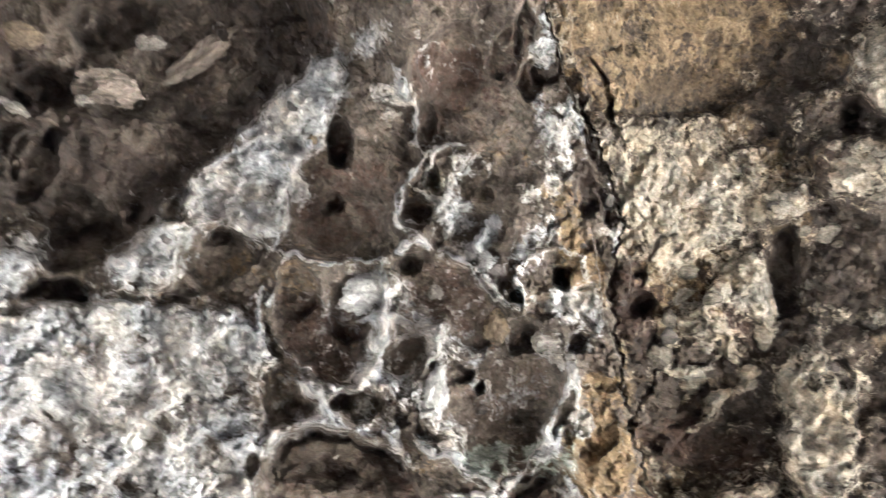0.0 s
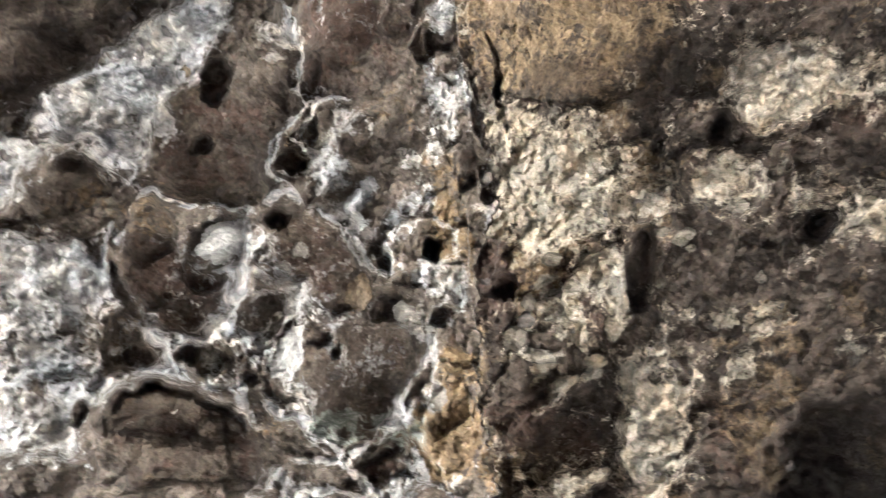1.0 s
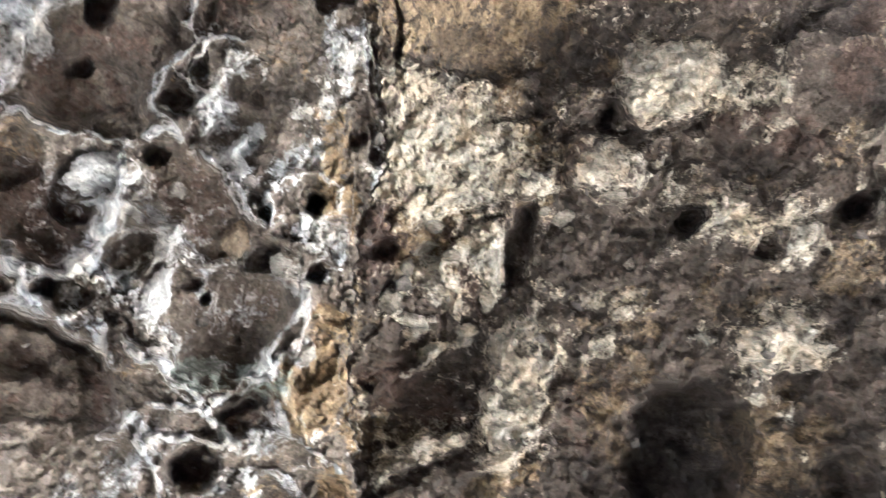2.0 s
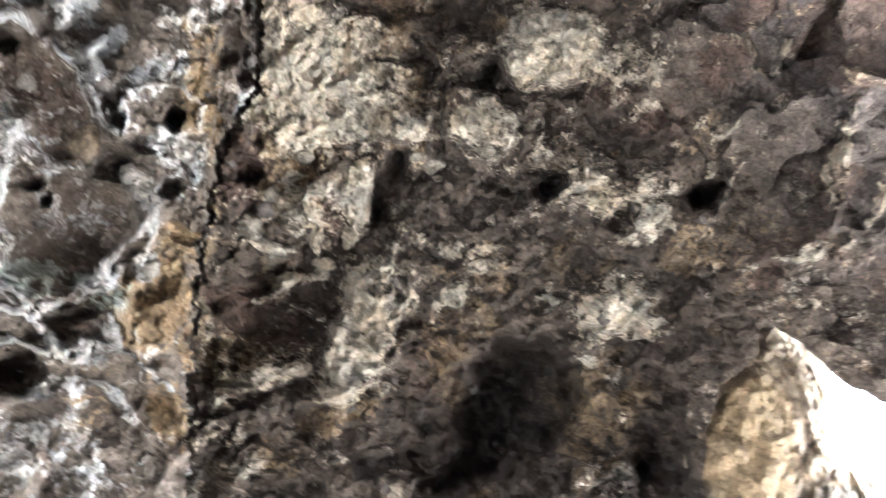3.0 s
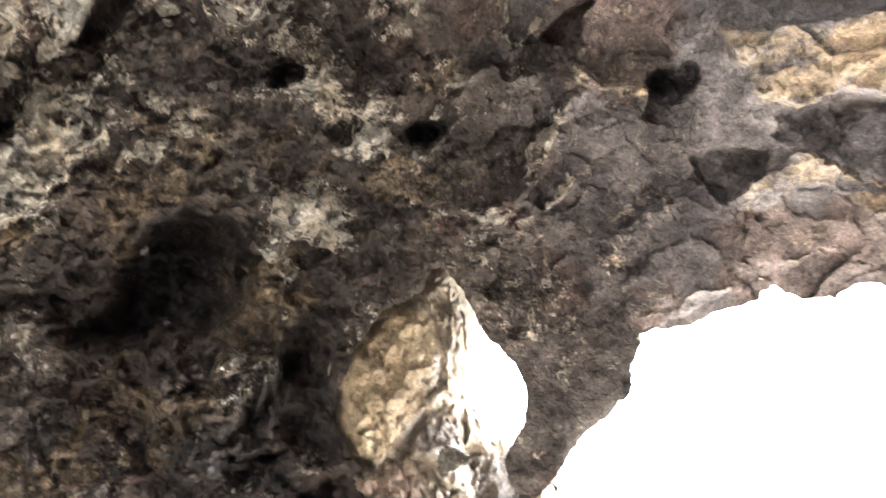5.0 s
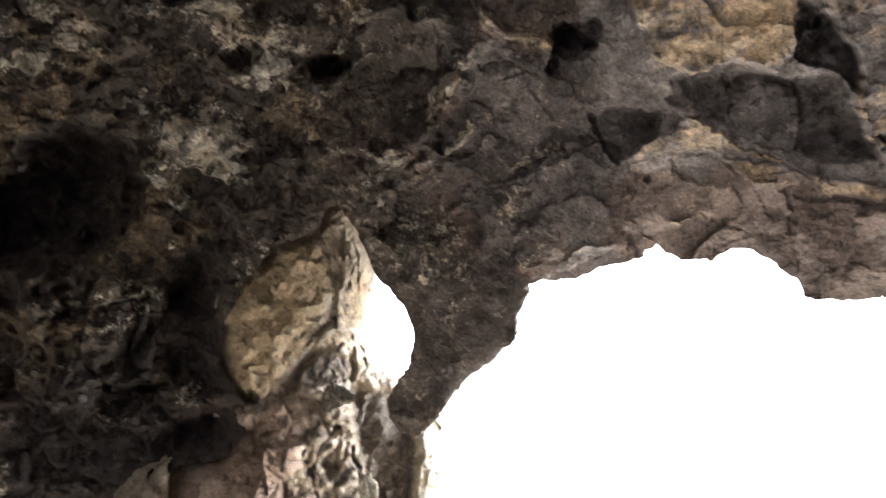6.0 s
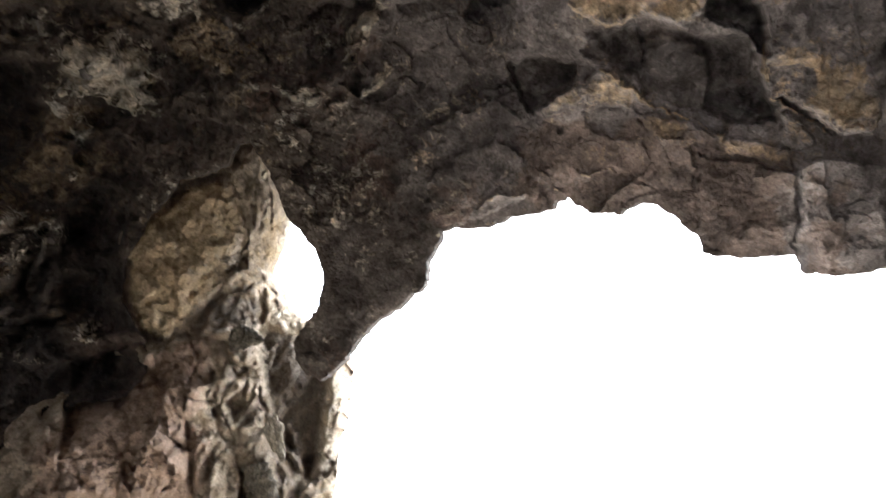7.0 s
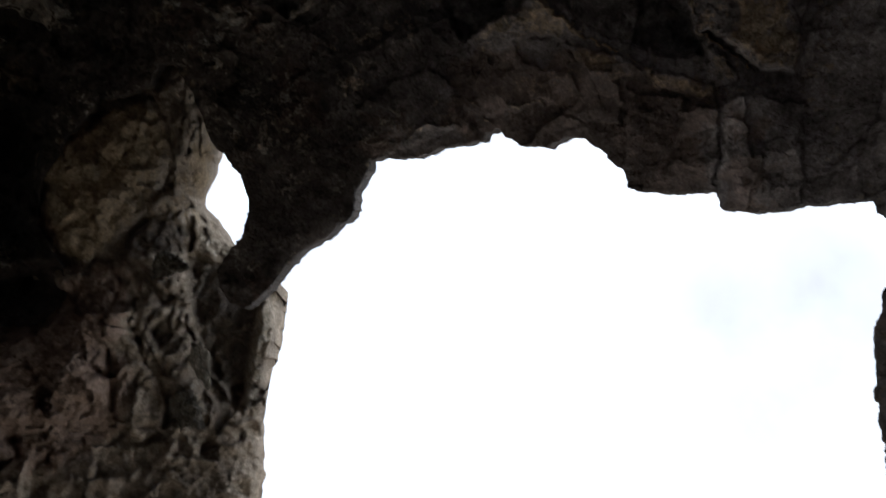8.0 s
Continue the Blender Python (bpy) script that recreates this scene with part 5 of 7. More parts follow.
patch("rust", 105.2, 20.3, 2.40, 2.40, 0, 0.7, 0.6)
patch("dark", 94.8, 26.5, 2.00, 1.36, 0, 0.3, 0.5)
patch("ochre", 105.5, 34.8, 2.40, 3.60, 0, 0.5, 0.7)
patch("ochre", 94.2, 38.1, 3.20, 1.60, 0, 0.5, 0.7)
# the wall beside the pillar, its shade painted dark: a mottled block, gaps and crusts
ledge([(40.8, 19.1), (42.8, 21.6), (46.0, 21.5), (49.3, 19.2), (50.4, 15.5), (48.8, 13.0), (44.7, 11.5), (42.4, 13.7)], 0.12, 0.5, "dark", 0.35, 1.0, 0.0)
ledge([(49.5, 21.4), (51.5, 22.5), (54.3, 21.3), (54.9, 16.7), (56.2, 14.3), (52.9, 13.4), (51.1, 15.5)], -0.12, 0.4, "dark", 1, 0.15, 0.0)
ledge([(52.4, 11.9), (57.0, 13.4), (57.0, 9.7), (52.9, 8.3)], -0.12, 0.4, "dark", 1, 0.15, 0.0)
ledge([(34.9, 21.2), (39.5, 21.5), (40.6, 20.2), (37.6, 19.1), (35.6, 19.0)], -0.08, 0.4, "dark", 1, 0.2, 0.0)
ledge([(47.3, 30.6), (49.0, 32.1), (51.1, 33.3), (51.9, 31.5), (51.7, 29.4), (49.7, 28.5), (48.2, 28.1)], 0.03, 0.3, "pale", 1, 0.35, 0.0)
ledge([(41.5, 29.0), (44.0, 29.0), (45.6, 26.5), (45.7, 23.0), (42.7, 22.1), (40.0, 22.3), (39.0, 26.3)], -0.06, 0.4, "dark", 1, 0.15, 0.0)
patch("pale", 48.4, 27.4, 0.96, 0.72, 0, 0.9, 0.6)
patch("pale", 54.8, 35.6, 1.60, 0.80, 0, 0.7, 0.9)
patch("pale", 45.1, 20.2, 1.60, 1.04, 0, 0.6, 0.9)
patch("rust", 38.4, 16.1, 2.80, 3.20, 0, 0.8, 0.4)
patch("rust", 52.7, 26.0, 2.00, 1.60, 0, 0.6, 0.5)
patch("pale", 38.2, 33.2, 1.36, 0.72, 0, 0.7, 0.7)
patch("pale", 33.1, 32.7, 2.00, 1.60, 0, 0.6, 0.8)
patch("pale", 51.2, 40.4, 2.40, 1.60, 0, 0.55, 0.9)
patch("pale", 53.3, 13.7, 1.20, 0.96, 0, 0.5, 0.9)
pit(61.0, 37.5, 1.44, 0.88, 15, 0.08, rim=0)
pit(54.0, 37.4, 0.72, 0.72, 0, 0.08, rim=0)
pit(47.7, 40.6, 1.12, 1.04, 0, 0.09, rim=0)
pit(51.5, 27.8, 1.36, 0.64, 10, 0.06, rim=0)
pit(50.7, 24.9, 0.72, 0.72, 0, 0.05, rim=0)
pit(49.2, 12.7, 1.04, 0.56, 15, 0.06, rim=0)
# the brown rock above the pale crust, and the slot below it, black with painted shade
ledge([(-39.4, 44.7), (-38.6, 47.4), (-30.6, 49.9), (-21.5, 51.4), (-26.5, 47.2), (-27.1, 45.3), (-29.5, 42.1), (-34.6, 43.6), (-37.4, 42.4)], 0.06, 0.4, "rust", 0.4, 0.8, 0.3)
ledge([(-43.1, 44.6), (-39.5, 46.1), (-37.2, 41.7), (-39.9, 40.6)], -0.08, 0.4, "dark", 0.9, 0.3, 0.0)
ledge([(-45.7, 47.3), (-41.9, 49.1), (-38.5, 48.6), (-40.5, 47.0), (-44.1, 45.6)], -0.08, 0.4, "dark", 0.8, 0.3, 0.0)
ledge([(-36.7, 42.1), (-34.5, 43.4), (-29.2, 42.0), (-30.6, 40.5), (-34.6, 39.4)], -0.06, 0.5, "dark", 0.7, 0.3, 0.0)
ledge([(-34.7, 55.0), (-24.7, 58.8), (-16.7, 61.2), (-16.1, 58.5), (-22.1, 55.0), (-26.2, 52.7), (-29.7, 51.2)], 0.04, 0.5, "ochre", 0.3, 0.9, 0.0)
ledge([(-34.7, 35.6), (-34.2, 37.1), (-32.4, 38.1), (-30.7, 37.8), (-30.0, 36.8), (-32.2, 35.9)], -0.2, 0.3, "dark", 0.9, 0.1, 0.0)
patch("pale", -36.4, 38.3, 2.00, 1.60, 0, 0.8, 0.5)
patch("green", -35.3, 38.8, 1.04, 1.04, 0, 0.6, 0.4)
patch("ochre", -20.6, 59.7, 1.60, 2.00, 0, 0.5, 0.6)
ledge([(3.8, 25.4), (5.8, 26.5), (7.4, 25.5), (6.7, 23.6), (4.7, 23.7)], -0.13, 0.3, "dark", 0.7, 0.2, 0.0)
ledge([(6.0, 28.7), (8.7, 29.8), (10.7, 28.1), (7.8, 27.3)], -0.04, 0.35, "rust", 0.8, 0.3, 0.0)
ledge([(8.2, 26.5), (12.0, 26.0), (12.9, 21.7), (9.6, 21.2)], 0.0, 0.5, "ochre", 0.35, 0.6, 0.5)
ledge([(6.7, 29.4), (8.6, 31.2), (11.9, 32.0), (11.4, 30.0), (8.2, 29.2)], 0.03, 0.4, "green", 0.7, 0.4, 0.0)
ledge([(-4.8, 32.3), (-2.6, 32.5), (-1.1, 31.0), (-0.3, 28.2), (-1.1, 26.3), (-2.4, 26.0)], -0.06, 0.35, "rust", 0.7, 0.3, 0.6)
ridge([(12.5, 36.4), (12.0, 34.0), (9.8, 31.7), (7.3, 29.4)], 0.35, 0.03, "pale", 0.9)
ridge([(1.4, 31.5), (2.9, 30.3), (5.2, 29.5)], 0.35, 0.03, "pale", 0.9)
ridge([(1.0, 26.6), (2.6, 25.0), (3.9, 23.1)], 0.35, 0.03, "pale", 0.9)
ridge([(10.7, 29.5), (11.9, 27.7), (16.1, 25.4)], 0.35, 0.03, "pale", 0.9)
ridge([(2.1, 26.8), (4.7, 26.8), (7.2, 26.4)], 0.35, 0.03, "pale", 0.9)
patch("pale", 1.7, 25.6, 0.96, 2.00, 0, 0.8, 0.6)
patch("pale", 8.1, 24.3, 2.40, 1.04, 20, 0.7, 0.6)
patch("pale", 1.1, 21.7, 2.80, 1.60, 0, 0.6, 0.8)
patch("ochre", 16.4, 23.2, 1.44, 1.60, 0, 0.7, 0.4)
# the block beside the pillar, darkened in colour to lie in shade
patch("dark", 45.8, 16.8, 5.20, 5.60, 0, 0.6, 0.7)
# high on the left, shade put into the colour once more
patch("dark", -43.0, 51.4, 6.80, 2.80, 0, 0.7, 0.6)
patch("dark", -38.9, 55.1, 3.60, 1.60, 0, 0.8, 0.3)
patch("dark", 34.2, 35.3, 6.40, 4.80, 0, 0.35, 0.9)
# the crusted rim of the large low hollow
# a groove under the upper edge, partly darkened with painted shade
ledge([(-13.2, 30.0), (-12.4, 31.5), (-10.0, 32.8), (-6.5, 32.7), (-3.4, 31.8), (-1.6, 30.2), (-2.6, 30.4), (-4.2, 31.2), (-6.6, 31.9), (-9.6, 31.8), (-11.5, 30.8), (-12.3, 29.3)], -0.12, 0.5, "dark", 0.4, 0.2)
ledge([(-12.6, 31.6), (-9.8, 32.9), (-6.5, 32.8), (-3.4, 32.0), (-2.0, 29.6), (-5.0, 29.2), (-10.0, 29.0), (-12.6, 28.6)], -0.14, 1.8)
# shade of the hollow's upper part, painted as a dark oval
patch("dark", -7.2, 30.2, 4.2, 1.9, 0, 0.5, 0.4)
ledge([(-14.0, 30.0), (-13.2, 32.2), (-10.6, 33.6), (-6.5, 33.6), (-3.4, 32.9), (-1.2, 30.8), (-2.0, 30.3), (-3.6, 31.7), (-6.5, 32.4), (-9.9, 32.4), (-12.3, 31.1), (-13.2, 29.6)], 0.03, 0.4, "pale", 1.0, 0.45)
ridge([(-13.6, 30.2), (-12.8, 31.9), (-10.7, 33.1), (-7.9, 33.1), (-6.0, 32.8), (-3.7, 32.6), (-2.5, 31.5)], 0.5, 0.035, "pale", 1.0)
ridge([(-14.3, 35.9), (-10.2, 34.9), (-8.6, 33.7), (-6.0, 32.8)], 0.55, 0.03, "pale", 1.0)
ridge([(-6.7, 36.9), (-4.5, 35.2), (-2.9, 33.6), (-2.4, 31.9)], 0.6, 0.03, "pale", 1.0)
ridge([(-2.5, 37.0), (-1.8, 34.6), (-1.6, 32.3), (0.1, 31.6)], 0.5, 0.03, "pale", 1.0)
patch("pale", -4.6, 34.0, 2.2, 1.5, -20, 0.6, 0.5)
patch("pale", -13.6, 34.2, 1.6, 1.8, 0, 0.6, 0.6)
# FORMS END
crust = ease(MASKS["pale"], 0.35, 0.7)
PROUD += crust * ((1 - 0.75 * roof) * (0.024 * knobs + 0.012 * grains + 0.003 * fine + 0.006 * fractal(P0, 13.0, 2, 67))).reshape(SHAPE)

# ---- from relief to rock ----
SQ = math.cos(radians(20))
cut = np.maximum(outline_distance(AZG, EL, WINDOW, SQ), outline_distance(AZG % 360, EL, MOUTH, 0.8))
cut = cut + EDGE_NOISE * np.where(np.abs(AZG % 360 - 275) < 40, 3.0, 0.7)
# the lip of the openings turns outwards
LIP = 0.9
PROUD = np.maximum(PROUD, -0.60 + 0.1 * np.tanh((PROUD + 0.60) / 0.3))
PROUD *= 0.4 + 0.6 * ease(-cut, 0.2, 2.2)  # no loose crumbs along the edges
radius = room_radius(AZG, EL) + set_back(AZG, EL) - PROUD
edge = np.clip(1 + cut / LIP, 0, 1)
radius = radius + 0.012 * (1 - np.sqrt(1 - np.minimum(edge, 0.999) ** 2))
# pull the outermost ring onto the outline
gu, gv = np.gradient(cut, axis=0), np.gradient(cut, axis=1)
da = np.gradient(AZG, axis=0) * SQ
de = np.gradient(EL, axis=1)
shear = np.gradient(EL, axis=0) / da
gy = gv / de
gx = gu / da - gy * shear
size_ = np.hypot(gx, gy) + 1e-6
step = np.maximum(da, de) * 1.45
on_rim = (cut > 0) & (cut < step) & (size_ > 0.3)
shift = np.where(on_rim, cut / np.maximum(size_, 0.6), 0)
AZS, ELS = AZG - shift * gx / size_ / SQ, EL - shift * gy / size_
VERTS = place(AZS, ELS, radius)
VERTS[..., 2] = np.maximum(VERTS[..., 2], -EYE - 0.05) + EYE
VERTS = VERTS.reshape(-1, 3)

na, ne = SHAPE
i_, j_ = np.meshgrid(np.arange(na), np.arange(ne - 1), indexing="ij")
i2 = (i_ + 1) % na
QUADS = np.stack([i_ * ne + j_, i_ * ne + j_ + 1, i2 * ne + j_ + 1, i2 * ne + j_], -1).reshape(-1, 4)
gone = ((cut > 0) & ~on_rim).ravel()
QUADS = QUADS[~gone[QUADS].any(1) & ~(on_rim.ravel()[QUADS].all(1))]


def surface(name, verts, quads, material, masks=None):
    """One mesh object from the used part of a lattice, smooth, with its colour masks."""
    used, back_ = np.unique(quads, return_inverse=True)
    me = bpy.data.meshes.new(name)
    faces = back_.reshape(quads.shape)
    me.vertices.add(len(used))
    me.vertices.foreach_set("co", verts[used].astype(np.float32).ravel())
    me.loops.add(faces.size)
    me.loops.foreach_set("vertex_index", faces.astype(np.int32).ravel())
    me.polygons.add(len(faces))
    me.polygons.foreach_set("loop_start", np.arange(0, faces.size, faces.shape[1], dtype=np.int32))
    me.polygons.foreach_set("use_smooth", np.ones(len(faces), bool))
    me.update(calc_edges=True)
    for key, values in (masks or {}).items():
        values = values.ravel()[used]
        if values.max() > 0.02:
            me.attributes.new(key, "FLOAT", "POINT").data.foreach_set("value", values.astype(np.float32))
    me.materials.append(material)
    return new(name, me)


def rim_strip(name, quads, verts, material, depth, masks):
    """The thickness of the rock round the openings: the free edges of the shell drawn outwards."""
    e_ = np.concatenate([quads[:, [0, 1]], quads[:, [1, 2]], quads[:, [2, 3]], quads[:, [3, 0]]])
    key = np.sort(e_, 1)
    key = key[:, 0] * (len(verts) + 1) + key[:, 1]
    _, first, count = np.unique(key, return_index=True, return_counts=True)
    free = e_[first[count == 1]]
    mids = verts[free].mean(1)
    free = free[(mids[:, 2] > 0.02) & (mids[:, 2] < EYE + 2.1)]
    ids, inv = np.unique(free, return_inverse=True)
    inv = inv.reshape(-1, 2)
    eye = np.array(CENTRE)
    levels = [verts[ids]]
    for k in (0.25, 0.6, 1.0):
        out = verts[ids] - eye
        out = out / np.linalg.norm(out, axis=1)[:, None]
        levels.append(verts[ids] + out * depth * k)
    n_ = len(ids)
    quads_ = np.concatenate([np.stack([inv[:, 1] + n_ * k, inv[:, 0] + n_ * k, inv[:, 0] + n_ * (k + 1), inv[:, 1] + n_ * (k + 1)], 1) for k in range(3)])
    return surface(name, np.concatenate(levels), quads_, material)


rim = rim_strip("trim", QUADS, VERTS, CAVE, 0.40, MASKS)
tagged(rim, "broken rock edge round the cave window and mouth", "rock edge", kind="structure")

# the pitted mass overhangs the crack: its edge turns back, and the wall runs on behind it
steps = set_back(AZG, EL).ravel()[QUADS]
mids = AZG.ravel()[QUADS].mean(1)
mid_e = EL.ravel()[QUADS].mean(1)
spans = (np.abs(mids - crack_bearing(mid_e)) < 1.0) & (np.ptp(steps, axis=1) > 0.05) & (mid_e > 18.5) & (mid_e < 63)
QUADS = QUADS[~spans]
lane_e = np.arange(18.0, 63.5, 0.12)
lane_s = np.linspace(0, 1, 40)
LE, LS = np.meshgrid(lane_e, lane_s, indexing="ij")
edge_az = crack_bearing(LE)
col_w = np.searchsorted(AZ, edge_az - 0.12)
row_w = np.clip(np.rint(np.interp(((LE - low[col_w]) / (high - low)[col_w]), [0, 1], [26, 26 + int(425 * FINENESS)])).astype(int), 0, EL.shape[1] - 1)
near_r = radius[col_w, row_w]
far_r = room_radius(edge_az, LE) + set_back(edge_az + 0.5, LE)
for name, bearing, off in (
        ("under", edge_az + 0.06 - 2.6 * LS ** 1.3, near_r + (far_r - near_r) * LS),
        ("behind", edge_az + 0.6 - 4.0 * LS, far_r)):
    at_ = (ways(bearing, LE) * off[..., None]).reshape(-1, 3)
    off = off - (0.05 * fractal(at_, 6.0, 4, 151, 0.6)).reshape(off.shape) * (ease(LS, 0, 0.2) if name == "under" else 1)
    start = len(VERTS)
    more = place(bearing, LE, off)
    more[..., 2] += EYE
    VERTS = np.concatenate([VERTS, more.reshape(-1, 3)])
    n1, n2 = LE.shape
    ii, jj = np.meshgrid(np.arange(n1 - 1), np.arange(n2 - 1), indexing="ij")
    q = start + np.stack([ii * n2 + jj, ii * n2 + jj + 1, (ii + 1) * n2 + jj + 1, (ii + 1) * n2 + jj], -1).reshape(-1, 4)
    QUADS = np.concatenate([QUADS, q])
    AZS = np.concatenate([AZS.ravel(), np.full(at_.shape[0], 10.0 if name == "under" else 25.0)])
    ELS = np.concatenate([ELS.ravel(), np.full(at_.shape[0], 40.0)])
    blot = fractal(at_, 4.0, 4, 153, 0.6)
    for key in MASKS:
        fresh = {"dark": 0.5 * ease(blot, -0.2, 0.5), "pale": 0.5 * ease(-blot, 0.1, 0.6), "west": np.full(len(at_), float(name == "under"))}.get(key, np.zeros(len(at_)))
        MASKS[key] = np.concatenate([MASKS[key].ravel(), fresh])

mid_az = AZS.ravel()[QUADS].mean(1)
mid_el = ELS.ravel()[QUADS].mean(1)
is_west = mid_az < crack_bearing(mid_el)
is_roof = ~is_west & ((mid_az + 0.2 * (mid_el - 25) > 65) & (mid_az < 125) | (mid_el > 66))
is_back = ~is_west & ~is_roof & (mid_az > 125)
is_mid = ~is_west & ~is_roof & ~is_back
for name, pick, mat, label in (
        ("wall_west", is_west, CAVE, "pitted grey and ochre rock wall with thin honeycomb ridges"),
        ("wall_north", is_mid, CAVE, "dark brown conglomerate cave wall with pale crusts and hollows"),
        ("ceiling", is_roof, CAVE, "dusky blocky rock roof arching over the cave window"),
        ("wall_south", is_back, CAVE, "plain brown rock wall round the wide cave mouth")):
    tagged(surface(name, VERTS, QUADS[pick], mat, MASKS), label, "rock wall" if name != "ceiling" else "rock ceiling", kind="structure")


# ---- the rock mass beside the window, in the same polar form ----
def rock_mass(name, outline, r0, az_span, el_span, step_, material, form, round_off=5.0, deep=0.5, seed=0, squeeze=0.94, edge=0.5, az_from=0.0, lean_out=0.0):
    """A free-standing mass of rock: a rough front with the given outline, rounded off at its edge, and a plain back."""
    a1 = np.arange(az_span[0], az_span[1], step_)
    e1 = np.arange(el_span[0], el_span[1], step_)
    A, E_ = np.meshgrid(a1, e1, indexing="ij")
    p = (ways(A, E_) * 4.5).reshape(-1, 3)
    d = outline_distance(A, E_, outline, squeeze) + edge * (fractal(p, 4.5, 3, seed + 3) * 0.5 + smooth_noise(p * 34, seed + 4) * 0.2).reshape(A.shape)
    proud, masks = form(A, E_, p, d)
    t = np.clip(1 - d / round_off, 0, 1)
    r = r0 + lean_out * np.clip(A - az_from, -2, 15) * (0.75 + 0.25 * ease(E_, 10, 16)) - 0.72 * proud + deep * (1 - np.sqrt(1 - np.minimum(t, 0.999) ** 2))
    gx_, gy_ = np.gradient(d, step_ * squeeze, step_)
    g = np.hypot(gx_, gy_) + 1e-6
    ring = (d < 0) & (d > -step_ * 1.5) & (g > 0.3)
    move = np.where(ring, -d / np.maximum(g, 0.6), 0)
    front = place(A + move * gx_ / g / squeeze, E_ + move * gy_ / g, r).reshape(-1, 3) + np.array(CENTRE)
    n1, n2 = A.shape
    ii, jj = np.meshgrid(np.arange(n1 - 1), np.arange(n2 - 1), indexing="ij")
    q = np.stack([ii * n2 + jj, ii * n2 + jj + 1, (ii + 1) * n2 + jj + 1, (ii + 1) * n2 + jj], -1).reshape(-1, 4)
    out = ((d < 0) & ~ring).ravel()
    q = q[~out[q].any(1) & ~ring.ravel()[q].all(1)]
    e_ = np.concatenate([q[:, [0, 1]], q[:, [1, 2]], q[:, [2, 3]], q[:, [3, 0]]])
    key = np.sort(e_, 1)
    _, first, count = np.unique(key[:, 0] * len(front) + key[:, 1], return_index=True, return_counts=True)
    free = e_[first[count == 1]]
    ids, inv = np.unique(free, return_inverse=True)
    inv = inv.reshape(-1, 2) + len(front)
    away = front[ids] - np.array(CENTRE)
    away /= np.linalg.norm(away, axis=1)[:, None]
    behind = front[ids] + away * 0.25 + fractal(front[ids], 3.0, 2, seed)[:, None] * 0.05
    lookup = np.zeros(len(front), int)
    lookup[ids] = np.arange(len(ids)) + len(front)
    q2 = np.stack([free[:, 1], free[:, 0], lookup[free[:, 0]], lookup[free[:, 1]]], 1)
    # the back closes in rings towards a blunt middle
    heart = behind.mean(0)
    out_ = (heart - np.array(CENTRE)) / np.linalg.norm(heart - np.array(CENTRE))
    rings = [behind] + [heart + (behind - heart) * k + out_ * far + fractal(behind * k, 3.0, 2, seed + 8)[:, None] * 0.04 for k, far in ((0.7, 0.4), (0.35, 0.55), (0.01, 0.6))]
    quads_ = [q, q2]
    for k in range(3):
        off = len(ids) * k
        quads_.append(np.stack([lookup[free[:, 1]] + off, lookup[free[:, 0]] + off, lookup[free[:, 0]] + off + len(ids), lookup[free[:, 1]] + off + len(ids)], 1))
    return surface(name, np.concatenate([front, *rings]), np.concatenate(quads_), material,
                   {k: np.concatenate([v.ravel(), np.zeros(len(ids) * 4)]) for k, v in masks.items()})


def spot(A, E_, az, el, across, up, lean=0.0, squeeze=0.94, wob=0.0):
    u, v = (A - az) * squeeze + wob, E_ - el + wob
    c_, s_ = math.cos(radians(lean)), math.sin(radians(lean))
    return 1 - np.hypot((u * c_ + v * s_) / across, (v * c_ - u * s_) / up)


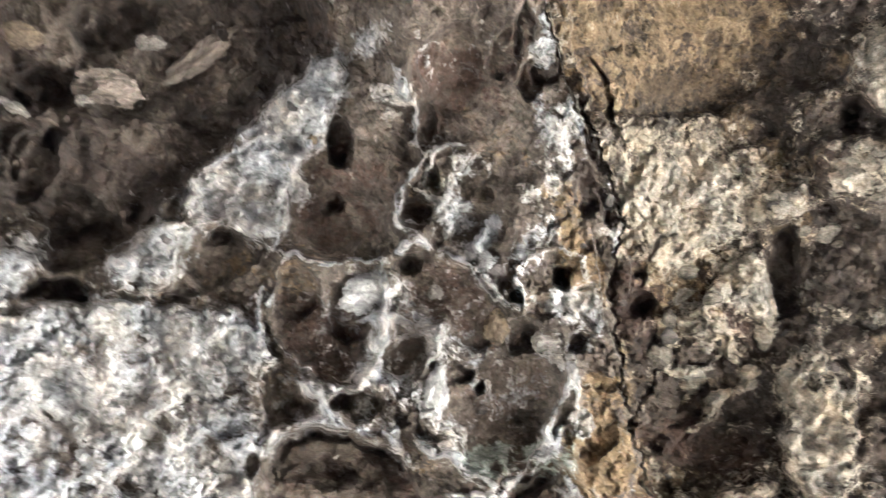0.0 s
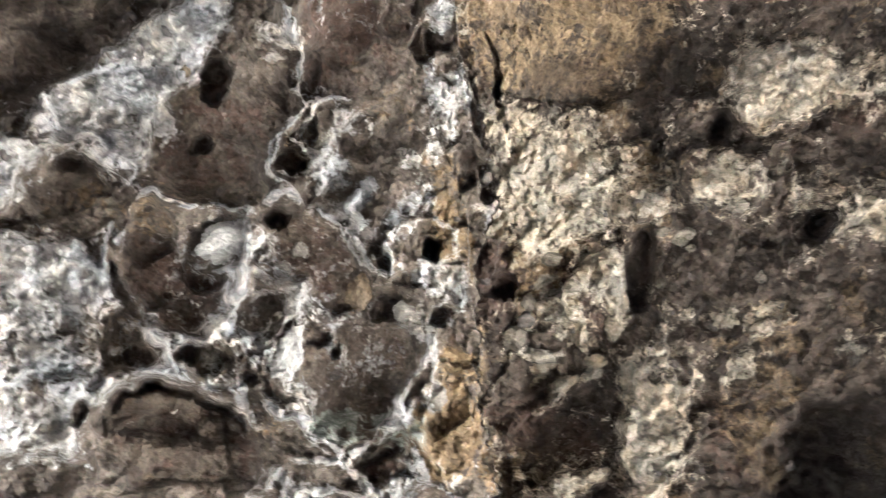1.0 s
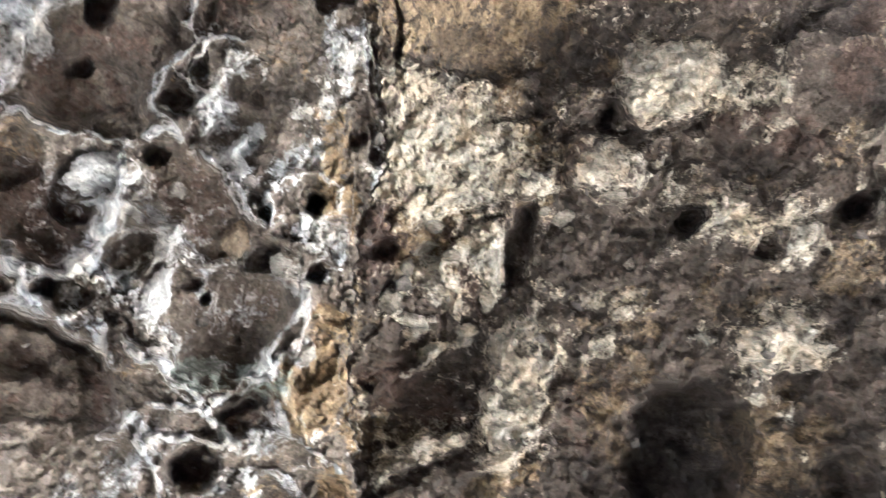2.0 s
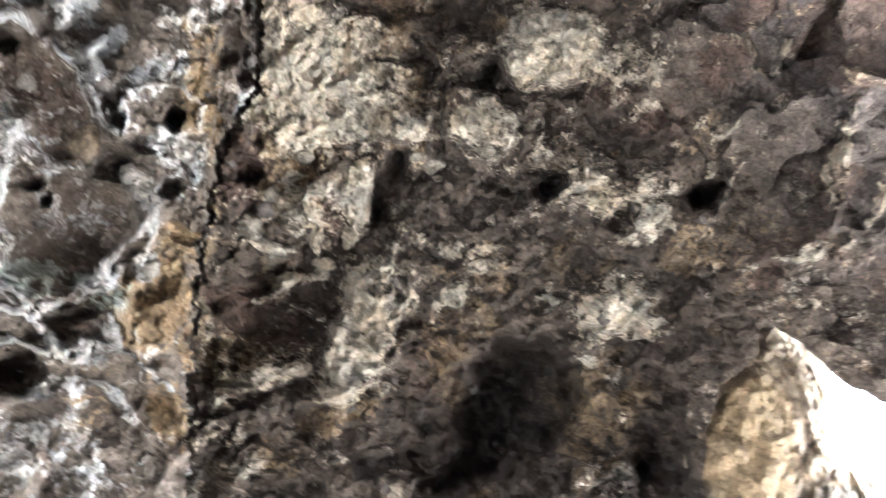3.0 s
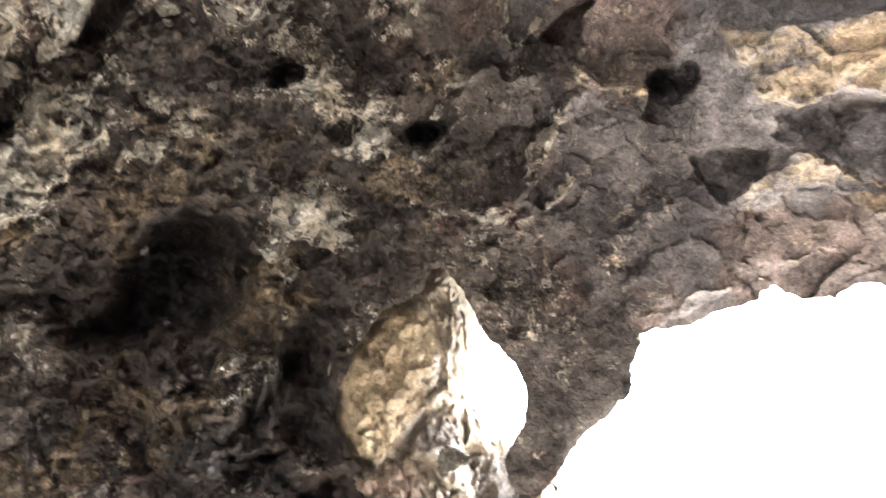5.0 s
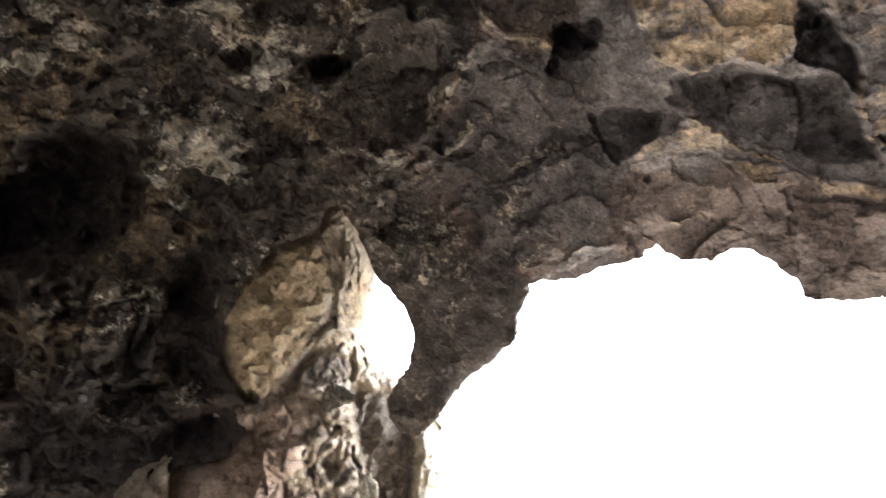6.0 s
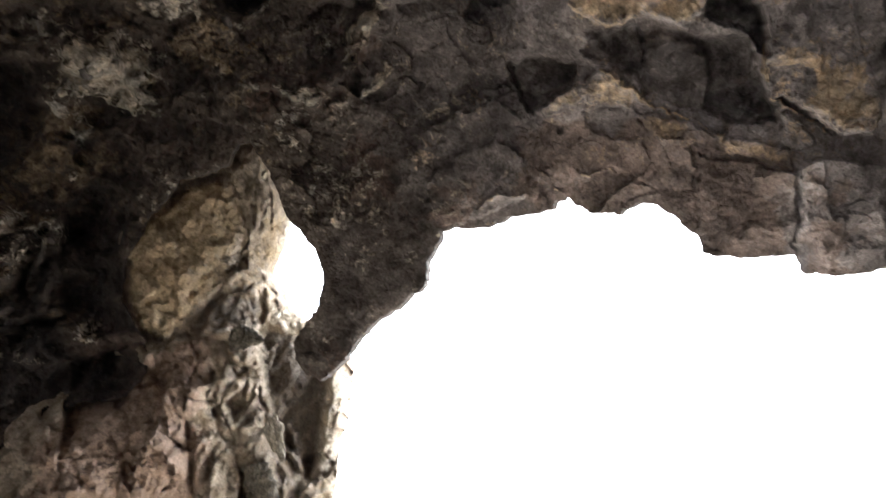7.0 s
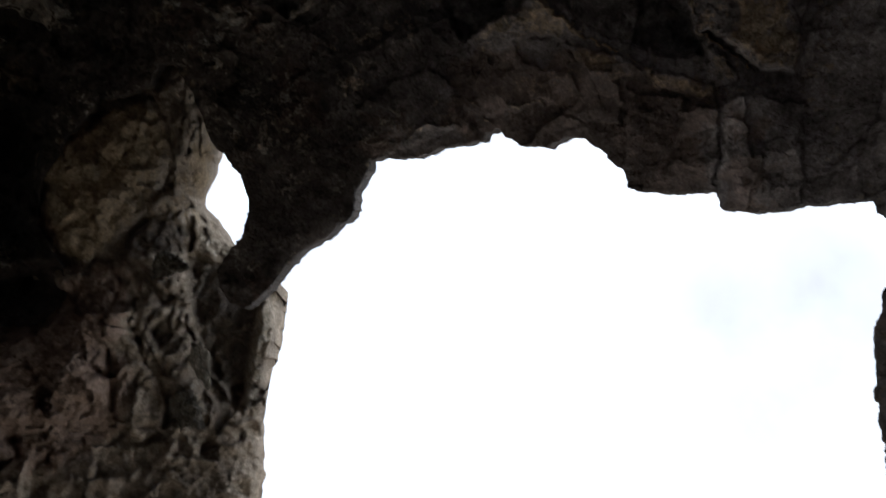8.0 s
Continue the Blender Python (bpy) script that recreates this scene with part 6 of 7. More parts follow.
def jamb_form(A, E_, p, d):
    shape = A.shape
    wob = (fractal(p, 6.0, 3, 101) * 0.5).reshape(shape)
    k1, k2, k0, k3 = cells((p + np.stack([fractal(p, 3, 3, s) for s in (102, 103, 104)], -1) * 0.08) * (1, 1, 0.7), 3.0, 105)
    m1, m2, m0, m3 = cells((p + np.stack([fractal(p, 6, 3, s) for s in (112, 113, 114)], -1) * 0.04) * (1, 1, 0.75), 8.0, 115)
    proud = (0.08 * fractal(p, 1.2, 3, 106) + 0.04 * (k0 - 0.5) + 0.10 * k3 + 0.05 * m3 + 0.005 * np.clip((k2 - k1) * 2.5, 0, 1) ** 0.6
             + 0.020 * (m0 - 0.5) + 0.002 * np.clip((m2 - m1) * 2.5, 0, 1) ** 0.6 + 0.040 * fractal(p, 11, 6, 107, 0.68) - 0.022 * np.abs(fractal(p, 6, 4, 117, 0.6))).reshape(shape)
    low_ = ease(15 - E_, 0, 4)  # more broken towards the foot
    proud = proud + low_ * (0.10 * k3 + 0.05 * (k0 - 0.5) + 0.06 * m3 + 0.02 * fractal(p, 7, 5, 121, 0.62)).reshape(shape)
    s1, s2 = (A * 0.94 - E_ * 0.8), (A * 0.94 + E_)
    proud = proud + 0.016 * fractal(np.stack([s1.ravel() * 0.75, s2.ravel() * 0.16, 0 * s1.ravel()], -1), 1.0, 4, 119, 0.6).reshape(shape)
    masks = {k: np.zeros(shape) for k in MASKS}
    masks["rust"] += ease(spot(A, E_, 56.5, 5.0, 6.5, 6.0, 20, wob=wob), 0, 0.5) * 0.9
    masks["pale"] += ease(fractal(p, 5.0, 3, 109).reshape(shape), 0.3, 0.9) * 0.15

    rough_part = proud.copy()

    def slab(points, height, soft=0.5, what="", strength=0.6, smooth=0.0):
        dd = outline_distance(A + wob * 0.35, E_ + wob * 0.25, points, 0.94)
        form = ease(dd, -0.5 * soft, 0.5 * soft)
        proud[...] -= smooth * rough_part * form
        rough_part[...] *= 1 - smooth * form
        proud[...] += height * ease(dd, -0.5 * soft, 0.5 * soft) * (0.8 + 0.4 * m0.reshape(shape))
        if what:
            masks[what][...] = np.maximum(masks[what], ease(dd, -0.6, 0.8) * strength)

    def joint(points, width, depth):
        best = np.full(shape, 1e9)
        for (a0, e0), (a1, e1) in zip(points, points[1:]):
            dx, dy = (a1 - a0) * 0.94, e1 - e0
            u, v = (A - a0) * 0.94 + wob * 0.6, E_ - e0 + wob * 0.4
            t = np.clip((u * dx + v * dy) / (dx * dx + dy * dy), 0, 1)
            best = np.minimum(best, np.hypot(u - t * dx, v - t * dy))
        proud[...] -= depth * ease(width - best, 0, width * 0.9)

    # JAMB FORMS
    slab([(54.6, 20.9), (56.0, 22.4), (57.9, 24.4), (59.8, 25.0), (61.0, 24.8), (62.1, 22.9), (61.9, 20.8), (61.4, 19.1), (60.2, 17.1), (59.4, 15.1), (58.3, 13.9), (57.0, 13.7), (55.6, 14.8), (54.8, 16.5), (54.7, 18.6)], 0.025, 1.6, "ochre", 0.7)
    slab([(54.9, 20.8), (57.3, 23.0), (59.9, 24.7), (60.9, 23.4), (59.3, 20.8), (57.6, 17.1), (55.7, 15.6), (54.9, 17.3)], 0.03, 1.5)
    slab([(61.0, 25.9), (62.2, 27.7), (63.1, 27.6), (64.5, 25.5), (65.3, 23.3), (65.3, 21.1), (64.7, 18.7), (62.8, 19.5), (62.2, 21.9), (62.2, 23.6)], 0.05, 0.5, "ochre", 0.3)
    slab([(63.6, 22.9), (65.2, 23.2), (65.4, 20.6), (64.7, 18.7), (63.5, 19.8)], 0.02, 0.6, "ochre", 0.7)
    slab([(61.4, 18.3), (62.8, 19.5), (64.8, 18.6), (65.5, 17.5), (64.5, 16.8), (61.9, 17.2)], 0.09, 0.4, "ochre", 0.4)
    # recesses marked dark here carry their shade in the colour
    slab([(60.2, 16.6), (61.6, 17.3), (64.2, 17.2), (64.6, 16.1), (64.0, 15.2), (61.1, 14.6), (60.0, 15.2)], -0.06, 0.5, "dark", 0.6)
    slab([(61.1, 14.6), (64.2, 15.3), (64.7, 16.1), (64.3, 13.1), (63.2, 12.4), (61.9, 13.6)], 0.1, 0.35, "pale", 0.25)
    slab([(56.6, 12.5), (59.4, 13.5), (60.9, 11.5), (61.3, 9.4), (60.0, 8.3), (60.6, 3.6), (52.4, 3.3), (51.7, 7.3), (54.3, 8.4), (56.4, 10.6)], 0.07, 0.6, "rust", 0.75)
    slab([(58.7, 10.8), (60.7, 11.2), (61.3, 9.5), (60.0, 8.5), (58.9, 9.3)], 0.05, 0.4, "rust", 0.9)
    slab([(60.0, 8.2), (61.5, 9.9), (62.8, 9.1), (63.3, 11.4), (64.7, 11.4), (66.0, 8.6), (65.5, 5.7), (63.6, 3.6), (60.8, 3.6)], 0.06, 0.4, "green", 0.12)
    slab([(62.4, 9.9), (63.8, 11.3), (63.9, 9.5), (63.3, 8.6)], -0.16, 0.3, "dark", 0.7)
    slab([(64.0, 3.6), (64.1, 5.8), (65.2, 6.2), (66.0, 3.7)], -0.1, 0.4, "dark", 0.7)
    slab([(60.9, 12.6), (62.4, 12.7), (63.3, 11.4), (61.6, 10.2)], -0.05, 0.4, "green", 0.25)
    # the tongue below the rib, its shadow painted dark
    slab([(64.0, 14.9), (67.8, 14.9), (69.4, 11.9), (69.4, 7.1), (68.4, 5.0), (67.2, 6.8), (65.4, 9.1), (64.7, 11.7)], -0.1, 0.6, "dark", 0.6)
    slab([(68.3, 10.5), (69.6, 11.9), (70.7, 13.3), (70.5, 7.7), (70.1, 3.8), (68.8, 3.7), (69.6, 7.6)], 0.05, 0.4, "pale", 0.5)
    slab([(56.1, 7.3), (57.5, 7.9), (60.2, 6.5), (60.2, 4.8), (57.2, 5.2)], 0.06, 0.5, "rust", 0.6)
    slab([(52.6, 6.9), (55.1, 7.5), (56.6, 5.9), (55.5, 3.4), (52.8, 3.3)], 0.05, 0.5, "rust", 0.9)
    joint([(60.9, 25.9), (62.3, 22.9), (61.9, 20.0), (61.1, 16.9), (60.0, 15.7), (60.7, 13.6), (61.3, 12.8)], 0.16, 0.018)
    joint([(57.3, 12.5), (58.8, 10.0), (59.7, 8.5)], 0.2, 0.054)
    joint([(60.0, 8.3), (60.4, 6.0), (61.1, 3.6)], 0.3, 0.072)
    joint([(57.0, 13.8), (58.7, 12.7), (60.9, 11.2)], 0.2, 0.036)
    joint([(62.6, 26.7), (63.0, 24.8), (62.7, 22.8)], 0.14, 0.045)
    joint([(63.4, 26.5), (64.0, 24.3), (63.7, 22.1)], 0.12, 0.045)
    joint([(61.8, 25.8), (62.3, 23.9)], 0.12, 0.036)
    joint([(61.5, 9.9), (62.3, 7.7), (63.8, 6.7), (64.3, 3.6)], 0.22, 0.063)
    joint([(55.7, 7.1), (56.6, 5.9), (56.5, 3.5)], 0.2, 0.054)
    joint([(61.9, 13.7), (62.6, 12.7), (63.8, 12.2)], 0.2, 0.072)
    joint([(62.8, 9.1), (62.4, 7.4), (61.5, 5.8)], 0.15, 0.045)
    joint([(66.0, 8.6), (67.2, 6.8), (68.4, 5.0)], 0.25, 0.063)
    joint([(57.5, 21.7), (56.7, 19.4), (56.8, 17.0)], 0.12, 0.018)
    joint([(60.0, 23.9), (59.7, 21.7), (58.6, 19.6)], 0.12, 0.018)
    # the smooth upper boulder, the split tip, and the broken blocks below
    slab([(55.0, 16.8), (55.0, 20.1), (55.8, 21.5), (57.3, 22.9), (57.9, 24.2), (60.6, 25.4), (60.9, 24.0), (62.3, 22.0), (61.8, 18.8), (60.5, 16.3), (58.2, 14.1), (56.4, 14.2), (55.3, 15.5)], 0.03, 0.5, "ochre", 0.5, 0.1)
    slab([(55.2, 19.5), (57.1, 21.9), (60.0, 23.7), (61.1, 21.1), (59.6, 17.8), (56.9, 15.1), (55.7, 16.5)], 0.03, 1.6, "", 0.6, 0.0)
    # the tip, darkened in colour for the shade under the roof
    slab([(60.7, 25.7), (62.1, 26.7), (63.4, 26.1), (65.0, 23.1), (64.8, 20.7), (62.7, 21.3), (61.6, 23.5)], 0.03, 0.4, "dark", 0.25, 0.15)
    slab([(61.8, 18.8), (62.7, 21.3), (64.9, 20.7), (64.6, 18.7), (62.7, 18.1)], 0.02, 0.4, "ochre", 0.4, 0.15)
    slab([(61.6, 17.2), (63.5, 17.6), (64.3, 15.9), (63.9, 14.3), (62.0, 14.1), (60.4, 14.4), (60.6, 15.9)], 0.12, 0.3, "dark", 0.35, 0.15)
    slab([(61.8, 13.9), (63.9, 14.1), (63.9, 12.7), (63.0, 12.4)], 0.05, 0.3, "pale", 0.3, 0.15)
    slab([(64.3, 17.8), (66.5, 16.6), (68.2, 16.1), (67.5, 14.9), (65.9, 14.6), (64.6, 15.5)], 0.08, 0.3, "pale", 0.4, 0.15)
    # the shadowed tongue again, painted dark
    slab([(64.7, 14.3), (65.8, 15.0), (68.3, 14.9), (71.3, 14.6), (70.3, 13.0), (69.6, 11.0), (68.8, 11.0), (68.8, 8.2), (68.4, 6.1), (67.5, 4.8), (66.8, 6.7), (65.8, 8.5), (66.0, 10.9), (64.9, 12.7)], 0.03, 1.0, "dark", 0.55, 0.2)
    slab([(69.2, 11.0), (70.1, 13.0), (70.6, 9.8), (70.3, 6.7), (69.0, 4.5), (68.9, 7.5)], 0.12, 0.3, "pale", 0.55, 0.2)
    slab([(58.2, 13.8), (60.5, 14.0), (61.4, 11.0), (60.4, 8.7), (59.1, 10.1)], 0.05, 0.35, "rust", 0.8, 0.15)
    slab([(61.7, 10.2), (62.2, 12.6), (63.9, 10.4), (63.6, 8.1), (62.5, 8.0)], 0.07, 0.25, "", 0.0, 0.15)
    slab([(63.7, 8.8), (64.5, 10.8), (65.3, 8.2), (66.6, 6.7), (65.6, 4.8), (64.0, 5.9)], 0.07, 0.25, "pale", 0.3, 0.15)
    slab([(60.2, 7.2), (62.0, 7.6), (63.7, 7.0), (63.8, 3.7), (61.0, 3.3)], 0.08, 0.25, "pale", 0.2, 0.15)
    slab([(52.3, 5.9), (55.4, 8.8), (57.0, 10.3), (59.8, 9.4), (59.9, 7.2), (56.0, 5.1), (53.3, 3.9)], 0.07, 0.35, "rust", 0.9, 0.15)
    slab([(53.3, 3.6), (56.6, 5.5), (60.1, 6.8), (60.7, 3.2), (53.8, 2.6)], 0.05, 0.35, "rust", 0.6, 0.15)
    slab([(64.0, 5.5), (65.8, 6.7), (67.5, 4.8), (66.9, 3.0), (64.3, 3.0)], 0.05, 0.3, "dark", 0.4, 0.15)
    joint([(59.3, 14.3), (60.1, 12.4), (59.9, 10.1), (61.7, 9.9), (63.6, 7.7), (64.0, 3.7)], 0.13, 0.06)
    joint([(60.5, 25.7), (61.6, 23.9), (62.7, 21.3), (61.8, 18.8), (60.8, 17.1)], 0.1, 0.05)
    joint([(62.7, 14.2), (63.7, 12.3), (62.4, 10.7), (61.9, 8.8)], 0.12, 0.07)
    joint([(57.0, 10.3), (60.1, 8.5), (60.1, 6.4)], 0.12, 0.05)
    joint([(61.7, 26.3), (62.8, 24.4), (63.2, 22.5)], 0.08, 0.04)
    joint([(63.2, 26.1), (64.0, 24.2), (64.5, 21.8)], 0.08, 0.04)
    joint([(62.4, 26.0), (63.4, 24.1), (63.8, 22.2)], 0.07, 0.03)
    joint([(60.5, 7.6), (60.6, 5.4), (61.2, 3.3)], 0.1, 0.06)
    joint([(64.5, 10.8), (65.7, 8.2), (67.4, 5.6)], 0.14, 0.08)
    # JAMB FORMS END
    return proud, masks


JAMB_LINE = [(65.6, 24.5), (65.4, 22.6), (65.3, 20.6), (64.8, 18.6), (66.0, 17.1), (67.2, 16.0), (68.4, 15.4), (70.7, 13.6), (70.7, 10.7),
             (70.4, 4.5), (70.2, 1.4), (70.4, -6.0), (71.0, -26), (34.0, -27), (36.0, -4.0), (46.0, 3.0), (50.5, 8.6), (55.0, 11.2), (54.0, 15.0), (53.7, 20.0), (55.6, 23.6), (58.8, 26.8), (62.0, 28.8)]
tagged(rock_mass("rock_pillar", JAMB_LINE, 3.10, (33, 73), (-27, 31), 0.11, JAMB, jamb_form, round_off=3.5, deep=0.24, seed=120, edge=0.35, az_from=54.0, lean_out=0.052),
       "yellowish jointed sandstone rock pillar standing beside the cave window", "rock pillar", kind="thing")


# ---- floor of the cave, the ground outside and the hill that holds the cave ----
def sheet(name, size, count, material, z, rough, label, category, kind):
    g = np.linspace(-1, 1, count)
    g = np.sign(g) * np.abs(g) ** (1 if size < 10 else 3) * size
    X, Y = np.meshgrid(g, g, indexing="ij")
    p = np.stack([X, Y, np.zeros_like(X)], -1).reshape(-1, 3)
    p[:, 2] = z + rough * fractal(p, 1.7, 4, 131)
    if size > 10:  # a terrace on a mountainside
        away = np.hypot(p[:, 0], p[:, 1])
        p[:, 2] -= np.clip(away - 12.0, 0, 560) * 0.32 * ease(away, 12, 40)
    i0, j0 = np.meshgrid(np.arange(count - 1), np.arange(count - 1), indexing="ij")
    q = np.stack([i0 * count + j0, (i0 + 1) * count + j0, (i0 + 1) * count + j0 + 1, i0 * count + j0 + 1], -1).reshape(-1, 4)
    return tagged(surface(name, p, q, material), label, category, kind=kind)


sheet("floor", 2.1, 160, EARTH, 0.03, 0.02, "dusty trodden earth floor of the cave", "floor", "structure")
sheet("ground", 3000.0, 140, SAND, -0.06, 0.02, "bare pale earth outside the cave", "ground", "structure")

a1 = np.linspace(0, 360, 180, endpoint=False)
e1 = np.linspace(-35, 89.5, 90)
A, E_ = np.meshgrid(a1, e1, indexing="ij")
rad = room_radius(A, E_) + set_back(A, E_) + 0.95
p = (ways(A, E_) * rad[..., None]).reshape(-1, 3)
rad = rad + (0.20 * np.abs(fractal(p, 0.8, 4, 141))).reshape(A.shape)
hill = place(A, E_, rad) + np.array(CENTRE)
hill[..., 2] = np.maximum(hill[..., 2], -0.1)
lit = np.maximum(outline_distance(A, E_, WINDOW, SQ), outline_distance(A, E_, MOUTH, 0.8))
ih, jh = np.meshgrid(np.arange(180), np.arange(89), indexing="ij")
q = np.stack([ih * 90 + jh, ((ih + 1) % 180) * 90 + jh, ((ih + 1) % 180) * 90 + jh + 1, ih * 90 + jh + 1], -1).reshape(-1, 4)
q = q[~(lit.ravel()[q] > -0.8).any(1)]
tagged(surface("hillside", hill.reshape(-1, 3), q, HILL), "weathered rock outcrop that holds the cave", "rock outcrop", kind="structure")


# ---- single stones set in the rock ----
PALE_STONE = rock_material("pale_limestone_clast", (0.34, 0.31, 0.27), (0.21, 0.19, 0.165), bump=0.5, scale=0.09, varied=True)
BROWNISH_STONE = rock_material("brown_worn_clast", (0.27, 0.225, 0.185), (0.17, 0.14, 0.115), bump=0.5, scale=0.09)
WHITE_STONE = rock_material("white_crusted_clast", (0.80, 0.78, 0.74), (0.60, 0.575, 0.54), bump=0.9, scale=0.12)
OCHRE_STONE = rock_material("ochre_clast", (0.22, 0.17, 0.115), (0.14, 0.11, 0.08), bump=0.6, scale=0.09, varied=True)
GREY_STONE = rock_material("dark_grey_clast", (0.13, 0.12, 0.11), (0.08, 0.075, 0.07), bump=0.6, scale=0.09, varied=True)
BROWN_STONE = rock_material("brown_clast", (0.16, 0.14, 0.125), (0.09, 0.08, 0.07), bump=0.5, scale=0.09, varied=True)
BUFF_STONE = rock_material("buff_sandstone", (0.44, 0.38, 0.29), (0.30, 0.26, 0.20), bump=0.6, scale=0.15)
DARK_STONE = rock_material("dark_boulder", (0.22, 0.19, 0.145), (0.13, 0.11, 0.085), bump=0.6, scale=0.15)
TAN_STONE = rock_material("tan_clast", (0.30, 0.265, 0.215), (0.17, 0.15, 0.12), bump=0.6, scale=0.09, varied=True)
STONE_SEED = [200]


def shell_radius(az, el):
    """How far off the finished cave wall stands in a direction."""
    i = int(np.argmin(np.abs((AZ - az + 180) % 360 - 180)))
    return float(radius[i, min(int(np.searchsorted(EL[i], el)), EL.shape[1] - 1)])


def pillar_radius(az):
    return 3.0 + 0.035 * (az - 54)


def stone_mesh(name, material, detail=3, rough=0.16, seed=0):
    """A worn, slightly faceted stone of radius 1."""
    bm = bmesh.new()
    bmesh.ops.create_icosphere(bm, subdivisions=detail, radius=1)
    me = bpy.data.meshes.new(name)
    bm.to_mesh(me)
    bm.free()
    co = np.empty(len(me.vertices) * 3)
    me.vertices.foreach_get("co", co)
    co = co.reshape(-1, 3)
    rng_ = np.random.RandomState(seed)
    faces_ = rng_.normal(size=(26, 3))
    faces_ /= np.linalg.norm(faces_, axis=1)[:, None]
    cut_ = (1 - rough + rough * rng_.uniform(0, 1, 26)) / np.maximum(co @ faces_.T, 0.08)
    swell = -np.log(np.exp(-14 * np.minimum(cut_, 1.15)).sum(1)) / 14
    at = co + seed * 3.7
    swell = swell * (1 + 0.17 * fractal(at, 1.4, 3, seed)) + 0.11 * fractal(at, 3.2, 5, seed + 5, 0.66)
    co = co * swell[:, None]
    co /= np.abs(co).max(0)
    me.vertices.foreach_set("co", co.ravel())
    me.polygons.foreach_set("use_smooth", np.ones(len(me.polygons), bool))
    me.update()
    me.materials.append(material)
    return me


def set_in(name, me, parent, az, el, across, up, lean, deep, sink, r):
    """Sets a stone into the rock r metres off, partly sunk."""
    way_ = Vector(ways(az, el))
    east = Vector((math.cos(radians(az)), -math.sin(radians(az)), 0))
    north = east.cross(-way_) * -1
    c_, s_ = math.cos(radians(lean)), math.sin(radians(lean))
    ax, ay = east * c_ + north * s_, north * c_ - east * s_
    k = r * math.tan(radians(1))
    size = Vector((across * k, up * k, deep * k * math.sqrt(across * up)))
    ob = new(name, me)
    middle = CENTRE + Vector(place(az, el, r + size.z * (sink * 2 - 1) * 0.6))
    turn = Matrix((ax, ay, -way_)).transposed().to_4x4()
    ob.matrix_world = Matrix.Translation(middle) @ turn @ Matrix.Diagonal((*size, 1))
    ob.parent = parent
    return ob


def stone(parent, az, el, across, up, lean, deep, sink, material, name="stone", detail=4, rough=0.42):
    STONE_SEED[0] += 1
    me = stone_mesh(name, material, detail, rough, STONE_SEED[0])
    return set_in(name, me, bpy.data.objects[parent], az, el, across, up, lean, deep, sink, pillar_radius(az) if parent == "rock_pillar" else shell_radius(az, el))


stone("wall_west", -43.0, 45.5, 1.38, 0.85, 8, 0.8, 0.4, PALE_STONE)
stone("wall_west", -0.6, 42.8, 0.69, 0.69, 3, 0.8, 0.4, PALE_STONE)
stone("wall_west", 12.7, 33.3, 0.92, 0.99, -4, 0.8, 0.4, PALE_STONE)
stone("wall_west", -38.3, 48.4, 0.67, 0.58, 34, 0.8, 0.4, PALE_STONE)
stone("wall_west", -4.4, 42.9, 0.49, 0.56, 6, 0.8, 0.4, PALE_STONE)
stone("wall_west", -1.6, 41.3, 0.57, 0.48, 4, 0.8, 0.4, PALE_STONE)
stone("wall_west", -36.0, 53.9, 1.04, 0.65, 33, 0.8, 0.4, PALE_STONE)
stone("wall_west", 9.7, 39.3, 1.19, 1.04, -13, 0.8, 0.4, PALE_STONE)
stone("wall_west", -7.5, 55.2, 0.99, 0.63, 9, 0.8, 0.4, PALE_STONE)
stone("wall_west", -37.6, 49.8, 2.52, 1.31, 28, 1, 0.15, BROWNISH_STONE, rough=0.35, detail=5)
stone("wall_west", -30.1, 55.1, 3.58, 0.96, 65, 1, 0.15, BROWNISH_STONE, rough=0.35, detail=5)
stone("wall_west", -7.0, 42.4, 2.49, 1.61, 28, 0.9, 0, WHITE_STONE, rough=0.6, detail=5)
stone("wall_west", -0.3, 35.5, 1.20, 2.35, -12, 0.7, 0.1, WHITE_STONE, rough=0.6, detail=5)
stone("wall_west", 5.5, 40.4, 1.12, 1.93, -16, 0.8, 0.22, OCHRE_STONE)
stone("wall_west", -46.4, 49.6, 1.55, 1.02, 42, 0.8, 0.22, OCHRE_STONE)
stone("wall_north", 38.7, 42.0, 0.48, 0.44, -8, 0.8, 0.5, TAN_STONE)
stone("wall_north", 36.3, 42.5, 0.88, 0.80, -6, 0.8, 0.5, TAN_STONE)
stone("wall_north", 19.5, 37.3, 1.03, 0.96, 4, 0.8, 0.5, TAN_STONE)
stone("wall_north", 36.8, 41.3, 0.64, 0.48, -7, 0.8, 0.5, TAN_STONE)
stone("wall_north", 34.6, 43.1, 0.56, 0.40, -5, 0.8, 0.5, TAN_STONE)
stone("wall_north", 41.5, 38.2, 0.59, 0.60, -9, 0.8, 0.5, TAN_STONE)
stone("wall_north", 33.4, 39.6, 0.41, 0.65, -4, 0.8, 0.5, TAN_STONE)
stone("wall_north", 23.6, 42.7, 0.89, 0.65, 2, 0.8, 0.5, TAN_STONE)
stone("wall_north", 21.1, 39.6, 0.64, 0.81, 4, 0.8, 0.5, TAN_STONE)
stone("wall_north", 25.2, 40.5, 0.81, 0.57, 1, 0.8, 0.5, TAN_STONE)
stone("wall_north", 41.6, 43.3, 0.79, 0.56, -10, 0.8, 0.5, TAN_STONE)

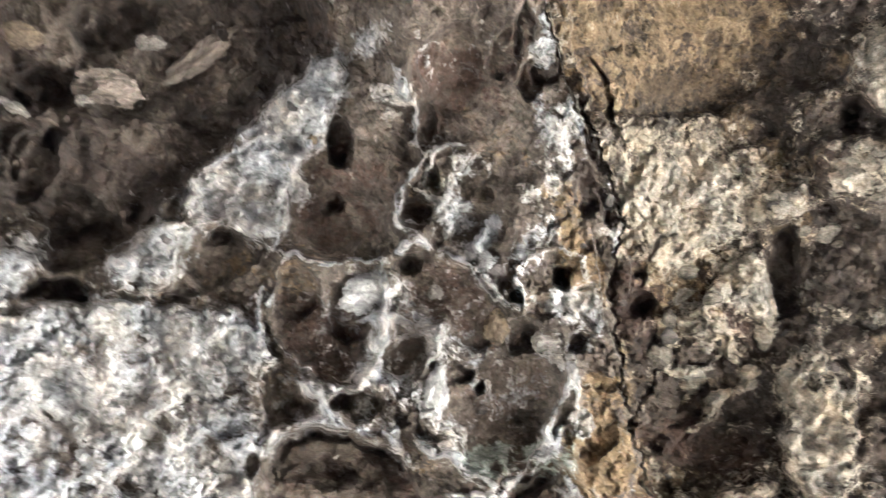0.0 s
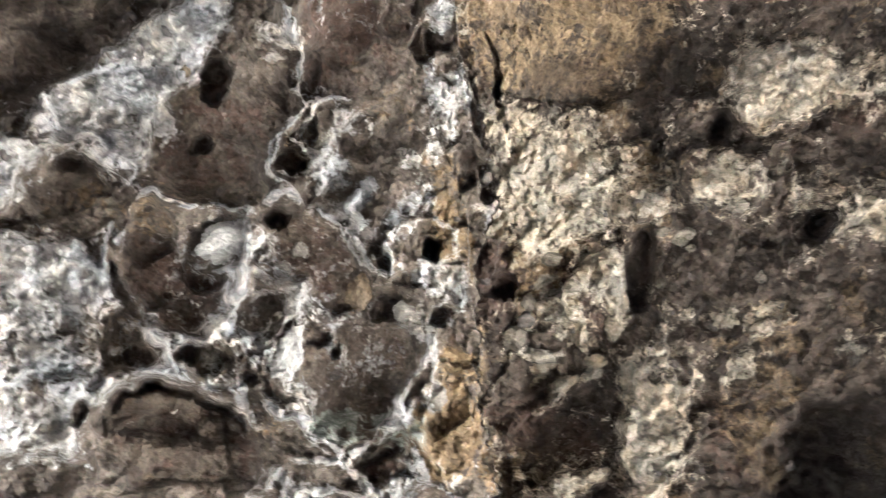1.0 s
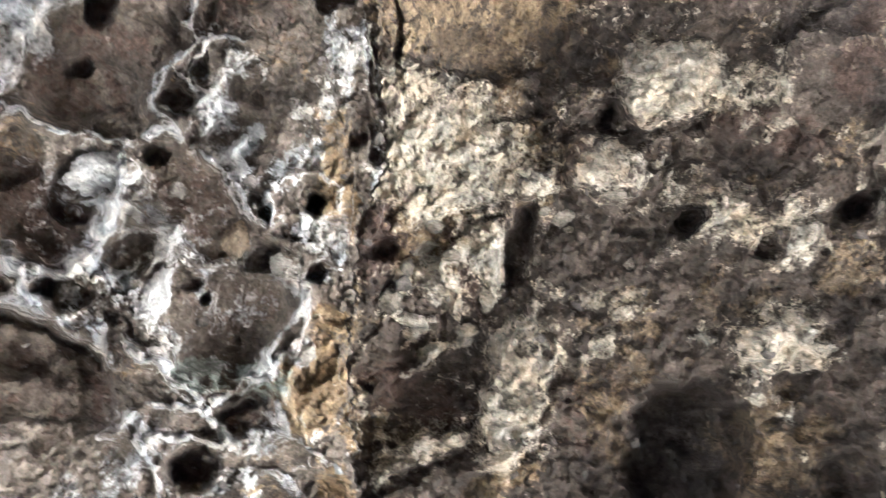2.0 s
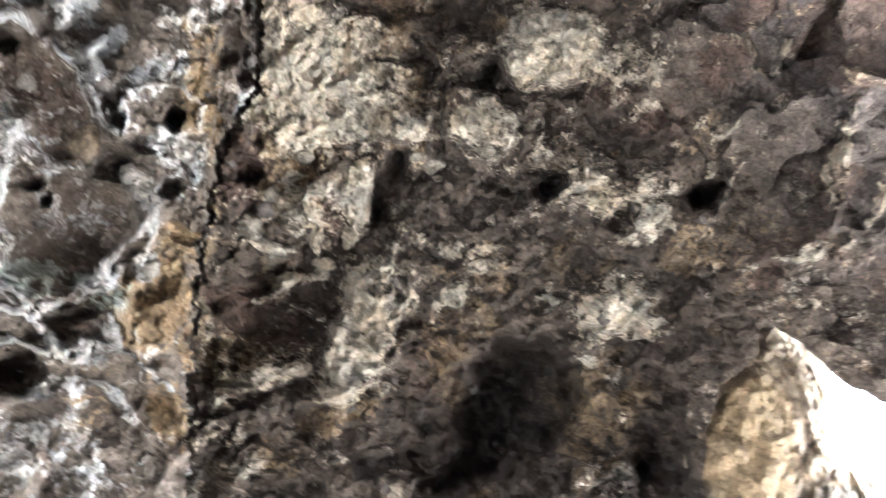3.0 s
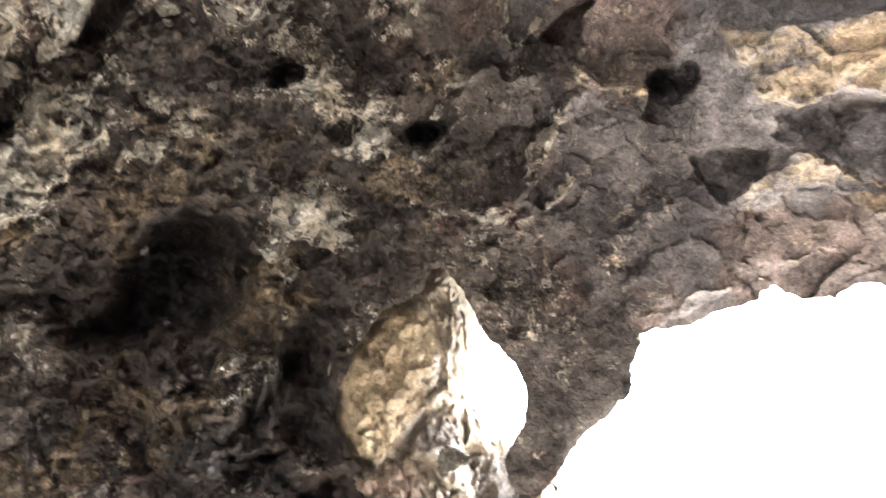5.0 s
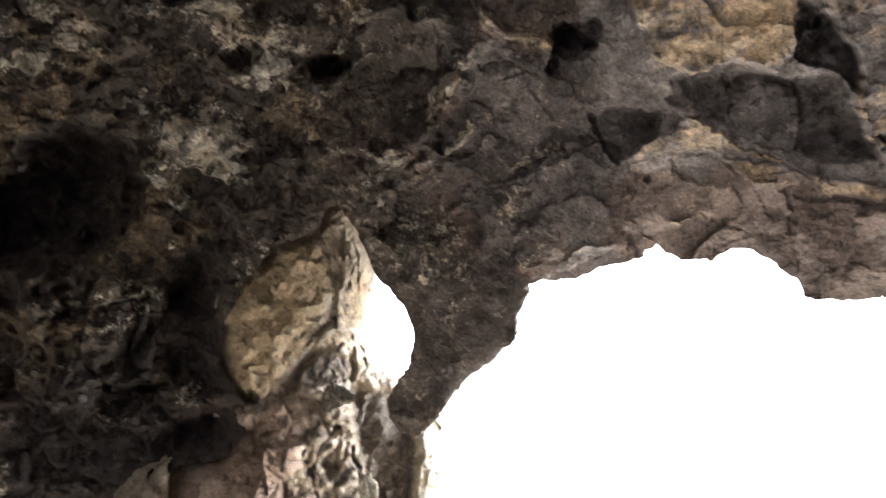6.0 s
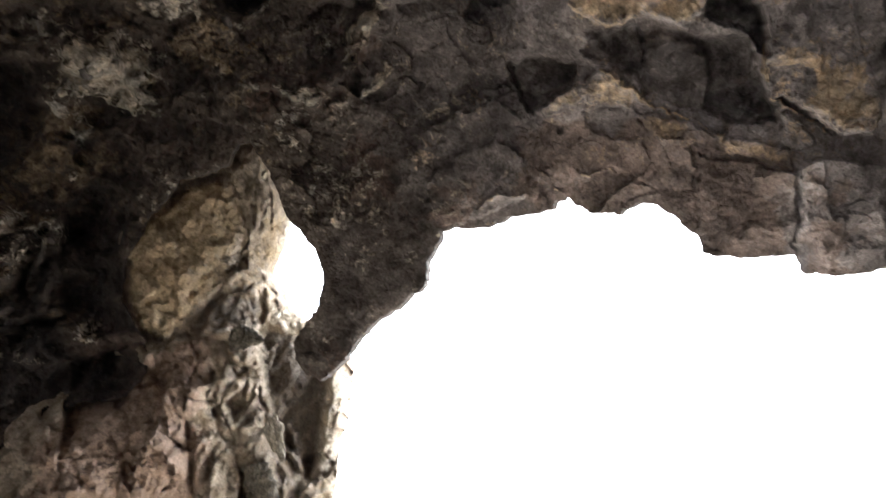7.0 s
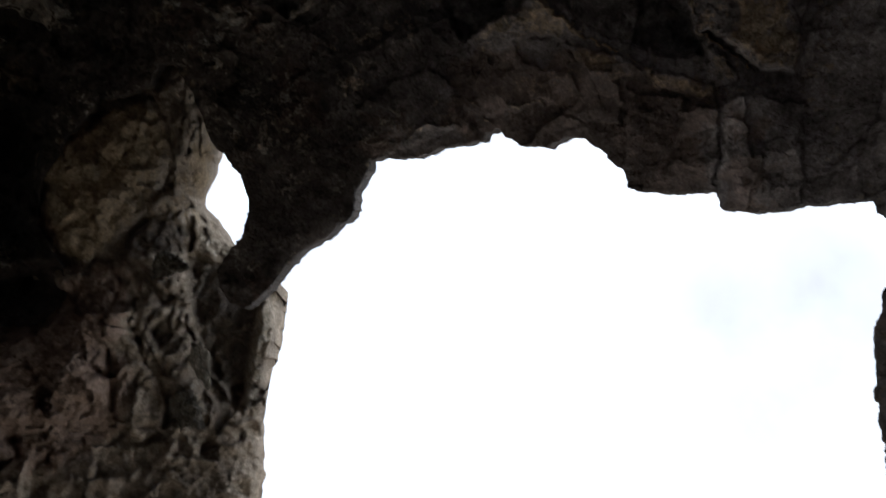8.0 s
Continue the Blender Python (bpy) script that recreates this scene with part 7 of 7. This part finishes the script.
stone("rock_pillar", 63.2, 14.1, 1.31, 1.07, -16, 0.7, 0.6, DARK_STONE, "boulder", 5, 0.75)
stone("rock_pillar", 65.2, 4.8, 1.49, 1.69, 1, 0.5, 0.72, DARK_STONE, "boulder", 5, 0.75)
stone("rock_pillar", 66.1, 7.8, 0.82, 1.92, 22, 0.5, 0.75, BUFF_STONE, "boulder", 5, 0.75)


# ---- dry roots over the crack and the roof ----
ROOT = rock_material("dry_root_bark", (0.36, 0.33, 0.29), (0.22, 0.20, 0.17), scale=3.0, bump=0.3)


def root(points):
    """A thin crooked root that lies along the rock."""
    rng = random.Random(len(points))
    curve = bpy.data.curves.new("root", "CURVE")
    curve.dimensions, curve.bevel_depth, curve.bevel_resolution = "3D", 0.0014, 2
    line = curve.splines.new("POLY")
    places = []
    for (a0, e0), (a1, e1) in zip(points, points[1:]):
        for k in range(6):
            az, el = a0 + (a1 - a0) * k / 6 + rng.uniform(-0.11, 0.11), e0 + (e1 - e0) * k / 6 + rng.uniform(-0.11, 0.11)
            places.append((az, el, min(shell_radius(az + s, el) for s in (-0.5, 0, 0.5)) - 0.004))
    radii = np.convolve(np.pad([q[2] for q in places], 3, mode="edge"), np.ones(7) / 7, "valid")
    line.points.add(len(places) - 1)
    for k, (az, el, _) in enumerate(places):
        line.points[k].co = (*(CENTRE + Vector(place(az, el, float(radii[k])))), 1)
        line.points[k].radius = (1.0 - 0.5 * k / len(places)) * rng.uniform(0.7, 1.2)
    curve.materials.append(ROOT)
    return tagged(new("root", curve), "thin pale dry root clinging to the cracked cave rock", "root", "dry roots")


root([(14.0, 63.7), (14.2, 61.4), (15.0, 57.5), (16.7, 54.0), (17.5, 50.9), (18.4, 47.6), (18.9, 45.1), (18.4, 42.8), (17.5, 41.3)])
root([(15.6, 47.1), (15.6, 43.9), (15.5, 40.7), (16.3, 37.5), (16.6, 36.1), (15.4, 33.7), (15.5, 31.8), (16.3, 30.2), (16.8, 28.0)])
root([(103.2, 28.8), (104.4, 27.8), (105.9, 27.1), (106.0, 26.0), (106.0, 25.3), (106.3, 24.7), (107.1, 24.1), (108.4, 23.5)])


# ---- pebbles of the conglomerate, in a few shapes ----
rng = random.Random(7)
KINDS = [stone_mesh("pebble", m, 3, 0.6, 300 + i) for i, m in enumerate((BROWN_STONE, BROWN_STONE, GREY_STONE, BROWN_STONE, BROWN_STONE, OCHRE_STONE))]
made = 0
while made < 80:
    az, el = rng.uniform(-30, 62), rng.uniform(4, 58)
    if not 52 - 0.55 * (az + 5) - 28 < el < 62 - 0.4 * (az + 5) or (az > 50 and el < 27):
        continue
    west_side = az < 16
    if west_side and rng.random() < 0.6:
        continue
    s_ = rng.uniform(0.25, 0.65) * (1.25 if rng.random() < 0.15 else 1)
    set_in("pebble", KINDS[rng.randrange(6)], bpy.data.objects["wall_west" if west_side else "wall_north"], az, el, s_, s_ * rng.uniform(0.55, 0.95),
           rng.uniform(-80, 80), 0.8, rng.uniform(0.5, 0.7), shell_radius(az, el))
    made += 1
